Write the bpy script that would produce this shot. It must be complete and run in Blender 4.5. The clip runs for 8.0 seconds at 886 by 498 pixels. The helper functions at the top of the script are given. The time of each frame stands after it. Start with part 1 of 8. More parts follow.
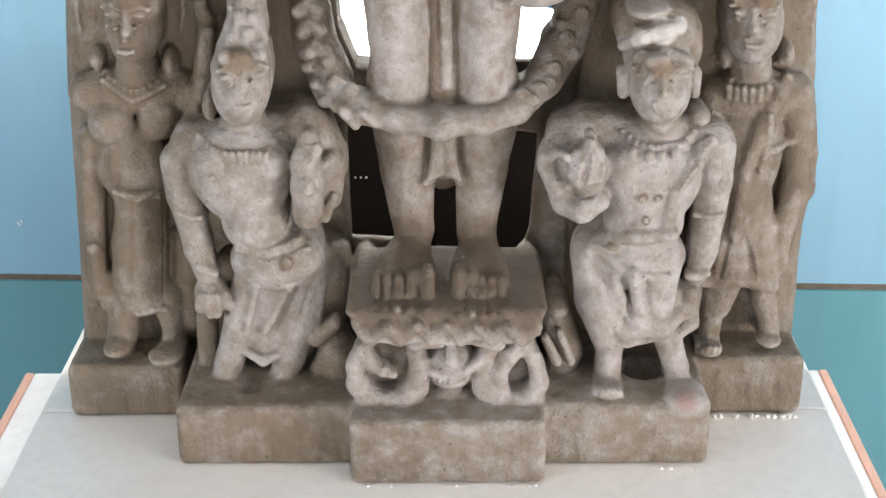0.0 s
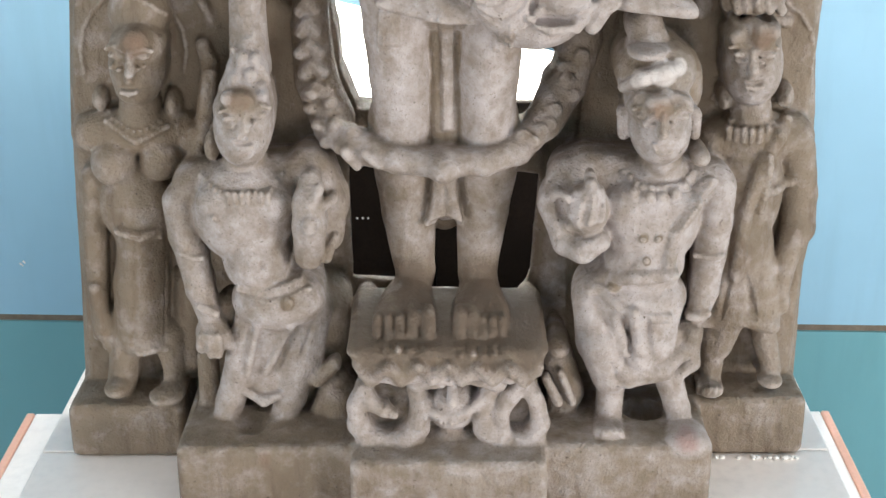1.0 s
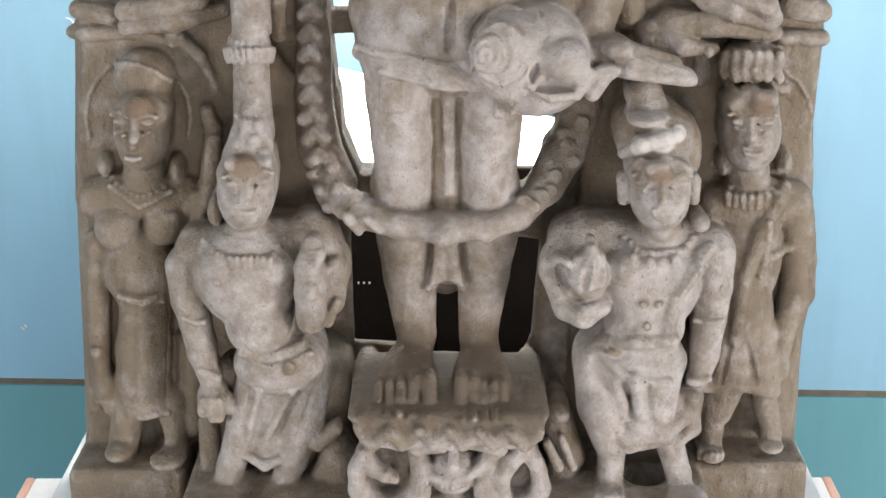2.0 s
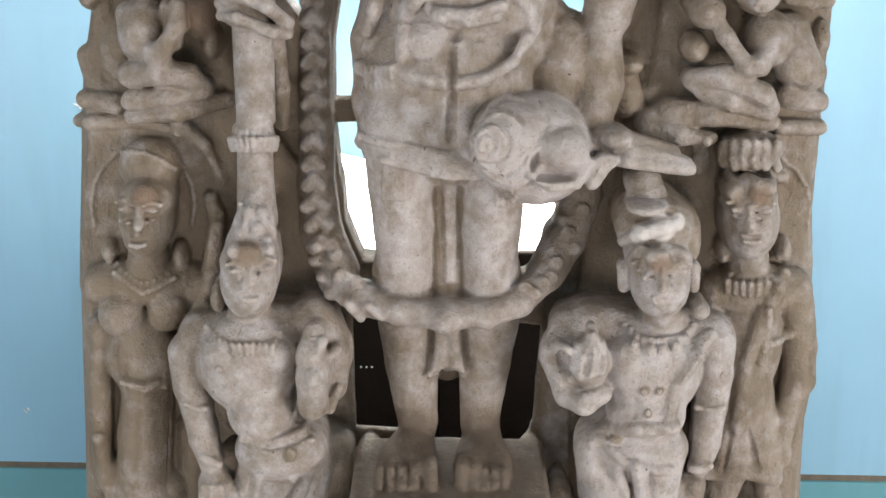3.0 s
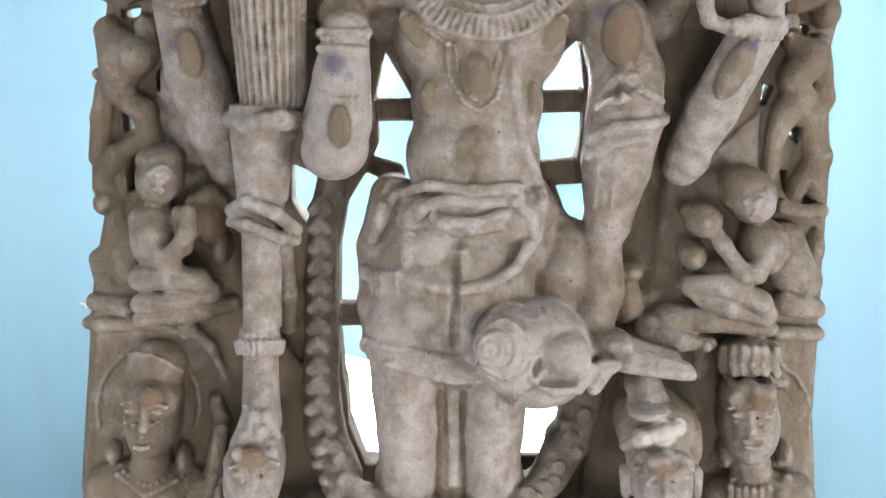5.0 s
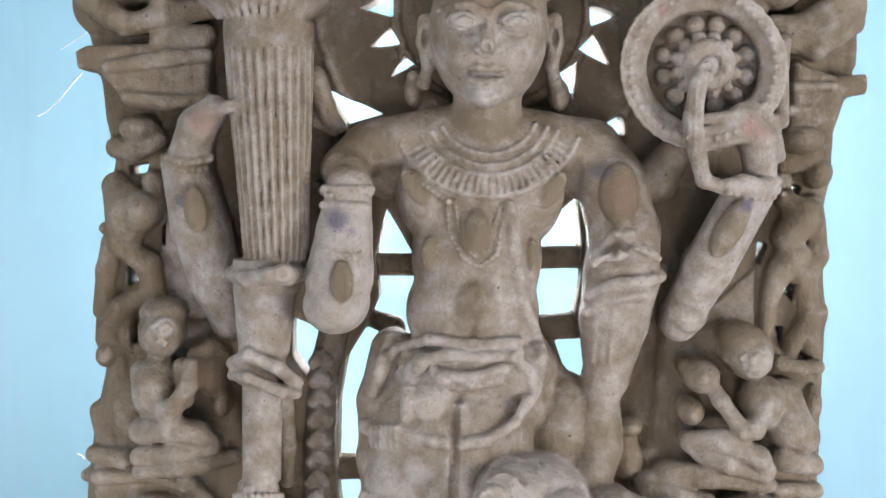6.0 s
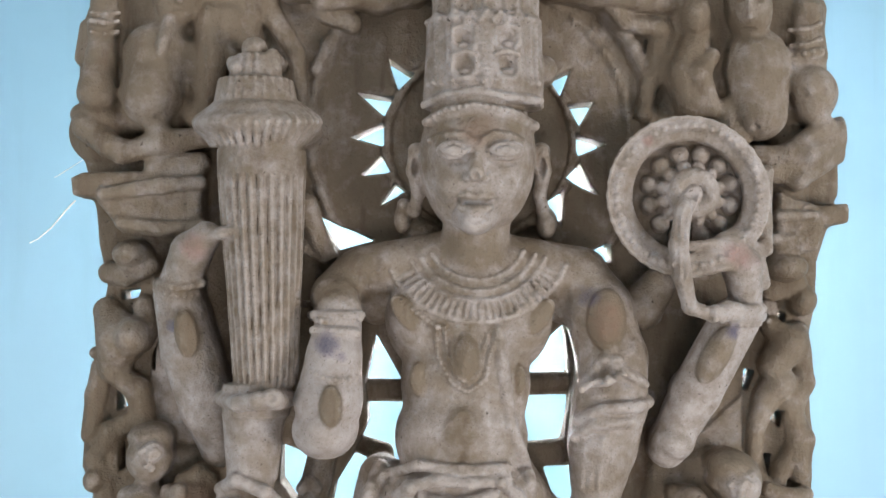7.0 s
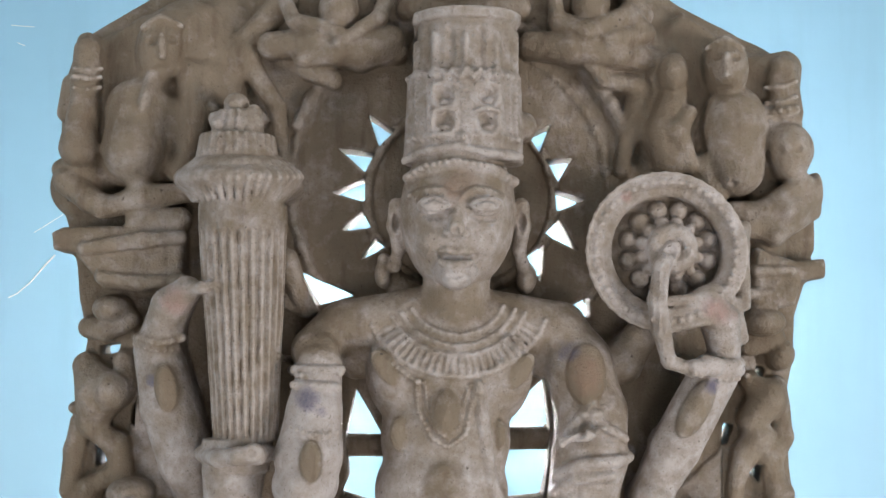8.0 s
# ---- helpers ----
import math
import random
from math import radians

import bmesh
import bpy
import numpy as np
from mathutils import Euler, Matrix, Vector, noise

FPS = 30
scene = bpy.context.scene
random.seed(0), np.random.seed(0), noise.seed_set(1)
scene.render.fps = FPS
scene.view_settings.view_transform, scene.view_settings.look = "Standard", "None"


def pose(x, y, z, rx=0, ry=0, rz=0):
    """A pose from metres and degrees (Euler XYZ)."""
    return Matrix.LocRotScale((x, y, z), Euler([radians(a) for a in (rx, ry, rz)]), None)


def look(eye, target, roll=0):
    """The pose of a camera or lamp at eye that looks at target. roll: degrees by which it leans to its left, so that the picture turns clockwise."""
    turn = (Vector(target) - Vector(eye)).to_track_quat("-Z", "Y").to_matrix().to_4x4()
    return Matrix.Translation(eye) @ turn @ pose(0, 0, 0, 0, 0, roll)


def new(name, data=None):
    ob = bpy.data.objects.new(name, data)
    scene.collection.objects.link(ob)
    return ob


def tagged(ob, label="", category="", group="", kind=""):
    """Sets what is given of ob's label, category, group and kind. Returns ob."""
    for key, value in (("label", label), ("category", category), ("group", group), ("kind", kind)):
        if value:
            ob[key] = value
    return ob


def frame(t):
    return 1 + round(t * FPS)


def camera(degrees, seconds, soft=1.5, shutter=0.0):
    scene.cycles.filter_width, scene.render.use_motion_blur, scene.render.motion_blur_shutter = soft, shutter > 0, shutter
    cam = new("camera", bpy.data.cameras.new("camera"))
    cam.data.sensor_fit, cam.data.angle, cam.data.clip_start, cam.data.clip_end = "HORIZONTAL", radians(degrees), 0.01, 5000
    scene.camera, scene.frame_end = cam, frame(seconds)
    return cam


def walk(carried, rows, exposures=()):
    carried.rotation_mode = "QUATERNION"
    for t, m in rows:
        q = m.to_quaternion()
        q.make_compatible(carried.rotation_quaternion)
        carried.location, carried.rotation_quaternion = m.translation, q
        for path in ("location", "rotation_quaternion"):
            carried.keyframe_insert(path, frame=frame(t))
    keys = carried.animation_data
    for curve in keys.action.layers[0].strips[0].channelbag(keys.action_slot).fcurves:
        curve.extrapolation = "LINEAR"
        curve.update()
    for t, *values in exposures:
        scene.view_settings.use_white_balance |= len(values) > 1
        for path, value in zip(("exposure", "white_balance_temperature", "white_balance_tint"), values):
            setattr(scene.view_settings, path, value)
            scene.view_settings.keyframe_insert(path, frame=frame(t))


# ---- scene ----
cam = camera(35.0, 8.0)
PATH = [
    (0, (0.021, -1.347, 0.818), (0.005, 0.469, -0.019), -0.5),
    (0.5, (0.022, -1.348, 0.817), (0.004, 0.477, -0.001), -0.5),
    (1, (0.023, -1.35, 0.818), (0.003, 0.49, 0.035), -0.5),
    (1.5, (0.021, -1.353, 0.819), (0.003, 0.503, 0.074), -0.4),
    (3, (0.026, -1.363, 0.832), (-0.001, 0.548, 0.24), -0.4),
    (3.5, (0.025, -1.365, 0.838), (-0.001, 0.561, 0.3), -0.3),
    (4, (0.024, -1.371, 0.836), (-0.001, 0.574, 0.373), -0.2),
    (5.5, (0.02, -1.387, 0.851), (-0.004, 0.599, 0.621), 0.1),
    (6, (0.019, -1.397, 0.852), (-0.003, 0.6, 0.742), 0.3),
    (6.5, (0.017, -1.405, 0.848), (0.001, 0.595, 0.847), 0.4),
    (7, (0.017, -1.411, 0.847), (0.012, 0.587, 0.923), 0.5),
    (7.5, (0.013, -1.414, 0.848), (0.03, 0.582, 0.967), 0.5),
    (8, (0.015, -1.418, 0.846), (0.04, 0.576, 1.001), 0.5),
]
walk(cam, [(t, look(eye, target, roll)) for t, eye, target, roll in PATH],
     exposures=((0, 0.14), (1.5, 0.12), (3.5, 0.03), (5.5, 0.02), (6.5, -0.06), (8, -0.14)))

# ---- world, light and exposure ----
world = bpy.data.worlds.new("sky")
scene.world = world
world.use_nodes = True
sky = world.node_tree.nodes.new("ShaderNodeTexSky")
sky.sky_type, sky.sun_disc = "NISHITA", False
sky.sun_elevation, sky.sun_rotation = radians(48), radians(200)
world.node_tree.links.new(sky.outputs[0], world.node_tree.nodes["Background"].inputs[0])
world.node_tree.nodes["Background"].inputs[1].default_value = 0.12
scene.view_settings.exposure = 0.0


def window_light(name, eye, target, wide, high, watts, colour):
    """The daylight that enters by one window opening."""
    data = bpy.data.lights.new(name, "AREA")
    data.shape, data.size, data.size_y, data.energy, data.color = "RECTANGLE", wide, high, watts, colour
    new(name, data).matrix_world = look(eye, target)


window_light("window_light_left", (-2.30, -1.75, 0.36), (0.0, 0.0, 0.20), 1.3, 1.0, 36, (1.0, 0.945, 0.90))
window_light("window_light_right", (2.30, -1.75, 0.36), (0.0, 0.0, 0.20), 1.3, 1.0, 72, (1.0, 0.945, 0.90))
window_light("door_light", (0.40, -3.46, -0.35), (0.0, 0.0, 0.40), 1.1, 0.9, 36, (1.0, 0.94, 0.90))


# ---- materials ----
def shader(name):
    """A new node material: its material, its nodes, a link function and its main shader."""
    mat = bpy.data.materials.new(name)
    mat.use_nodes = True
    tree = mat.node_tree
    return mat, tree.nodes, tree.links.new, tree.nodes["Principled BSDF"]


def node(nodes, kind, **inputs):
    made = nodes.new(kind)
    for key, value in inputs.items():
        made.inputs[key.replace("_", " ")].default_value = value
    return made


def mixer(nodes, link, fac, a, b, how="MIX"):
    """Mixes two colours (a socket or a colour each) by fac (a socket or a number); returns the result."""
    m = nodes.new("ShaderNodeMix")
    m.data_type, m.blend_type = "RGBA", how
    for value, socket in ((fac, m.inputs[0]), (a, m.inputs[6]), (b, m.inputs[7])):
        if isinstance(value, bpy.types.NodeSocket):
            link(value, socket)
        else:
            socket.default_value = value if isinstance(value, (int, float)) else (*value, 1)
    return m.outputs[2]


def ramp(nodes, link, value, low, high):
    """Maps value from low..high to 0..1."""
    r = nodes.new("ShaderNodeMapRange")
    r.inputs[1].default_value, r.inputs[2].default_value = low, high
    link(value, r.inputs[0])
    return r.outputs[0]


def noise_of(nodes, link, scale, detail=6, rough=0.6, stretch=None):
    """A noise value over the object's own metres."""
    co = nodes.new("ShaderNodeTexCoord")
    source = co.outputs["Object"]
    if stretch:
        mp = nodes.new("ShaderNodeMapping")
        mp.inputs["Scale"].default_value = stretch
        link(source, mp.inputs[0])
        source = mp.outputs[0]
    t = node(nodes, "ShaderNodeTexNoise", Scale=scale, Detail=detail, Roughness=rough)
    link(source, t.inputs["Vector"])
    return t.outputs["Fac"]


def bumped(nodes, link, bsdf, height, strength, distance, after=None):
    b = node(nodes, "ShaderNodeBump", Strength=strength, Distance=distance)
    link(height, b.inputs["Height"])
    if after:
        link(after, b.inputs["Normal"])
    link(b.outputs[0], bsdf.inputs["Normal"])
    return b.outputs[0]


def plain(name, colour, rough, metal=0.0, vary=0.12, scale=14, bump=0.15):
    """A simple surface with blotches at two scales and a fine relief."""
    mat, nodes, link, bsdf = shader(name)
    wide, fine = noise_of(nodes, link, scale, 4), noise_of(nodes, link, scale * 14, 3)
    dark, light = [c * (1 - vary) for c in colour], [min(1, c * (1 + vary)) for c in colour]
    a = mixer(nodes, link, ramp(nodes, link, wide, 0.3, 0.7), dark, light)
    link(mixer(nodes, link, ramp(nodes, link, fine, 0.45, 0.8), a, [c * (1 - vary * 1.5) for c in colour]), bsdf.inputs["Base Color"])
    bsdf.inputs["Roughness"].default_value, bsdf.inputs["Metallic"].default_value = rough, metal
    bumped(nodes, link, bsdf, fine, bump, 0.002)
    return mat


def stone_material():
    """Weathered sandstone: brown crust, pale worn skin, stains of old paint."""
    mat, nodes, link, bsdf = shader("weathered_sandstone")

    def mask(name):
        a = nodes.new("ShaderNodeAttribute")
        a.attribute_name = name
        return a.outputs["Fac"]

    def summed(a, b, weight):
        m = nodes.new("ShaderNodeMath")
        m.operation, m.inputs[1].default_value = "MULTIPLY_ADD", weight
        link(b, m.inputs[0])
        link(a, m.inputs[2])
        return m.outputs[0]

    big, mid, fine = noise_of(nodes, link, 9, 5), noise_of(nodes, link, 46, 6, 0.65), noise_of(nodes, link, 420, 3)
    speck = noise_of(nodes, link, 150, 2, 0.5)
    streak = noise_of(nodes, link, 60, 4, 0.6, (1.0, 1.0, 0.16))
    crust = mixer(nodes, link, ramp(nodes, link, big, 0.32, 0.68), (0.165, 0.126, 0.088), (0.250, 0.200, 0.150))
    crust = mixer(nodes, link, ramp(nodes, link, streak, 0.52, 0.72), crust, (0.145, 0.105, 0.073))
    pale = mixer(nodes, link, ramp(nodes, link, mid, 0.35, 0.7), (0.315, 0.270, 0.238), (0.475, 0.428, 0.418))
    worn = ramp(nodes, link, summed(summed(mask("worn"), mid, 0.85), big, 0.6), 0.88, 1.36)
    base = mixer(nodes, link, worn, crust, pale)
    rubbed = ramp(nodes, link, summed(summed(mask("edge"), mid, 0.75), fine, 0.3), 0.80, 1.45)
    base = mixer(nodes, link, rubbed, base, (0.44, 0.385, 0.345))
    base = mixer(nodes, link, ramp(nodes, link, fine, 0.60, 0.80), base, (0.125, 0.094, 0.07))
    base = mixer(nodes, link, ramp(nodes, link, speck, 0.70, 0.80), base, (0.085, 0.065, 0.05))
    base = mixer(nodes, link, ramp(nodes, link, summed(mask("chipped"), mid, 0.9), 0.95, 1.25), base, (0.58, 0.53, 0.50))
    for name, colour, most in (("rust", (0.205, 0.138, 0.098), 2.3), ("red", (0.29, 0.155, 0.13), 2.6), ("blue", (0.115, 0.105, 0.155), 2.3), ("foot_brown", (0.135, 0.102, 0.076), 1.9)):
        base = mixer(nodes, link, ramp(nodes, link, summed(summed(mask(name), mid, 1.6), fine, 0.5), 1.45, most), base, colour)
    link(base, bsdf.inputs["Base Color"])
    link(ramp(nodes, link, mid, -1.2, 1.3), bsdf.inputs["Roughness"])
    bsdf.inputs["Specular IOR Level"].default_value = 0.3
    first = bumped(nodes, link, bsdf, mid, 0.85, 0.007)
    bumped(nodes, link, bsdf, fine, 0.7, 0.002, first)
    return mat


def wall_paint(name, colour, gloss):
    """Oil paint on plaster, with roller marks and rubbed patches."""
    mat, nodes, link, bsdf = shader(name)
    big, fine = noise_of(nodes, link, 2.2, 5), noise_of(nodes, link, 90, 3)
    streak = noise_of(nodes, link, 5, 5, 0.6, (3.0, 1.0, 0.4))
    a = mixer(nodes, link, ramp(nodes, link, big, 0.3, 0.7), [c * 0.93 for c in colour], [min(1, c * 1.05) for c in colour])
    link(mixer(nodes, link, ramp(nodes, link, streak, 0.5, 0.8), a, [c * 0.9 for c in colour]), bsdf.inputs["Base Color"])
    bsdf.inputs["Roughness"].default_value = gloss
    bumped(nodes, link, bsdf, fine, 0.12, 0.002)
    return mat


STONE = stone_material()
WALL_BLUE = wall_paint("pale_blue_wall_paint", (0.285, 0.512, 0.668), 0.38)
WALL_TEAL = wall_paint("teal_dado_paint", (0.145, 0.36, 0.41), 0.3)
WHITE_BOARD = plain("white_laminate", (0.94, 0.87, 0.82), 0.32, vary=0.05, scale=5, bump=0.05)
PEACH_EDGE = plain("peach_edge_band", (0.80, 0.45, 0.33), 0.4, vary=0.08)
DARK_WOOD = plain("dark_brown_wood", (0.009, 0.006, 0.0045), 0.6, vary=0.3)
FLOOR_GREY = plain("grey_floor", (0.24, 0.22, 0.20), 0.5, vary=0.1, scale=4)
CEILING_WHITE = plain("ceiling_whitewash", (0.78, 0.75, 0.72), 0.8, vary=0.04, scale=3)
JOINT_BROWN = plain("brown_joint_strip", (0.16, 0.125, 0.09), 0.6, vary=0.3, scale=30)
WINDOW_WHITE = plain("white_window_paint", (0.78, 0.78, 0.75), 0.45, vary=0.05)
PLASTER_CHIP = plain("white_plaster", (0.82, 0.80, 0.76), 0.8, vary=0.1, scale=60)
DARK_WOOD.node_tree.nodes["Principled BSDF"].inputs["Specular IOR Level"].default_value = 0.08
LAMP_GLOW, glow_nodes, glow_link, glow_bsdf = shader("glowing_lamp_panel")
glow_bsdf.inputs["Base Color"].default_value = (0.9, 0.9, 0.88, 1)
glow_bsdf.inputs["Emission Color"].default_value = (1.0, 0.93, 0.83, 1)
glow_bsdf.inputs["Emission Strength"].default_value = 12.0
# glow of the unseen tube added behind the sculpture to brighten the wall
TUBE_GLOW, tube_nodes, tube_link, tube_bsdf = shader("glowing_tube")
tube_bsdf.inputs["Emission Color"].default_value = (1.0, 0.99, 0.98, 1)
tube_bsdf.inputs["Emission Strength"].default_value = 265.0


# ---- building helpers ----
def finish(ob, bm, material, smooth=False):
    bm.to_mesh(ob.data)
    bm.free()
    ob.data.materials.append(material)
    for f in ob.data.polygons:
        f.use_smooth = smooth
    return ob


def part(name, bm, material, parent=None, label="", smooth=False):
    """Links a bmesh as one mesh object, under a thing when one is given."""
    ob = finish(new(name, bpy.data.meshes.new(name)), bm, material, smooth)
    if parent is not None:
        ob.parent = parent
    if label:
        ob["label"] = label
    return ob


def box_mesh(lo, hi, bevel=0.0):
    bm = bmesh.new()
    bmesh.ops.create_cube(bm, size=1)
    size = [b - a for a, b in zip(lo, hi)]
    for v in bm.verts:
        v.co = Vector([a + s * (c + 0.5) for a, s, c in zip(lo, size, v.co)])
    if bevel:
        bmesh.ops.bevel(bm, geom=bm.edges[:], offset=bevel, segments=3, affect="EDGES", profile=0.5)
    return bm


# ---- the room ----
FLOOR_Z, CEIL_Z, BACK_Y, FRONT_Y, SIDE_X = -0.87, 2.15, 0.875, -3.5, 2.4
tagged(part("floor", box_mesh((-2.6, -3.8, FLOOR_Z - 0.12), (2.6, 1.4, FLOOR_Z)), FLOOR_GREY), "grey plain floor of the gallery room", "floor", kind="structure")
tagged(part("ceiling", box_mesh((-2.6, -3.8, CEIL_Z), (2.6, 1.4, CEIL_Z + 0.12)), CEILING_WHITE), "whitewashed ceiling of the gallery room", "ceiling", kind="structure")
WALL_TURN = pose(0, BACK_Y, 0, 0, 0, -2.2)
JOINT_Z = -0.272
wall = part("wall_back", box_mesh((-2.62, 0, JOINT_Z + 0.008), (2.62, 0.14, CEIL_Z)), WALL_BLUE)
wall.matrix_world = WALL_TURN
tagged(wall, "pale blue painted wall with faint scratches", "wall", kind="structure")
dado = part("wall_dado", box_mesh((-2.62, -0.004, FLOOR_Z), (2.62, 0.14, JOINT_Z - 0.004)), WALL_TEAL)
dado.matrix_world = WALL_TURN
tagged(dado, "teal painted lower wall below a brown joint", "wall", kind="structure")
strip = part("trim", box_mesh((-2.6, 0.002, JOINT_Z - 0.006), (2.6, 0.1, JOINT_Z + 0.010)), JOINT_BROWN)
strip.matrix_world = WALL_TURN
tagged(strip, "thin brown joint strip between wall and dado", "trim", kind="structure")


def joined(pieces):
    """One bmesh from several boxes, each (low corner, high corner)."""
    bm = bmesh.new()
    for lo, hi in pieces:
        piece = box_mesh(lo, hi)
        data = bpy.data.meshes.new("piece")
        piece.to_mesh(data)
        piece.free()
        bm.from_mesh(data)
        bpy.data.meshes.remove(data)
    return bm


front_y = FRONT_Y - 0.15
tagged(part("wall_front", joined((((-2.55, front_y, FLOOR_Z), (-0.55, FRONT_Y, CEIL_Z)), ((1.05, front_y, FLOOR_Z), (2.55, FRONT_Y, CEIL_Z)), ((-0.55, front_y, 1.2), (1.05, FRONT_Y, CEIL_Z)))), WALL_BLUE),
       "pale blue wall with an open doorway", "wall", kind="structure")
tagged(part("ground", box_mesh((-40, -60, FLOOR_Z - 0.2), (40, -3.8, FLOOR_Z - 0.02)), FLOOR_GREY), "grey paved yard outside the doorway", "ground", kind="structure")


def side_wall(name, window_name, x0, x1):
    """A side wall with one window opening and its frame."""
    spans = ((FRONT_Y, -2.5, FLOOR_Z, CEIL_Z), (-1.0, 1.1, FLOOR_Z, CEIL_Z), (-2.5, -1.0, FLOOR_Z, -0.4), (-2.5, -1.0, 0.9, CEIL_Z))
    bm = joined([((x0, y0, z0), (x1, y1, z1)) for y0, y1, z0, z1 in spans])
    tagged(part(name, bm, WALL_BLUE), "pale blue painted side wall with a window opening", "wall", kind="structure")
    holder = tagged(new(window_name), "white painted window with one mullion", "window", kind="structure")
    holder.location = ((x0 + x1) / 2, -1.75, 0.05)
    for lo, hi in (((-0.03, -0.75, -0.45), (0.03, 0.75, -0.39)), ((-0.03, -0.75, 0.79), (0.03, 0.75, 0.85)), ((-0.03, -0.75, -0.39), (0.03, -0.69, 0.79)),
                   ((-0.03, 0.69, -0.39), (0.03, 0.75, 0.79)), ((-0.03, -0.03, -0.39), (0.03, 0.03, 0.79))):
        part("window_frame", box_mesh(lo, hi, 0.006), WINDOW_WHITE, holder)


side_wall("wall_left", "window_1", -SIDE_X - 0.15, -SIDE_X)
side_wall("wall_right", "window_2", SIDE_X, SIDE_X + 0.15)


def scrape(points, thick):
    """A thin pale scrape in the wall paint, along (x, z) points."""
    curve = bpy.data.curves.new("scrape", "CURVE")
    curve.dimensions, curve.bevel_depth, curve.bevel_resolution = "3D", thick, 1
    line_of = curve.splines.new("POLY")
    line_of.points.add(len(points) - 1)
    for spot, (x, z) in zip(line_of.points, points):
        spot.co = (x, -0.0002, z, 1)
        spot.radius = random.uniform(0.4, 1.0)
    shape = new("scrape_curve", curve)
    data = bpy.data.meshes.new_from_object(shape)
    bpy.data.objects.remove(shape)
    data.materials.append(PLASTER_CHIP)
    mark = new("scrape", data)
    mark.parent = wall


scrape(((-0.595, 1.010), (-0.611, 0.993), (-0.634, 0.965), (-0.656, 0.946), (-0.670, 0.939)), 0.0016)
scrape(((-0.584, 1.077), (-0.613, 1.058), (-0.631, 1.047)), 0.0008)
scrape(((-0.610, 0.383), (-0.602, 0.380), (-0.598, 0.374)), 0.0022)
scrape(((-0.745, -0.164), (-0.739, -0.170)), 0.0022)
scrape(((-0.680, 1.394), (-0.642, 1.391)), 0.0008)
scrape(((-0.670, 1.365), (-0.656, 1.359)), 0.0008)
scrape(((-0.739, -0.160), (-0.735, -0.164)), 0.002)


# ---- plinth and the table below it ----
def plinth():
    thing = tagged(new("plinth"), "white laminated display plinth with a seam, under the sculpture", "plinth")
    part("top_board", box_mesh((-0.441, -0.50, -0.018), (0.434, -0.002, 0.0), 0.0015), WHITE_BOARD, thing)
    part("back_board", box_mesh((-0.441, 0.0005, -0.018), (0.434, 0.34, 0.0), 0.0015), WHITE_BOARD, thing)
    for name, lo, hi in (("front_panel", (-0.436, -0.495, -0.12), (0.429, -0.477, -0.018)), ("back_panel", (-0.436, 0.317, -0.12), (0.429, 0.335, -0.018)),
                         ("side_panel", (-0.436, -0.477, -0.12), (-0.418, 0.317, -0.018)), ("side_panel", (0.411, -0.477, -0.12), (0.429, 0.317, -0.018))):
        part(name, box_mesh(lo, hi, 0.001), WHITE_BOARD, thing)


def table():
    thing = tagged(new("table"), "white topped table with peach edge bands carrying the plinth", "table")
    x0, x1, y0, y1 = -0.556, 0.519, -0.62, 0.297
    part("tabletop", box_mesh((x0 + 0.012, y0, -0.145), (x1 - 0.012, y1, -0.1205), 0.002), WHITE_BOARD, thing)
    part("edge_band", box_mesh((x0, y0, -0.150), (x0 + 0.0115, y1, -0.119), 0.003), PEACH_EDGE, thing, "peach edge band")
    part("edge_band", box_mesh((x1 - 0.0115, y0, -0.150), (x1, y1, -0.119), 0.003), PEACH_EDGE, thing, "peach edge band")
    part("body", box_mesh((x0 + 0.04, y0 + 0.04, -0.80), (x1 - 0.04, y1 - 0.04, -0.1455), 0.003), WHITE_BOARD, thing)
    part("base", box_mesh((x0 + 0.06, y0 + 0.06, FLOOR_Z), (x1 - 0.06, y1 - 0.06, -0.80)), DARK_WOOD, thing)


plinth()
table()


def crumb(x, y, size):
    """A crumb of white plaster left at the foot of the stone."""
    bm = bmesh.new()
    bmesh.ops.create_icosphere(bm, subdivisions=2, radius=size)
    for v in bm.verts:
        v.co *= 1 + 0.45 * noise.noise(v.co * 300 + Vector((x * 90, y * 90, 0)))
        v.co.z *= 0.6
    lowest = min(v.co.z for v in bm.verts)
    ob = part("plaster_crumb", bm, PLASTER_CHIP, None, "", True)
    ob.location = (x, y, -lowest)
    tagged(ob, "white plaster crumb at the foot of the sculpture", "plaster", "plaster crumbs")


for i in range(22):
    crumb(random.uniform(0.285, 0.398), -0.017 - random.uniform(0.0, 0.004), random.uniform(0.001, 0.0038))
for i in range(7):
    crumb(random.choice((0.19, 0.245, 0.27)) + random.uniform(-0.014, 0.014), -0.119 - random.uniform(0.0, 0.002), random.uniform(0.0009, 0.0024))
for i in range(12):
    crumb(random.uniform(-0.08, 0.108), -0.1495, random.uniform(0.0008, 0.002))



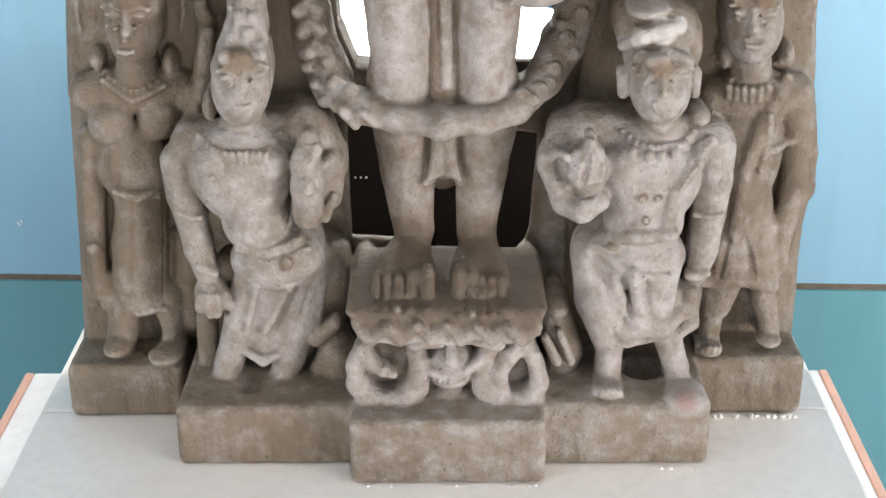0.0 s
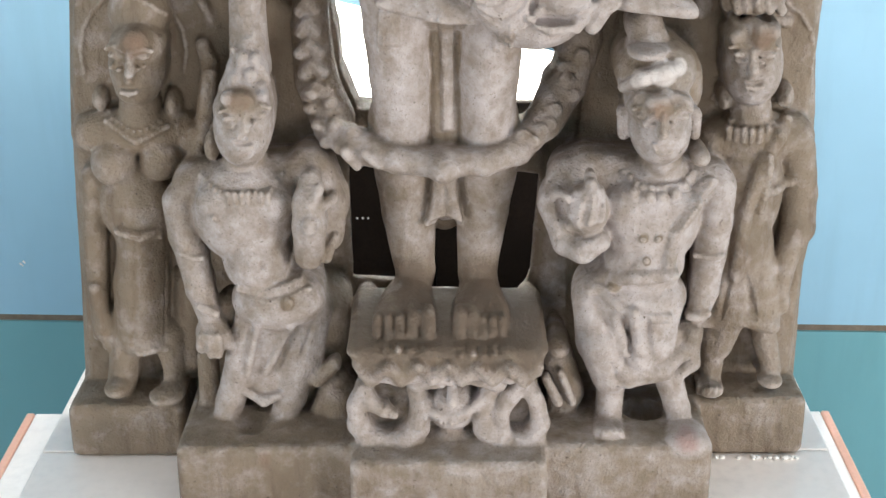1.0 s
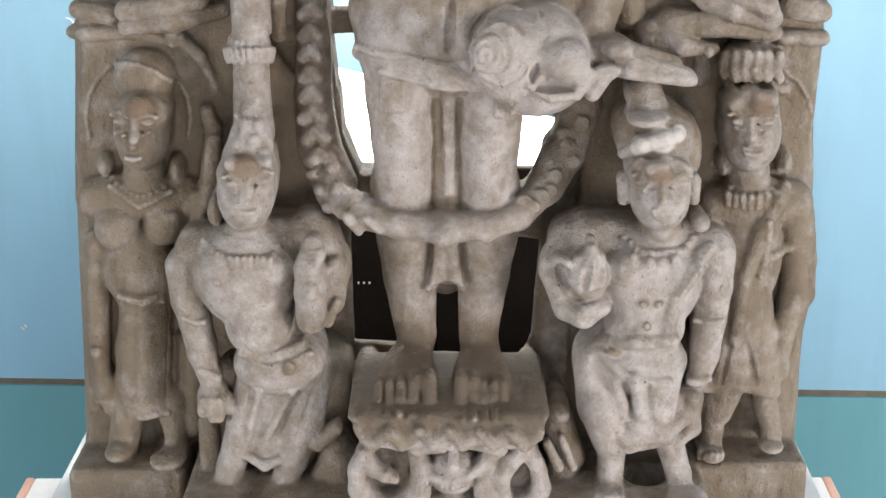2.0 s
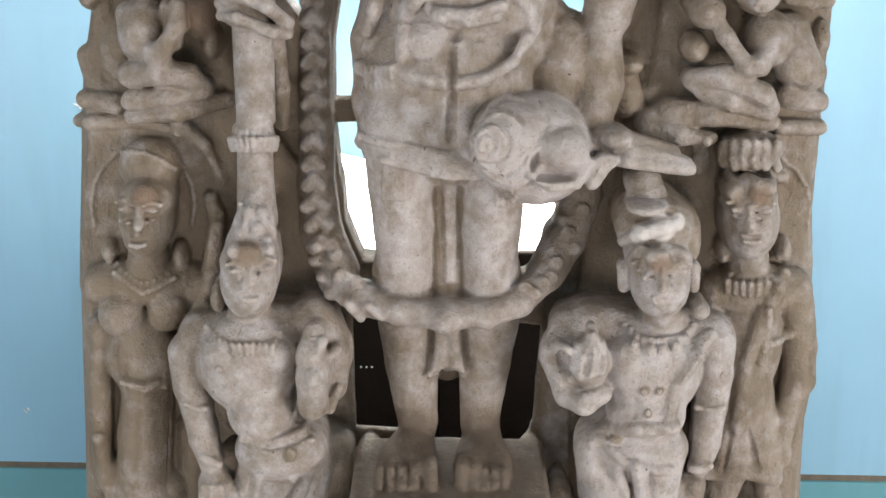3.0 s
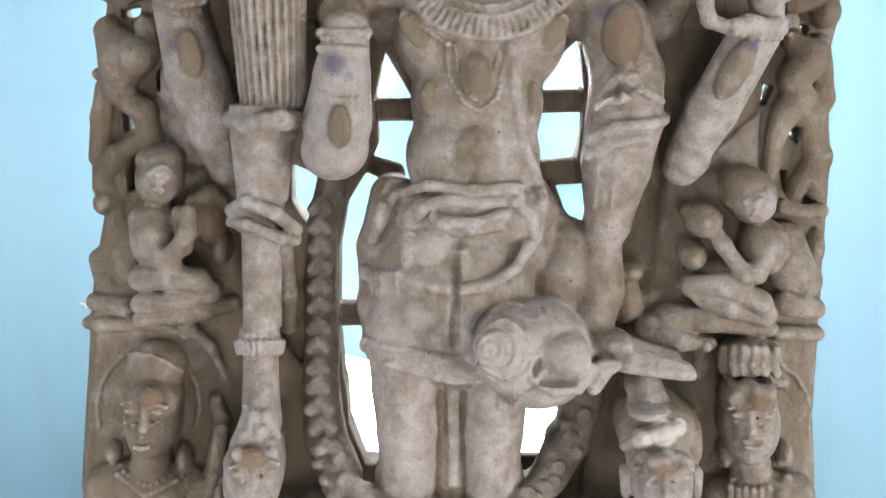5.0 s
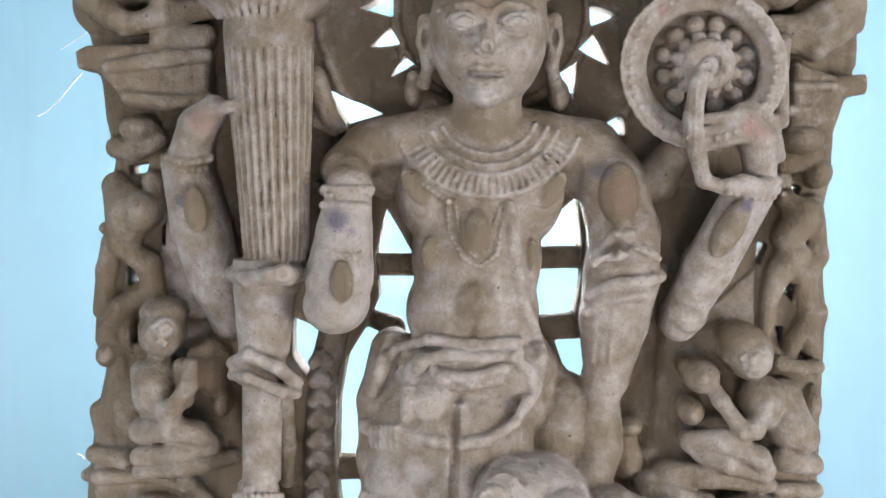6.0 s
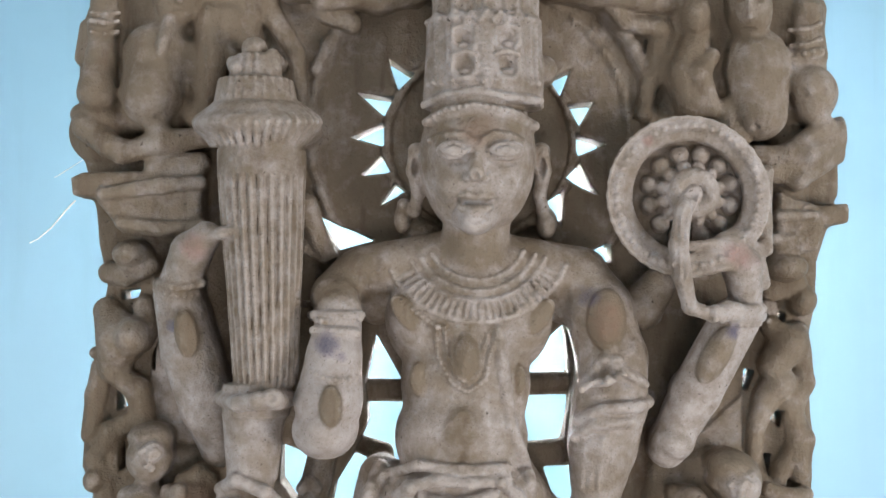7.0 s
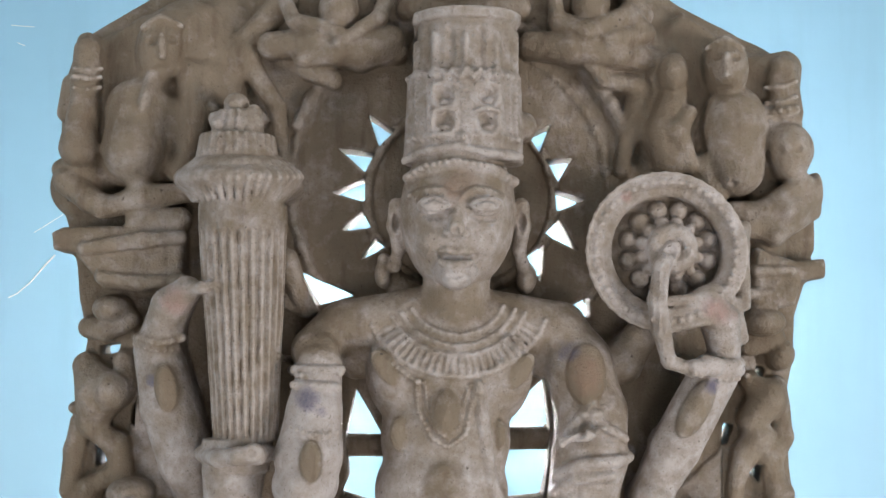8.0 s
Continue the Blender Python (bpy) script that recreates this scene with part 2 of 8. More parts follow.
# ---- behind the sculpture ----
def cabinet():
    thing = tagged(new("cabinet"), "dark brown wooden cabinet behind the sculpture", "cabinet")
    part("body", box_mesh((-0.42, 0.56, FLOOR_Z), (0.40, 0.80, 0.215), 0.004), DARK_WOOD, thing)
    part("top", box_mesh((-0.44, 0.54, 0.2155), (0.42, 0.81, 0.236), 0.004), DARK_WOOD, thing)
    part("door", box_mesh((-0.40, 0.548, -0.75), (-0.012, 0.559, 0.165), 0.003), DARK_WOOD, thing)
    part("door", box_mesh((-0.008, 0.548, -0.75), (0.38, 0.559, 0.165), 0.003), DARK_WOOD, thing)
    for x in (-0.122, -0.114, -0.106):
        bm = bmesh.new()
        bmesh.ops.create_uvsphere(bm, u_segments=10, v_segments=6, radius=0.0016)
        bmesh.ops.translate(bm, verts=bm.verts, vec=(x, 0.547, 0.060))
        part("stud", bm, WINDOW_WHITE, thing, "tiny white stud", True)


def lamp_box():
    """A low glowing lamp whose top slopes down to one end."""
    thing = tagged(new("lamp_box"), "glowing white lamp box with a sloping top on the dark cabinet", "lamp")
    bm = box_mesh((-0.30, 0.545, 0.2365), (0.17, 0.60, 0.34))
    for v in bm.verts:
        if v.co.z > 0.3:
            v.co.z = 0.369 - 0.243 * (v.co.x + 0.145)
    bmesh.ops.bevel(bm, geom=bm.edges[:], offset=0.008, segments=4, affect="EDGES", profile=0.5)
    part("diffuser", bm, LAMP_GLOW, thing, "glowing white diffuser", True)
    part("back_plate", box_mesh((-0.28, 0.6005, 0.2365), (0.15, 0.612, 0.285), 0.002), WINDOW_WHITE, thing)


def added_tube_lamp():
    """An upright tube lamp on a post behind the sculpture, hidden by its body from the front. Added to brighten the
    wall and slots.
    """
    thing = tagged(new("added_tube_lamp"), "unseen glowing upright tube lamp on a white post, added behind the sculpture", "lamp")
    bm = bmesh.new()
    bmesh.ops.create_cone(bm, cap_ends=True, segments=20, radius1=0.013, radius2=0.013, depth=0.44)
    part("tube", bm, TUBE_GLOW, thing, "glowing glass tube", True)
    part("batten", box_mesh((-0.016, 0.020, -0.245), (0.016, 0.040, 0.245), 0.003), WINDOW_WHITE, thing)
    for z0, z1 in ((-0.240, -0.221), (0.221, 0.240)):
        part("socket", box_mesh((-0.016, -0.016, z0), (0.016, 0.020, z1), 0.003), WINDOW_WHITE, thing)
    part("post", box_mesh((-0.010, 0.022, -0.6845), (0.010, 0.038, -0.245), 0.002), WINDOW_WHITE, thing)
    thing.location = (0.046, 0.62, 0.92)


cabinet()
lamp_box()
added_tube_lamp()


# ---- the carved stone: a solid modelled from rounded masses and cuts, then skinned ----
# local millimetres: x across, z up, d forward from the slab's face
CELL = 1.9
X0, X1, D0, D1, Z0, Z1 = -440.0, 450.0, -66.0, 226.0, -6.0, 1390.0
NX, ND, NZ = int((X1 - X0) / CELL), int((D1 - D0) / CELL), int((Z1 - Z0) / CELL)
FIELD = np.full((NX, ND, NZ), 30.0, np.float32)
TONE = np.zeros((NX, ND, NZ), np.float32)
LEAN_BACK, Y_FACE = 0.065, 0.070
BACKING = 0.27  # carved masses run back into the slab instead of standing free


def window_of(lo, hi):
    """The block of cells from lo to hi (x, d, z), with its coordinates."""
    cuts, axes = [], []
    for i, (a, b, start, count) in enumerate(zip(lo, hi, (X0, D0, Z0), (NX, ND, NZ))):
        first, last = max(0, int((a - start) / CELL)), min(count, int((b - start) / CELL) + 2)
        if last <= first:
            return None, None
        cuts.append(slice(first, last))
        shape = [1, 1, 1]
        shape[i] = -1
        axes.append((start + CELL * np.arange(first, last, dtype=np.float32)).reshape(shape))
    return tuple(cuts), axes


def blend(cut, dist, k, tone):
    """Adds a mass to the stone with a soft joint k wide."""
    old = FIELD[cut]
    h = np.clip(0.5 + 0.5 * (old - dist) / k, 0, 1)
    FIELD[cut] = old * (1 - h) + dist * h - k * h * (1 - h)
    TONE[cut] = TONE[cut] * (1 - h) + tone * h


def carve(cut, dist, k):
    """Takes a mass away from the stone."""
    old = FIELD[cut]
    h = np.clip(0.5 - 0.5 * (old + dist) / k, 0, 1)
    FIELD[cut] = old * (1 - h) - dist * h + k * h * (1 - h)


def apply_mass(cut, dist, k, tone):
    if tone is None:
        carve(cut, dist, k)
    else:
        blend(cut, dist, k, tone)


def tube(points, k=6, tone=0.3):
    """A limb through (x, z, d, radius) points; tone None carves a groove."""
    for a, b in zip(points[:-1], points[1:]):
        pad = max(a[3], b[3]) + k + 6
        lo = [min(a[i], b[i]) - (pad if i != 2 or tone is None else pad / BACKING) for i in (0, 2, 1)]
        hi = [max(a[i], b[i]) + pad for i in (0, 2, 1)]
        cut, ax = window_of(lo, hi)
        if cut is None:
            continue
        v = (b[0] - a[0], b[2] - a[2], b[1] - a[1])
        vv = max(v[0] ** 2 + v[1] ** 2 + v[2] ** 2, 1e-6)
        px, pd, pz = ax[0] - a[0], ax[1] - a[2], ax[2] - a[1]
        t = np.clip((px * v[0] + pd * v[1] + pz * v[2]) / vv, 0, 1)
        deep = pd - t * v[1]
        if tone is not None:
            deep = np.where(deep < 0, deep * BACKING, deep)
        dist = np.sqrt((px - t * v[0]) ** 2 + deep ** 2 + (pz - t * v[2]) ** 2) - (a[3] + t * (b[3] - a[3]))
        apply_mass(cut, dist, k, tone)


def lump(x, z, d, rx, rz, rd, turn=0, k=6, tone=0.3):
    """An ellipsoid, turned in the slab's plane; tone None carves a hollow."""
    pad = max(rx, rz) + k + 6
    behind = rd if tone is None else rd / BACKING
    cut, ax = window_of((x - pad, d - behind - k - 6, z - pad), (x + pad, d + rd + k + 6, z + pad))
    if cut is None:
        return
    c, s = math.cos(radians(turn)), math.sin(radians(turn))
    px, pd, pz = ax[0] - x, ax[1] - d, ax[2] - z
    u, w = px * c + pz * s, pz * c - px * s
    if tone is not None:
        pd = np.where(pd < 0, pd * BACKING, pd)
    q = np.sqrt((u / rx) ** 2 + (pd / rd) ** 2 + (w / rz) ** 2)
    q2 = np.sqrt((u / rx ** 2) ** 2 + (pd / rd ** 2) ** 2 + (w / rz ** 2) ** 2)
    apply_mass(cut, q * (q - 1) / np.maximum(q2, 1e-4), k, tone)


def block(x0, x1, z0, z1, d0, d1, soft=6, k=6, tone=0.3):
    """A box with rounded edges."""
    pad = k + 8
    cut, ax = window_of((x0 - pad, d0 - pad, z0 - pad), (x1 + pad, d1 + pad, z1 + pad))
    if cut is None:
        return
    q = [abs(a - (u + v) / 2) - ((v - u) / 2 - soft) for a, u, v in zip(ax, (x0, d0, z0), (x1, d1, z1))]
    out = np.sqrt(np.maximum(q[0], 0) ** 2 + np.maximum(q[1], 0) ** 2 + np.maximum(q[2], 0) ** 2)
    apply_mass(cut, out + np.minimum(np.maximum(np.maximum(q[0], q[1]), q[2]), 0) - soft, k, tone)


def plate(outline, d0, d1, soft=4, k=4, tone=0.3):
    """A plate with an (x, z) outline between two depths; tone None cuts an opening."""
    pad = k + 8
    xs, zs = [p[0] for p in outline], [p[1] for p in outline]
    cut, ax = window_of((min(xs) - pad, d0 - pad, min(zs) - pad), (max(xs) + pad, d1 + pad, max(zs) + pad))
    gx, gz = ax[0][:, 0, :], ax[2][:, 0, :]
    best = np.full(np.broadcast(gx, gz).shape, 1e9, np.float32)
    inside = np.zeros(best.shape, bool)
    for (ax0, az0), (bx0, bz0) in zip(outline, outline[1:] + outline[:1]):
        ex, ez = bx0 - ax0, bz0 - az0
        t = np.clip(((gx - ax0) * ex + (gz - az0) * ez) / max(ex * ex + ez * ez, 1e-6), 0, 1)
        best = np.minimum(best, (gx - ax0 - t * ex) ** 2 + (gz - az0 - t * ez) ** 2)
        cross = (az0 > gz) != (bz0 > gz)
        if az0 != bz0:
            inside ^= cross & (gx < ex * (gz - az0) / ez + ax0)
    flat = np.where(inside, -np.sqrt(best), np.sqrt(best))[:, None, :]
    deep = abs(ax[1] - (d0 + d1) / 2) - (d1 - d0) / 2
    a, b = flat + soft, deep + soft
    dist = np.minimum(np.maximum(a, b), 0) + np.sqrt(np.maximum(a, 0) ** 2 + np.maximum(b, 0) ** 2) - soft
    apply_mass(cut, dist, k, tone)


def hoop(x, z, d, big, small, k=5, tone=0.3, squash=1.0, start=0, end=360):
    """A ring lying in the slab's plane, or an arc of one."""
    steps = max(6, int(abs(end - start) / 9))
    pts = []
    for i in range(steps + 1):
        a = radians(start + (end - start) * i / steps)
        pts.append((x + big * math.cos(a), z + big * squash * math.sin(a), d, small))
    tube(pts, k, tone)


def drum(x, z, d, r_top, r_low, height, flutes=0, deep=0.0, lean=0.0, k=5, tone=0.3, squash=1.0):
    """An upright, tapered round shaft, with flutes when asked; z is its foot, lean its drift to the side on the way up."""
    big = max(r_top, r_low) + abs(lean) + k + 8
    cut, ax = window_of((x - big, d - big, z - k - 8), (x + big, d + big, z + height + k + 8))
    if cut is None:
        return
    up = np.clip((ax[2] - z) / height, 0, 1)
    px, pd = ax[0] - x - lean * up, (ax[1] - d) / squash
    rad = np.sqrt(px ** 2 + pd ** 2)
    wide = r_low + (r_top - r_low) * up
    if flutes:
        wide = wide - deep * (1 - np.abs(np.sin(flutes * 0.5 * np.arctan2(px, pd)))) ** 1.6
    side, ends = (rad - wide) * min(1.0, squash + 0.2), abs(ax[2] - z - height / 2) - height / 2
    a, b = side + 3, ends + 3
    apply_mass(cut, np.minimum(np.maximum(a, b), 0) + np.sqrt(np.maximum(a, 0) ** 2 + np.maximum(b, 0) ** 2) - 3, k, tone)


def front(x, z):
    """The depth of the stone's face at (x, z)."""
    i, l = min(NX - 1, max(0, round((x - X0) / CELL))), min(NZ - 1, max(0, round((z - Z0) / CELL)))
    column = FIELD[i, :, l]
    solid = np.nonzero(column < 0)[0]
    if not len(solid):
        return 0.0
    j = solid[-1]
    ahead = column[min(j + 1, ND - 1)]
    return D0 + CELL * (j + float(-column[j] / max(ahead - column[j], 1e-3)))


def line(points, k=2, tone=0.3):
    """A raised fold or an incised line (tone None) laid on the stone's face through (x, z, radius) points."""
    path = []
    for a, b in zip(points[:-1], points[1:]):
        steps = max(1, int(math.dist(a[:2], b[:2]) / 5))
        path += [[a[i] + (b[i] - a[i]) * s / steps for i in range(3)] for s in range(steps)]
    path.append(list(points[-1]))
    deep = [front(p[0], p[1]) for p in path]
    smooth = [sorted(deep[max(0, i - 1):i + 2])[len(deep[max(0, i - 1):i + 2]) // 2] for i in range(len(deep))]
    tube([(p[0], p[1], d + p[2] * (0.15 if tone is None else 0.05 if p[2] < 3.2 else 0.1), p[2]) for p, d in zip(path, smooth)], max(k, 0.55 * points[0][2]), tone)


def knob(x, z, rx, rz, rd, turn=0, k=2, tone=0.3):
    """A boss or a hollow (tone None) on the stone's face."""
    lump(x, z, front(x, z) + (0.0 if tone is None else 0.15 * rd), rx, rz, rd, turn, k, tone)


def beads(points, r, gap, k=1.5, tone=0.3):
    """A row of beads on the stone's face along (x, z) points."""
    carry = 0.0
    for a, b in zip(points[:-1], points[1:]):
        long = math.dist(a, b)
        s = carry
        while s < long:
            x, z = (a[i] + s / long * (b[i] - a[i]) for i in (0, 1))
            lump(x, z, front(x, z) + 0.1 * r, r, r, r, 0, k, tone)
            s += gap
        carry = s - long


def skin():
    """The surface of the solid as vertices (metres), quads and the tone of each vertex."""
    depth = (D0 + CELL * np.arange(ND, dtype=np.float32)).reshape(1, -1, 1)
    np.maximum(FIELD, -50 - depth, out=FIELD)
    for face in (FIELD[0], FIELD[-1], FIELD[:, 0], FIELD[:, -1], FIELD[:, :, 0], FIELD[:, :, -1]):
        np.maximum(face, 0.5, out=face)
    neg = FIELD < 0
    total = np.zeros((NX - 1, ND - 1, NZ - 1), np.int8)
    corners = [(i, j, l) for i in (0, 1) for j in (0, 1) for l in (0, 1)]
    part_of = lambda arr, c: arr[c[0]:NX - 1 + c[0], c[1]:ND - 1 + c[1], c[2]:NZ - 1 + c[2]]
    for c in corners:
        total += part_of(neg, c)
    ci, cj, cl = np.nonzero((total > 0) & (total < 8))
    ids = np.full(total.shape, -1, np.int32)
    ids[ci, cj, cl] = np.arange(len(ci))
    vals = {c: FIELD[ci + c[0], cj + c[1], cl + c[2]] for c in corners}
    acc, cnt = np.zeros((len(ci), 3), np.float32), np.zeros(len(ci), np.float32)
    for a in corners:
        for axis in range(3):
            if a[axis]:
                continue
            b = tuple(1 if i == axis else a[i] for i in range(3))
            va, vb = vals[a], vals[b]
            hit = (va < 0) != (vb < 0)
            f = np.where(hit, va / np.where(hit, va - vb, 1), 0)
            for i in range(3):
                acc[:, i] += hit * ((f if i == axis else 0) + (a[i] if i != axis else 0))
            cnt += hit
    local = acc / cnt[:, None]
    grid = np.stack((ci, cj, cl), 1) + local
    mm = grid * CELL + np.array((X0, D0, Z0))
    tones = TONE[ci, cj, cl]
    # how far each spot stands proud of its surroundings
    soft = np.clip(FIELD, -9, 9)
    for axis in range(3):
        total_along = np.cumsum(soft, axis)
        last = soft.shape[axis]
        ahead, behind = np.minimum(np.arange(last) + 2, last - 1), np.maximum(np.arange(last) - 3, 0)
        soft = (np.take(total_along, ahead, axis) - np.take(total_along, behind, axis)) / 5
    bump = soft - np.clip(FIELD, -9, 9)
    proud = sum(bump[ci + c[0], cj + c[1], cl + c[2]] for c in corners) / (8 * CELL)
    quads = []
    for axis in range(3):
        n0 = [slice(None)] * 3
        n1 = [slice(None)] * 3
        n0[axis], n1[axis] = slice(0, -1), slice(1, None)
        here, there = neg[tuple(n0)], neg[tuple(n1)]
        e = np.array(np.nonzero(here != there)).T
        o1, o2 = [(1, 2), (2, 0), (0, 1)][axis]
        e = e[(e[:, o1] > 0) & (e[:, o2] > 0) & (e[:, o1] < total.shape[o1]) & (e[:, o2] < total.shape[o2])]
        out = here[tuple(e.T)]
        q = []
        for s1, s2 in ((1, 1), (0, 1), (0, 0), (1, 0)):
            m = e.copy()
            m[:, o1] -= s1
            m[:, o2] -= s2
            q.append(ids[tuple(m.T)])
        q = np.stack(q, 1)
        q[~out] = q[~out][:, ::-1]
        quads.append(q)
    quads = np.concatenate(quads)
    flat = D0 + CELL * round((-47.0 - D0) / CELL)
    quads = quads[mm[quads][:, :, 1].max(1) > flat]
    # the plain back of the slab, in coarse squares
    step = 4
    solid = neg[::step, int((-44 - D0) / CELL), ::step]
    inner = solid.copy()
    for axis in (0, 1):
        inner &= np.roll(solid, 1, axis) & np.roll(solid, -1, axis)
    bi, bl = np.nonzero(inner)
    spots = {}
    extra, faces = [], []
    for i, l in zip(bi, bl):
        face = []
        for o, u in ((0, 0), (0, 1), (1, 1), (1, 0)):
            key = (i + o, l + u)
            if key not in spots:
                spots[key] = len(mm) + len(extra)
                extra.append((X0 + CELL * step * (key[0] - 0.5), -49.0, Z0 + CELL * step * (key[1] - 0.5)))
            face.append(spots[key])
        faces.append(face)
    return np.concatenate((mm, np.array(extra))), np.concatenate((quads, np.array(faces))), np.concatenate((tones, np.zeros(len(extra)))), np.concatenate((proud, np.zeros(len(extra))))


def value_noise(p, scale, seed):
    """Smooth random values from -1 to 1 at the points p."""
    rng = np.random.RandomState(seed)
    table = rng.uniform(-1, 1, (32, 32, 32))
    q = p / scale
    f = np.floor(q).astype(int)
    w = q - f
    w = w * w * (3 - 2 * w)
    out = 0
    for i in (0, 1):
        for j in (0, 1):
            for l in (0, 1):
                weight = (w[:, 0] if i else 1 - w[:, 0]) * (w[:, 1] if j else 1 - w[:, 1]) * (w[:, 2] if l else 1 - w[:, 2])
                out = out + weight * table[(f[:, 0] + i) % 32, (f[:, 1] + j) % 32, (f[:, 2] + l) % 32]
    return out


# slab with its openings
plate([(-406.8, 23.4), (-399.3, 156.2), (-396.1, 255.7), (-391.8, 356.9), (-395, 335.7), (-388.4, 405.5), (-380.8, 517.1), (-374.9, 577.6), (-362.6, 637.1), (-375.8, 666.5), (-375.4, 682.7), (-371.8, 743.4), (-365.2, 791.9), (-354.8, 864.3), (-365.3, 906.3), (-363.7, 888.4), (-369.3, 944.4), (-384.9, 1000.9), (-394.1, 1077.3), (-394.3, 1148.3), (-377.6, 1200.8), (-309.4, 1244.4), (-215.3, 1302.1), (41.9, 1332.3), (223, 1301), (303, 1248.6), (420.7, 1187.2), (432.2, 1092.7), (448.3, 1034.9), (443.3, 952.2), (424.1, 895.6), (420.9, 845.8), (410.6, 799.6), (417, 703.3), (411.3, 606.3), (407.8, 520.9), (407.3, 497), (403.2, 423.1), (411, 303), (418.8, 235), (419.1, 231.5), (406.3, 185.5), (406.9, 117.8), (408.5, 19.4)], -50, 0, 8, 4, 0.15)
plate([(-59.6, 813.6), (-69.9, 762.4), (-66.3, 717), (-80.9, 683.6), (-101, 650.1), (-108.9, 604.3), (-110.3, 518.6), (-105.4, 463.2), (-102.5, 455), (-100.3, 411.4), (-82.6, 367.3), (-34.5, 364), (-36.9, 518.9), (-24.9, 671.6), (-22, 750.4), (-40.2, 780.5)], -90, 30, 4, 4, None)
plate([(51.7, 436.1), (132.2, 431), (131.3, 401.7), (118.3, 363.9), (95, 346.7), (64.2, 346.8)], -90, 30, 4, 4, None)
plate([(-94.3, 308.9), (-93.6, 174.8), (-44.5, 171.8), (-8.7, 159.5), (16.6, 159.4), (61.5, 156.4), (94.4, 154.2), (104.8, 183.8), (112.3, 293.1), (13.2, 303.2)], -90, 40, 4, 4, None)
plate([(147.1, 826.1), (153, 762.9), (150.8, 732.7), (145, 699.4), (154.9, 669.2), (158.2, 638.8), (150.5, 610.2), (135.1, 634.5), (124, 669.1), (102.5, 702.3), (90.2, 744.6), (102, 786.9)], -90, 30, 4, 4, None)
plate([(-160.6, 694.3), (-122.2, 678.6), (-107.6, 677.4), (-128.4, 653), (-143.7, 630.4), (-160.1, 652.9)], -90, 30, 4, 4, None)
plate([(-123.7, 940.5), (-64.1, 914.8), (-101.2, 904.5)], -90, 30, 4, 4, None)
plate([(170.7, 900.7), (195.7, 913.5), (196.8, 892.2)], -90, 30, 4, 4, None)
plate([(-99.4, 307.8), (-99.5, 148.3), (-45.7, 145.3), (-9.3, 132.7), (16.5, 132.5), (62.2, 129.5), (102.1, 129.3), (111, 175.1), (118.5, 290.5), (13.1, 300.7)], -90, -12, 4, 4, None)

# shallow ground of the side panels
plate([(-396, 60), (-384, 400), (-366, 560), (-212, 560), (-140, 470), (-122, 330), (-150, 60)], -20, 20, 10, 14, 0.12)
plate([(398, 60), (404, 250), (396, 430), (398, 560), (215, 560), (160, 430), (150, 330), (140, 60)], -20, 20, 10, 14, 0.12)
plate([(-366, 540), (-352, 640), (-300, 690), (-225, 690), (-212, 540)], -20, 16, 10, 14, 0.12)
plate([(400, 540), (396, 640), (330, 690), (240, 690), (215, 540)], -20, 16, 10, 14, 0.12)

# struts behind the figure
tube(((-78.2, 749.8, -25, 12.3), (-25.5, 750.6, -15, 12.2)), 3, 0.1)
tube(((-87.7, 694.1, -28, 9.3), (-49.9, 683.3, -15, 11)), 3, 0.1)
tube(((-118.6, 528, -25, 13.7), (-73.9, 532.4, -5, 13.5)), 3, 0.1)
tube(((90.8, 758.8, -15, 12.2), (171.2, 759.7, -25, 12.3)), 3, 0.1)
tube(((105.7, 684.2, 0, 13.4), (146.7, 685.2, -20, 14.8)), 3, 0.1)

# stepped base
block(-404.1, -278.1, 0, 61.3, -40, 83, 8, 6, 0.12)
block(274.9, 402.6, 0, 67.6, -40, 83, 9, 6, 0.12)
block(-267.9, -77.7, 0, 66.7, -10, 180, 8, 6, 0.2)
block(93.7, 283.8, 0, 69.3, -10, 183, 8, 6, 0.25)
block(-85.7, 112.6, 0, 70.5, -10, 217, 8, 6, 0.3)
lump(259.5, 64.5, 172, 24, 14, 14, 0, 3, 0.8)

# lotus platform under the feet
plate([(-89.1, 175.3), (-71.7, 155.6), (-43.7, 148.7), (-4.1, 157.7), (18.3, 148.4), (46.5, 157.5), (74.7, 146.2), (102.8, 153.5), (113.6, 174.3), (109, 179.2), (-82.2, 180.1)], 30, 192, 12, 5, 0.15)
block(-77.6, 107.1, 33.2, 128.7, 0, 150, 20, 10, 0.3)

# lions crouching beside the mask
tube(((-109.7, 97.6, 90, 14.6), (-119.6, 66.7, 95, 15.9), (-104.8, 42.3, 100, 13.5)), 3, 0.2)
tube(((-125.8, 108.1, 110, 8.4), (-107.2, 124.4, 110, 7.2)), 3, 0.2)
lump(-105.4, 65.3, 80, 24.7, 37, 40, 0, 3, 0.2)
lump(128.2, 145.9, 110, 13.1, 11.9, 22, 0, 3, 0.3)
tube(((129.3, 127.9, 100, 16.8), (139.6, 85.6, 95, 18.2), (130.7, 61.5, 100, 14.6)), 3, 0.3)
lump(140.9, 49.1, 90, 24.6, 16, 40, 0, 3, 0.25)
tube(((115.8, 116.3, 128, 4.7), (128, 91.2, 130, 5.3)), 3, 0.4)
tube(((130.4, 122.7, 128, 4.1), (143.3, 88.4, 125, 4.8)), 3, 0.4)

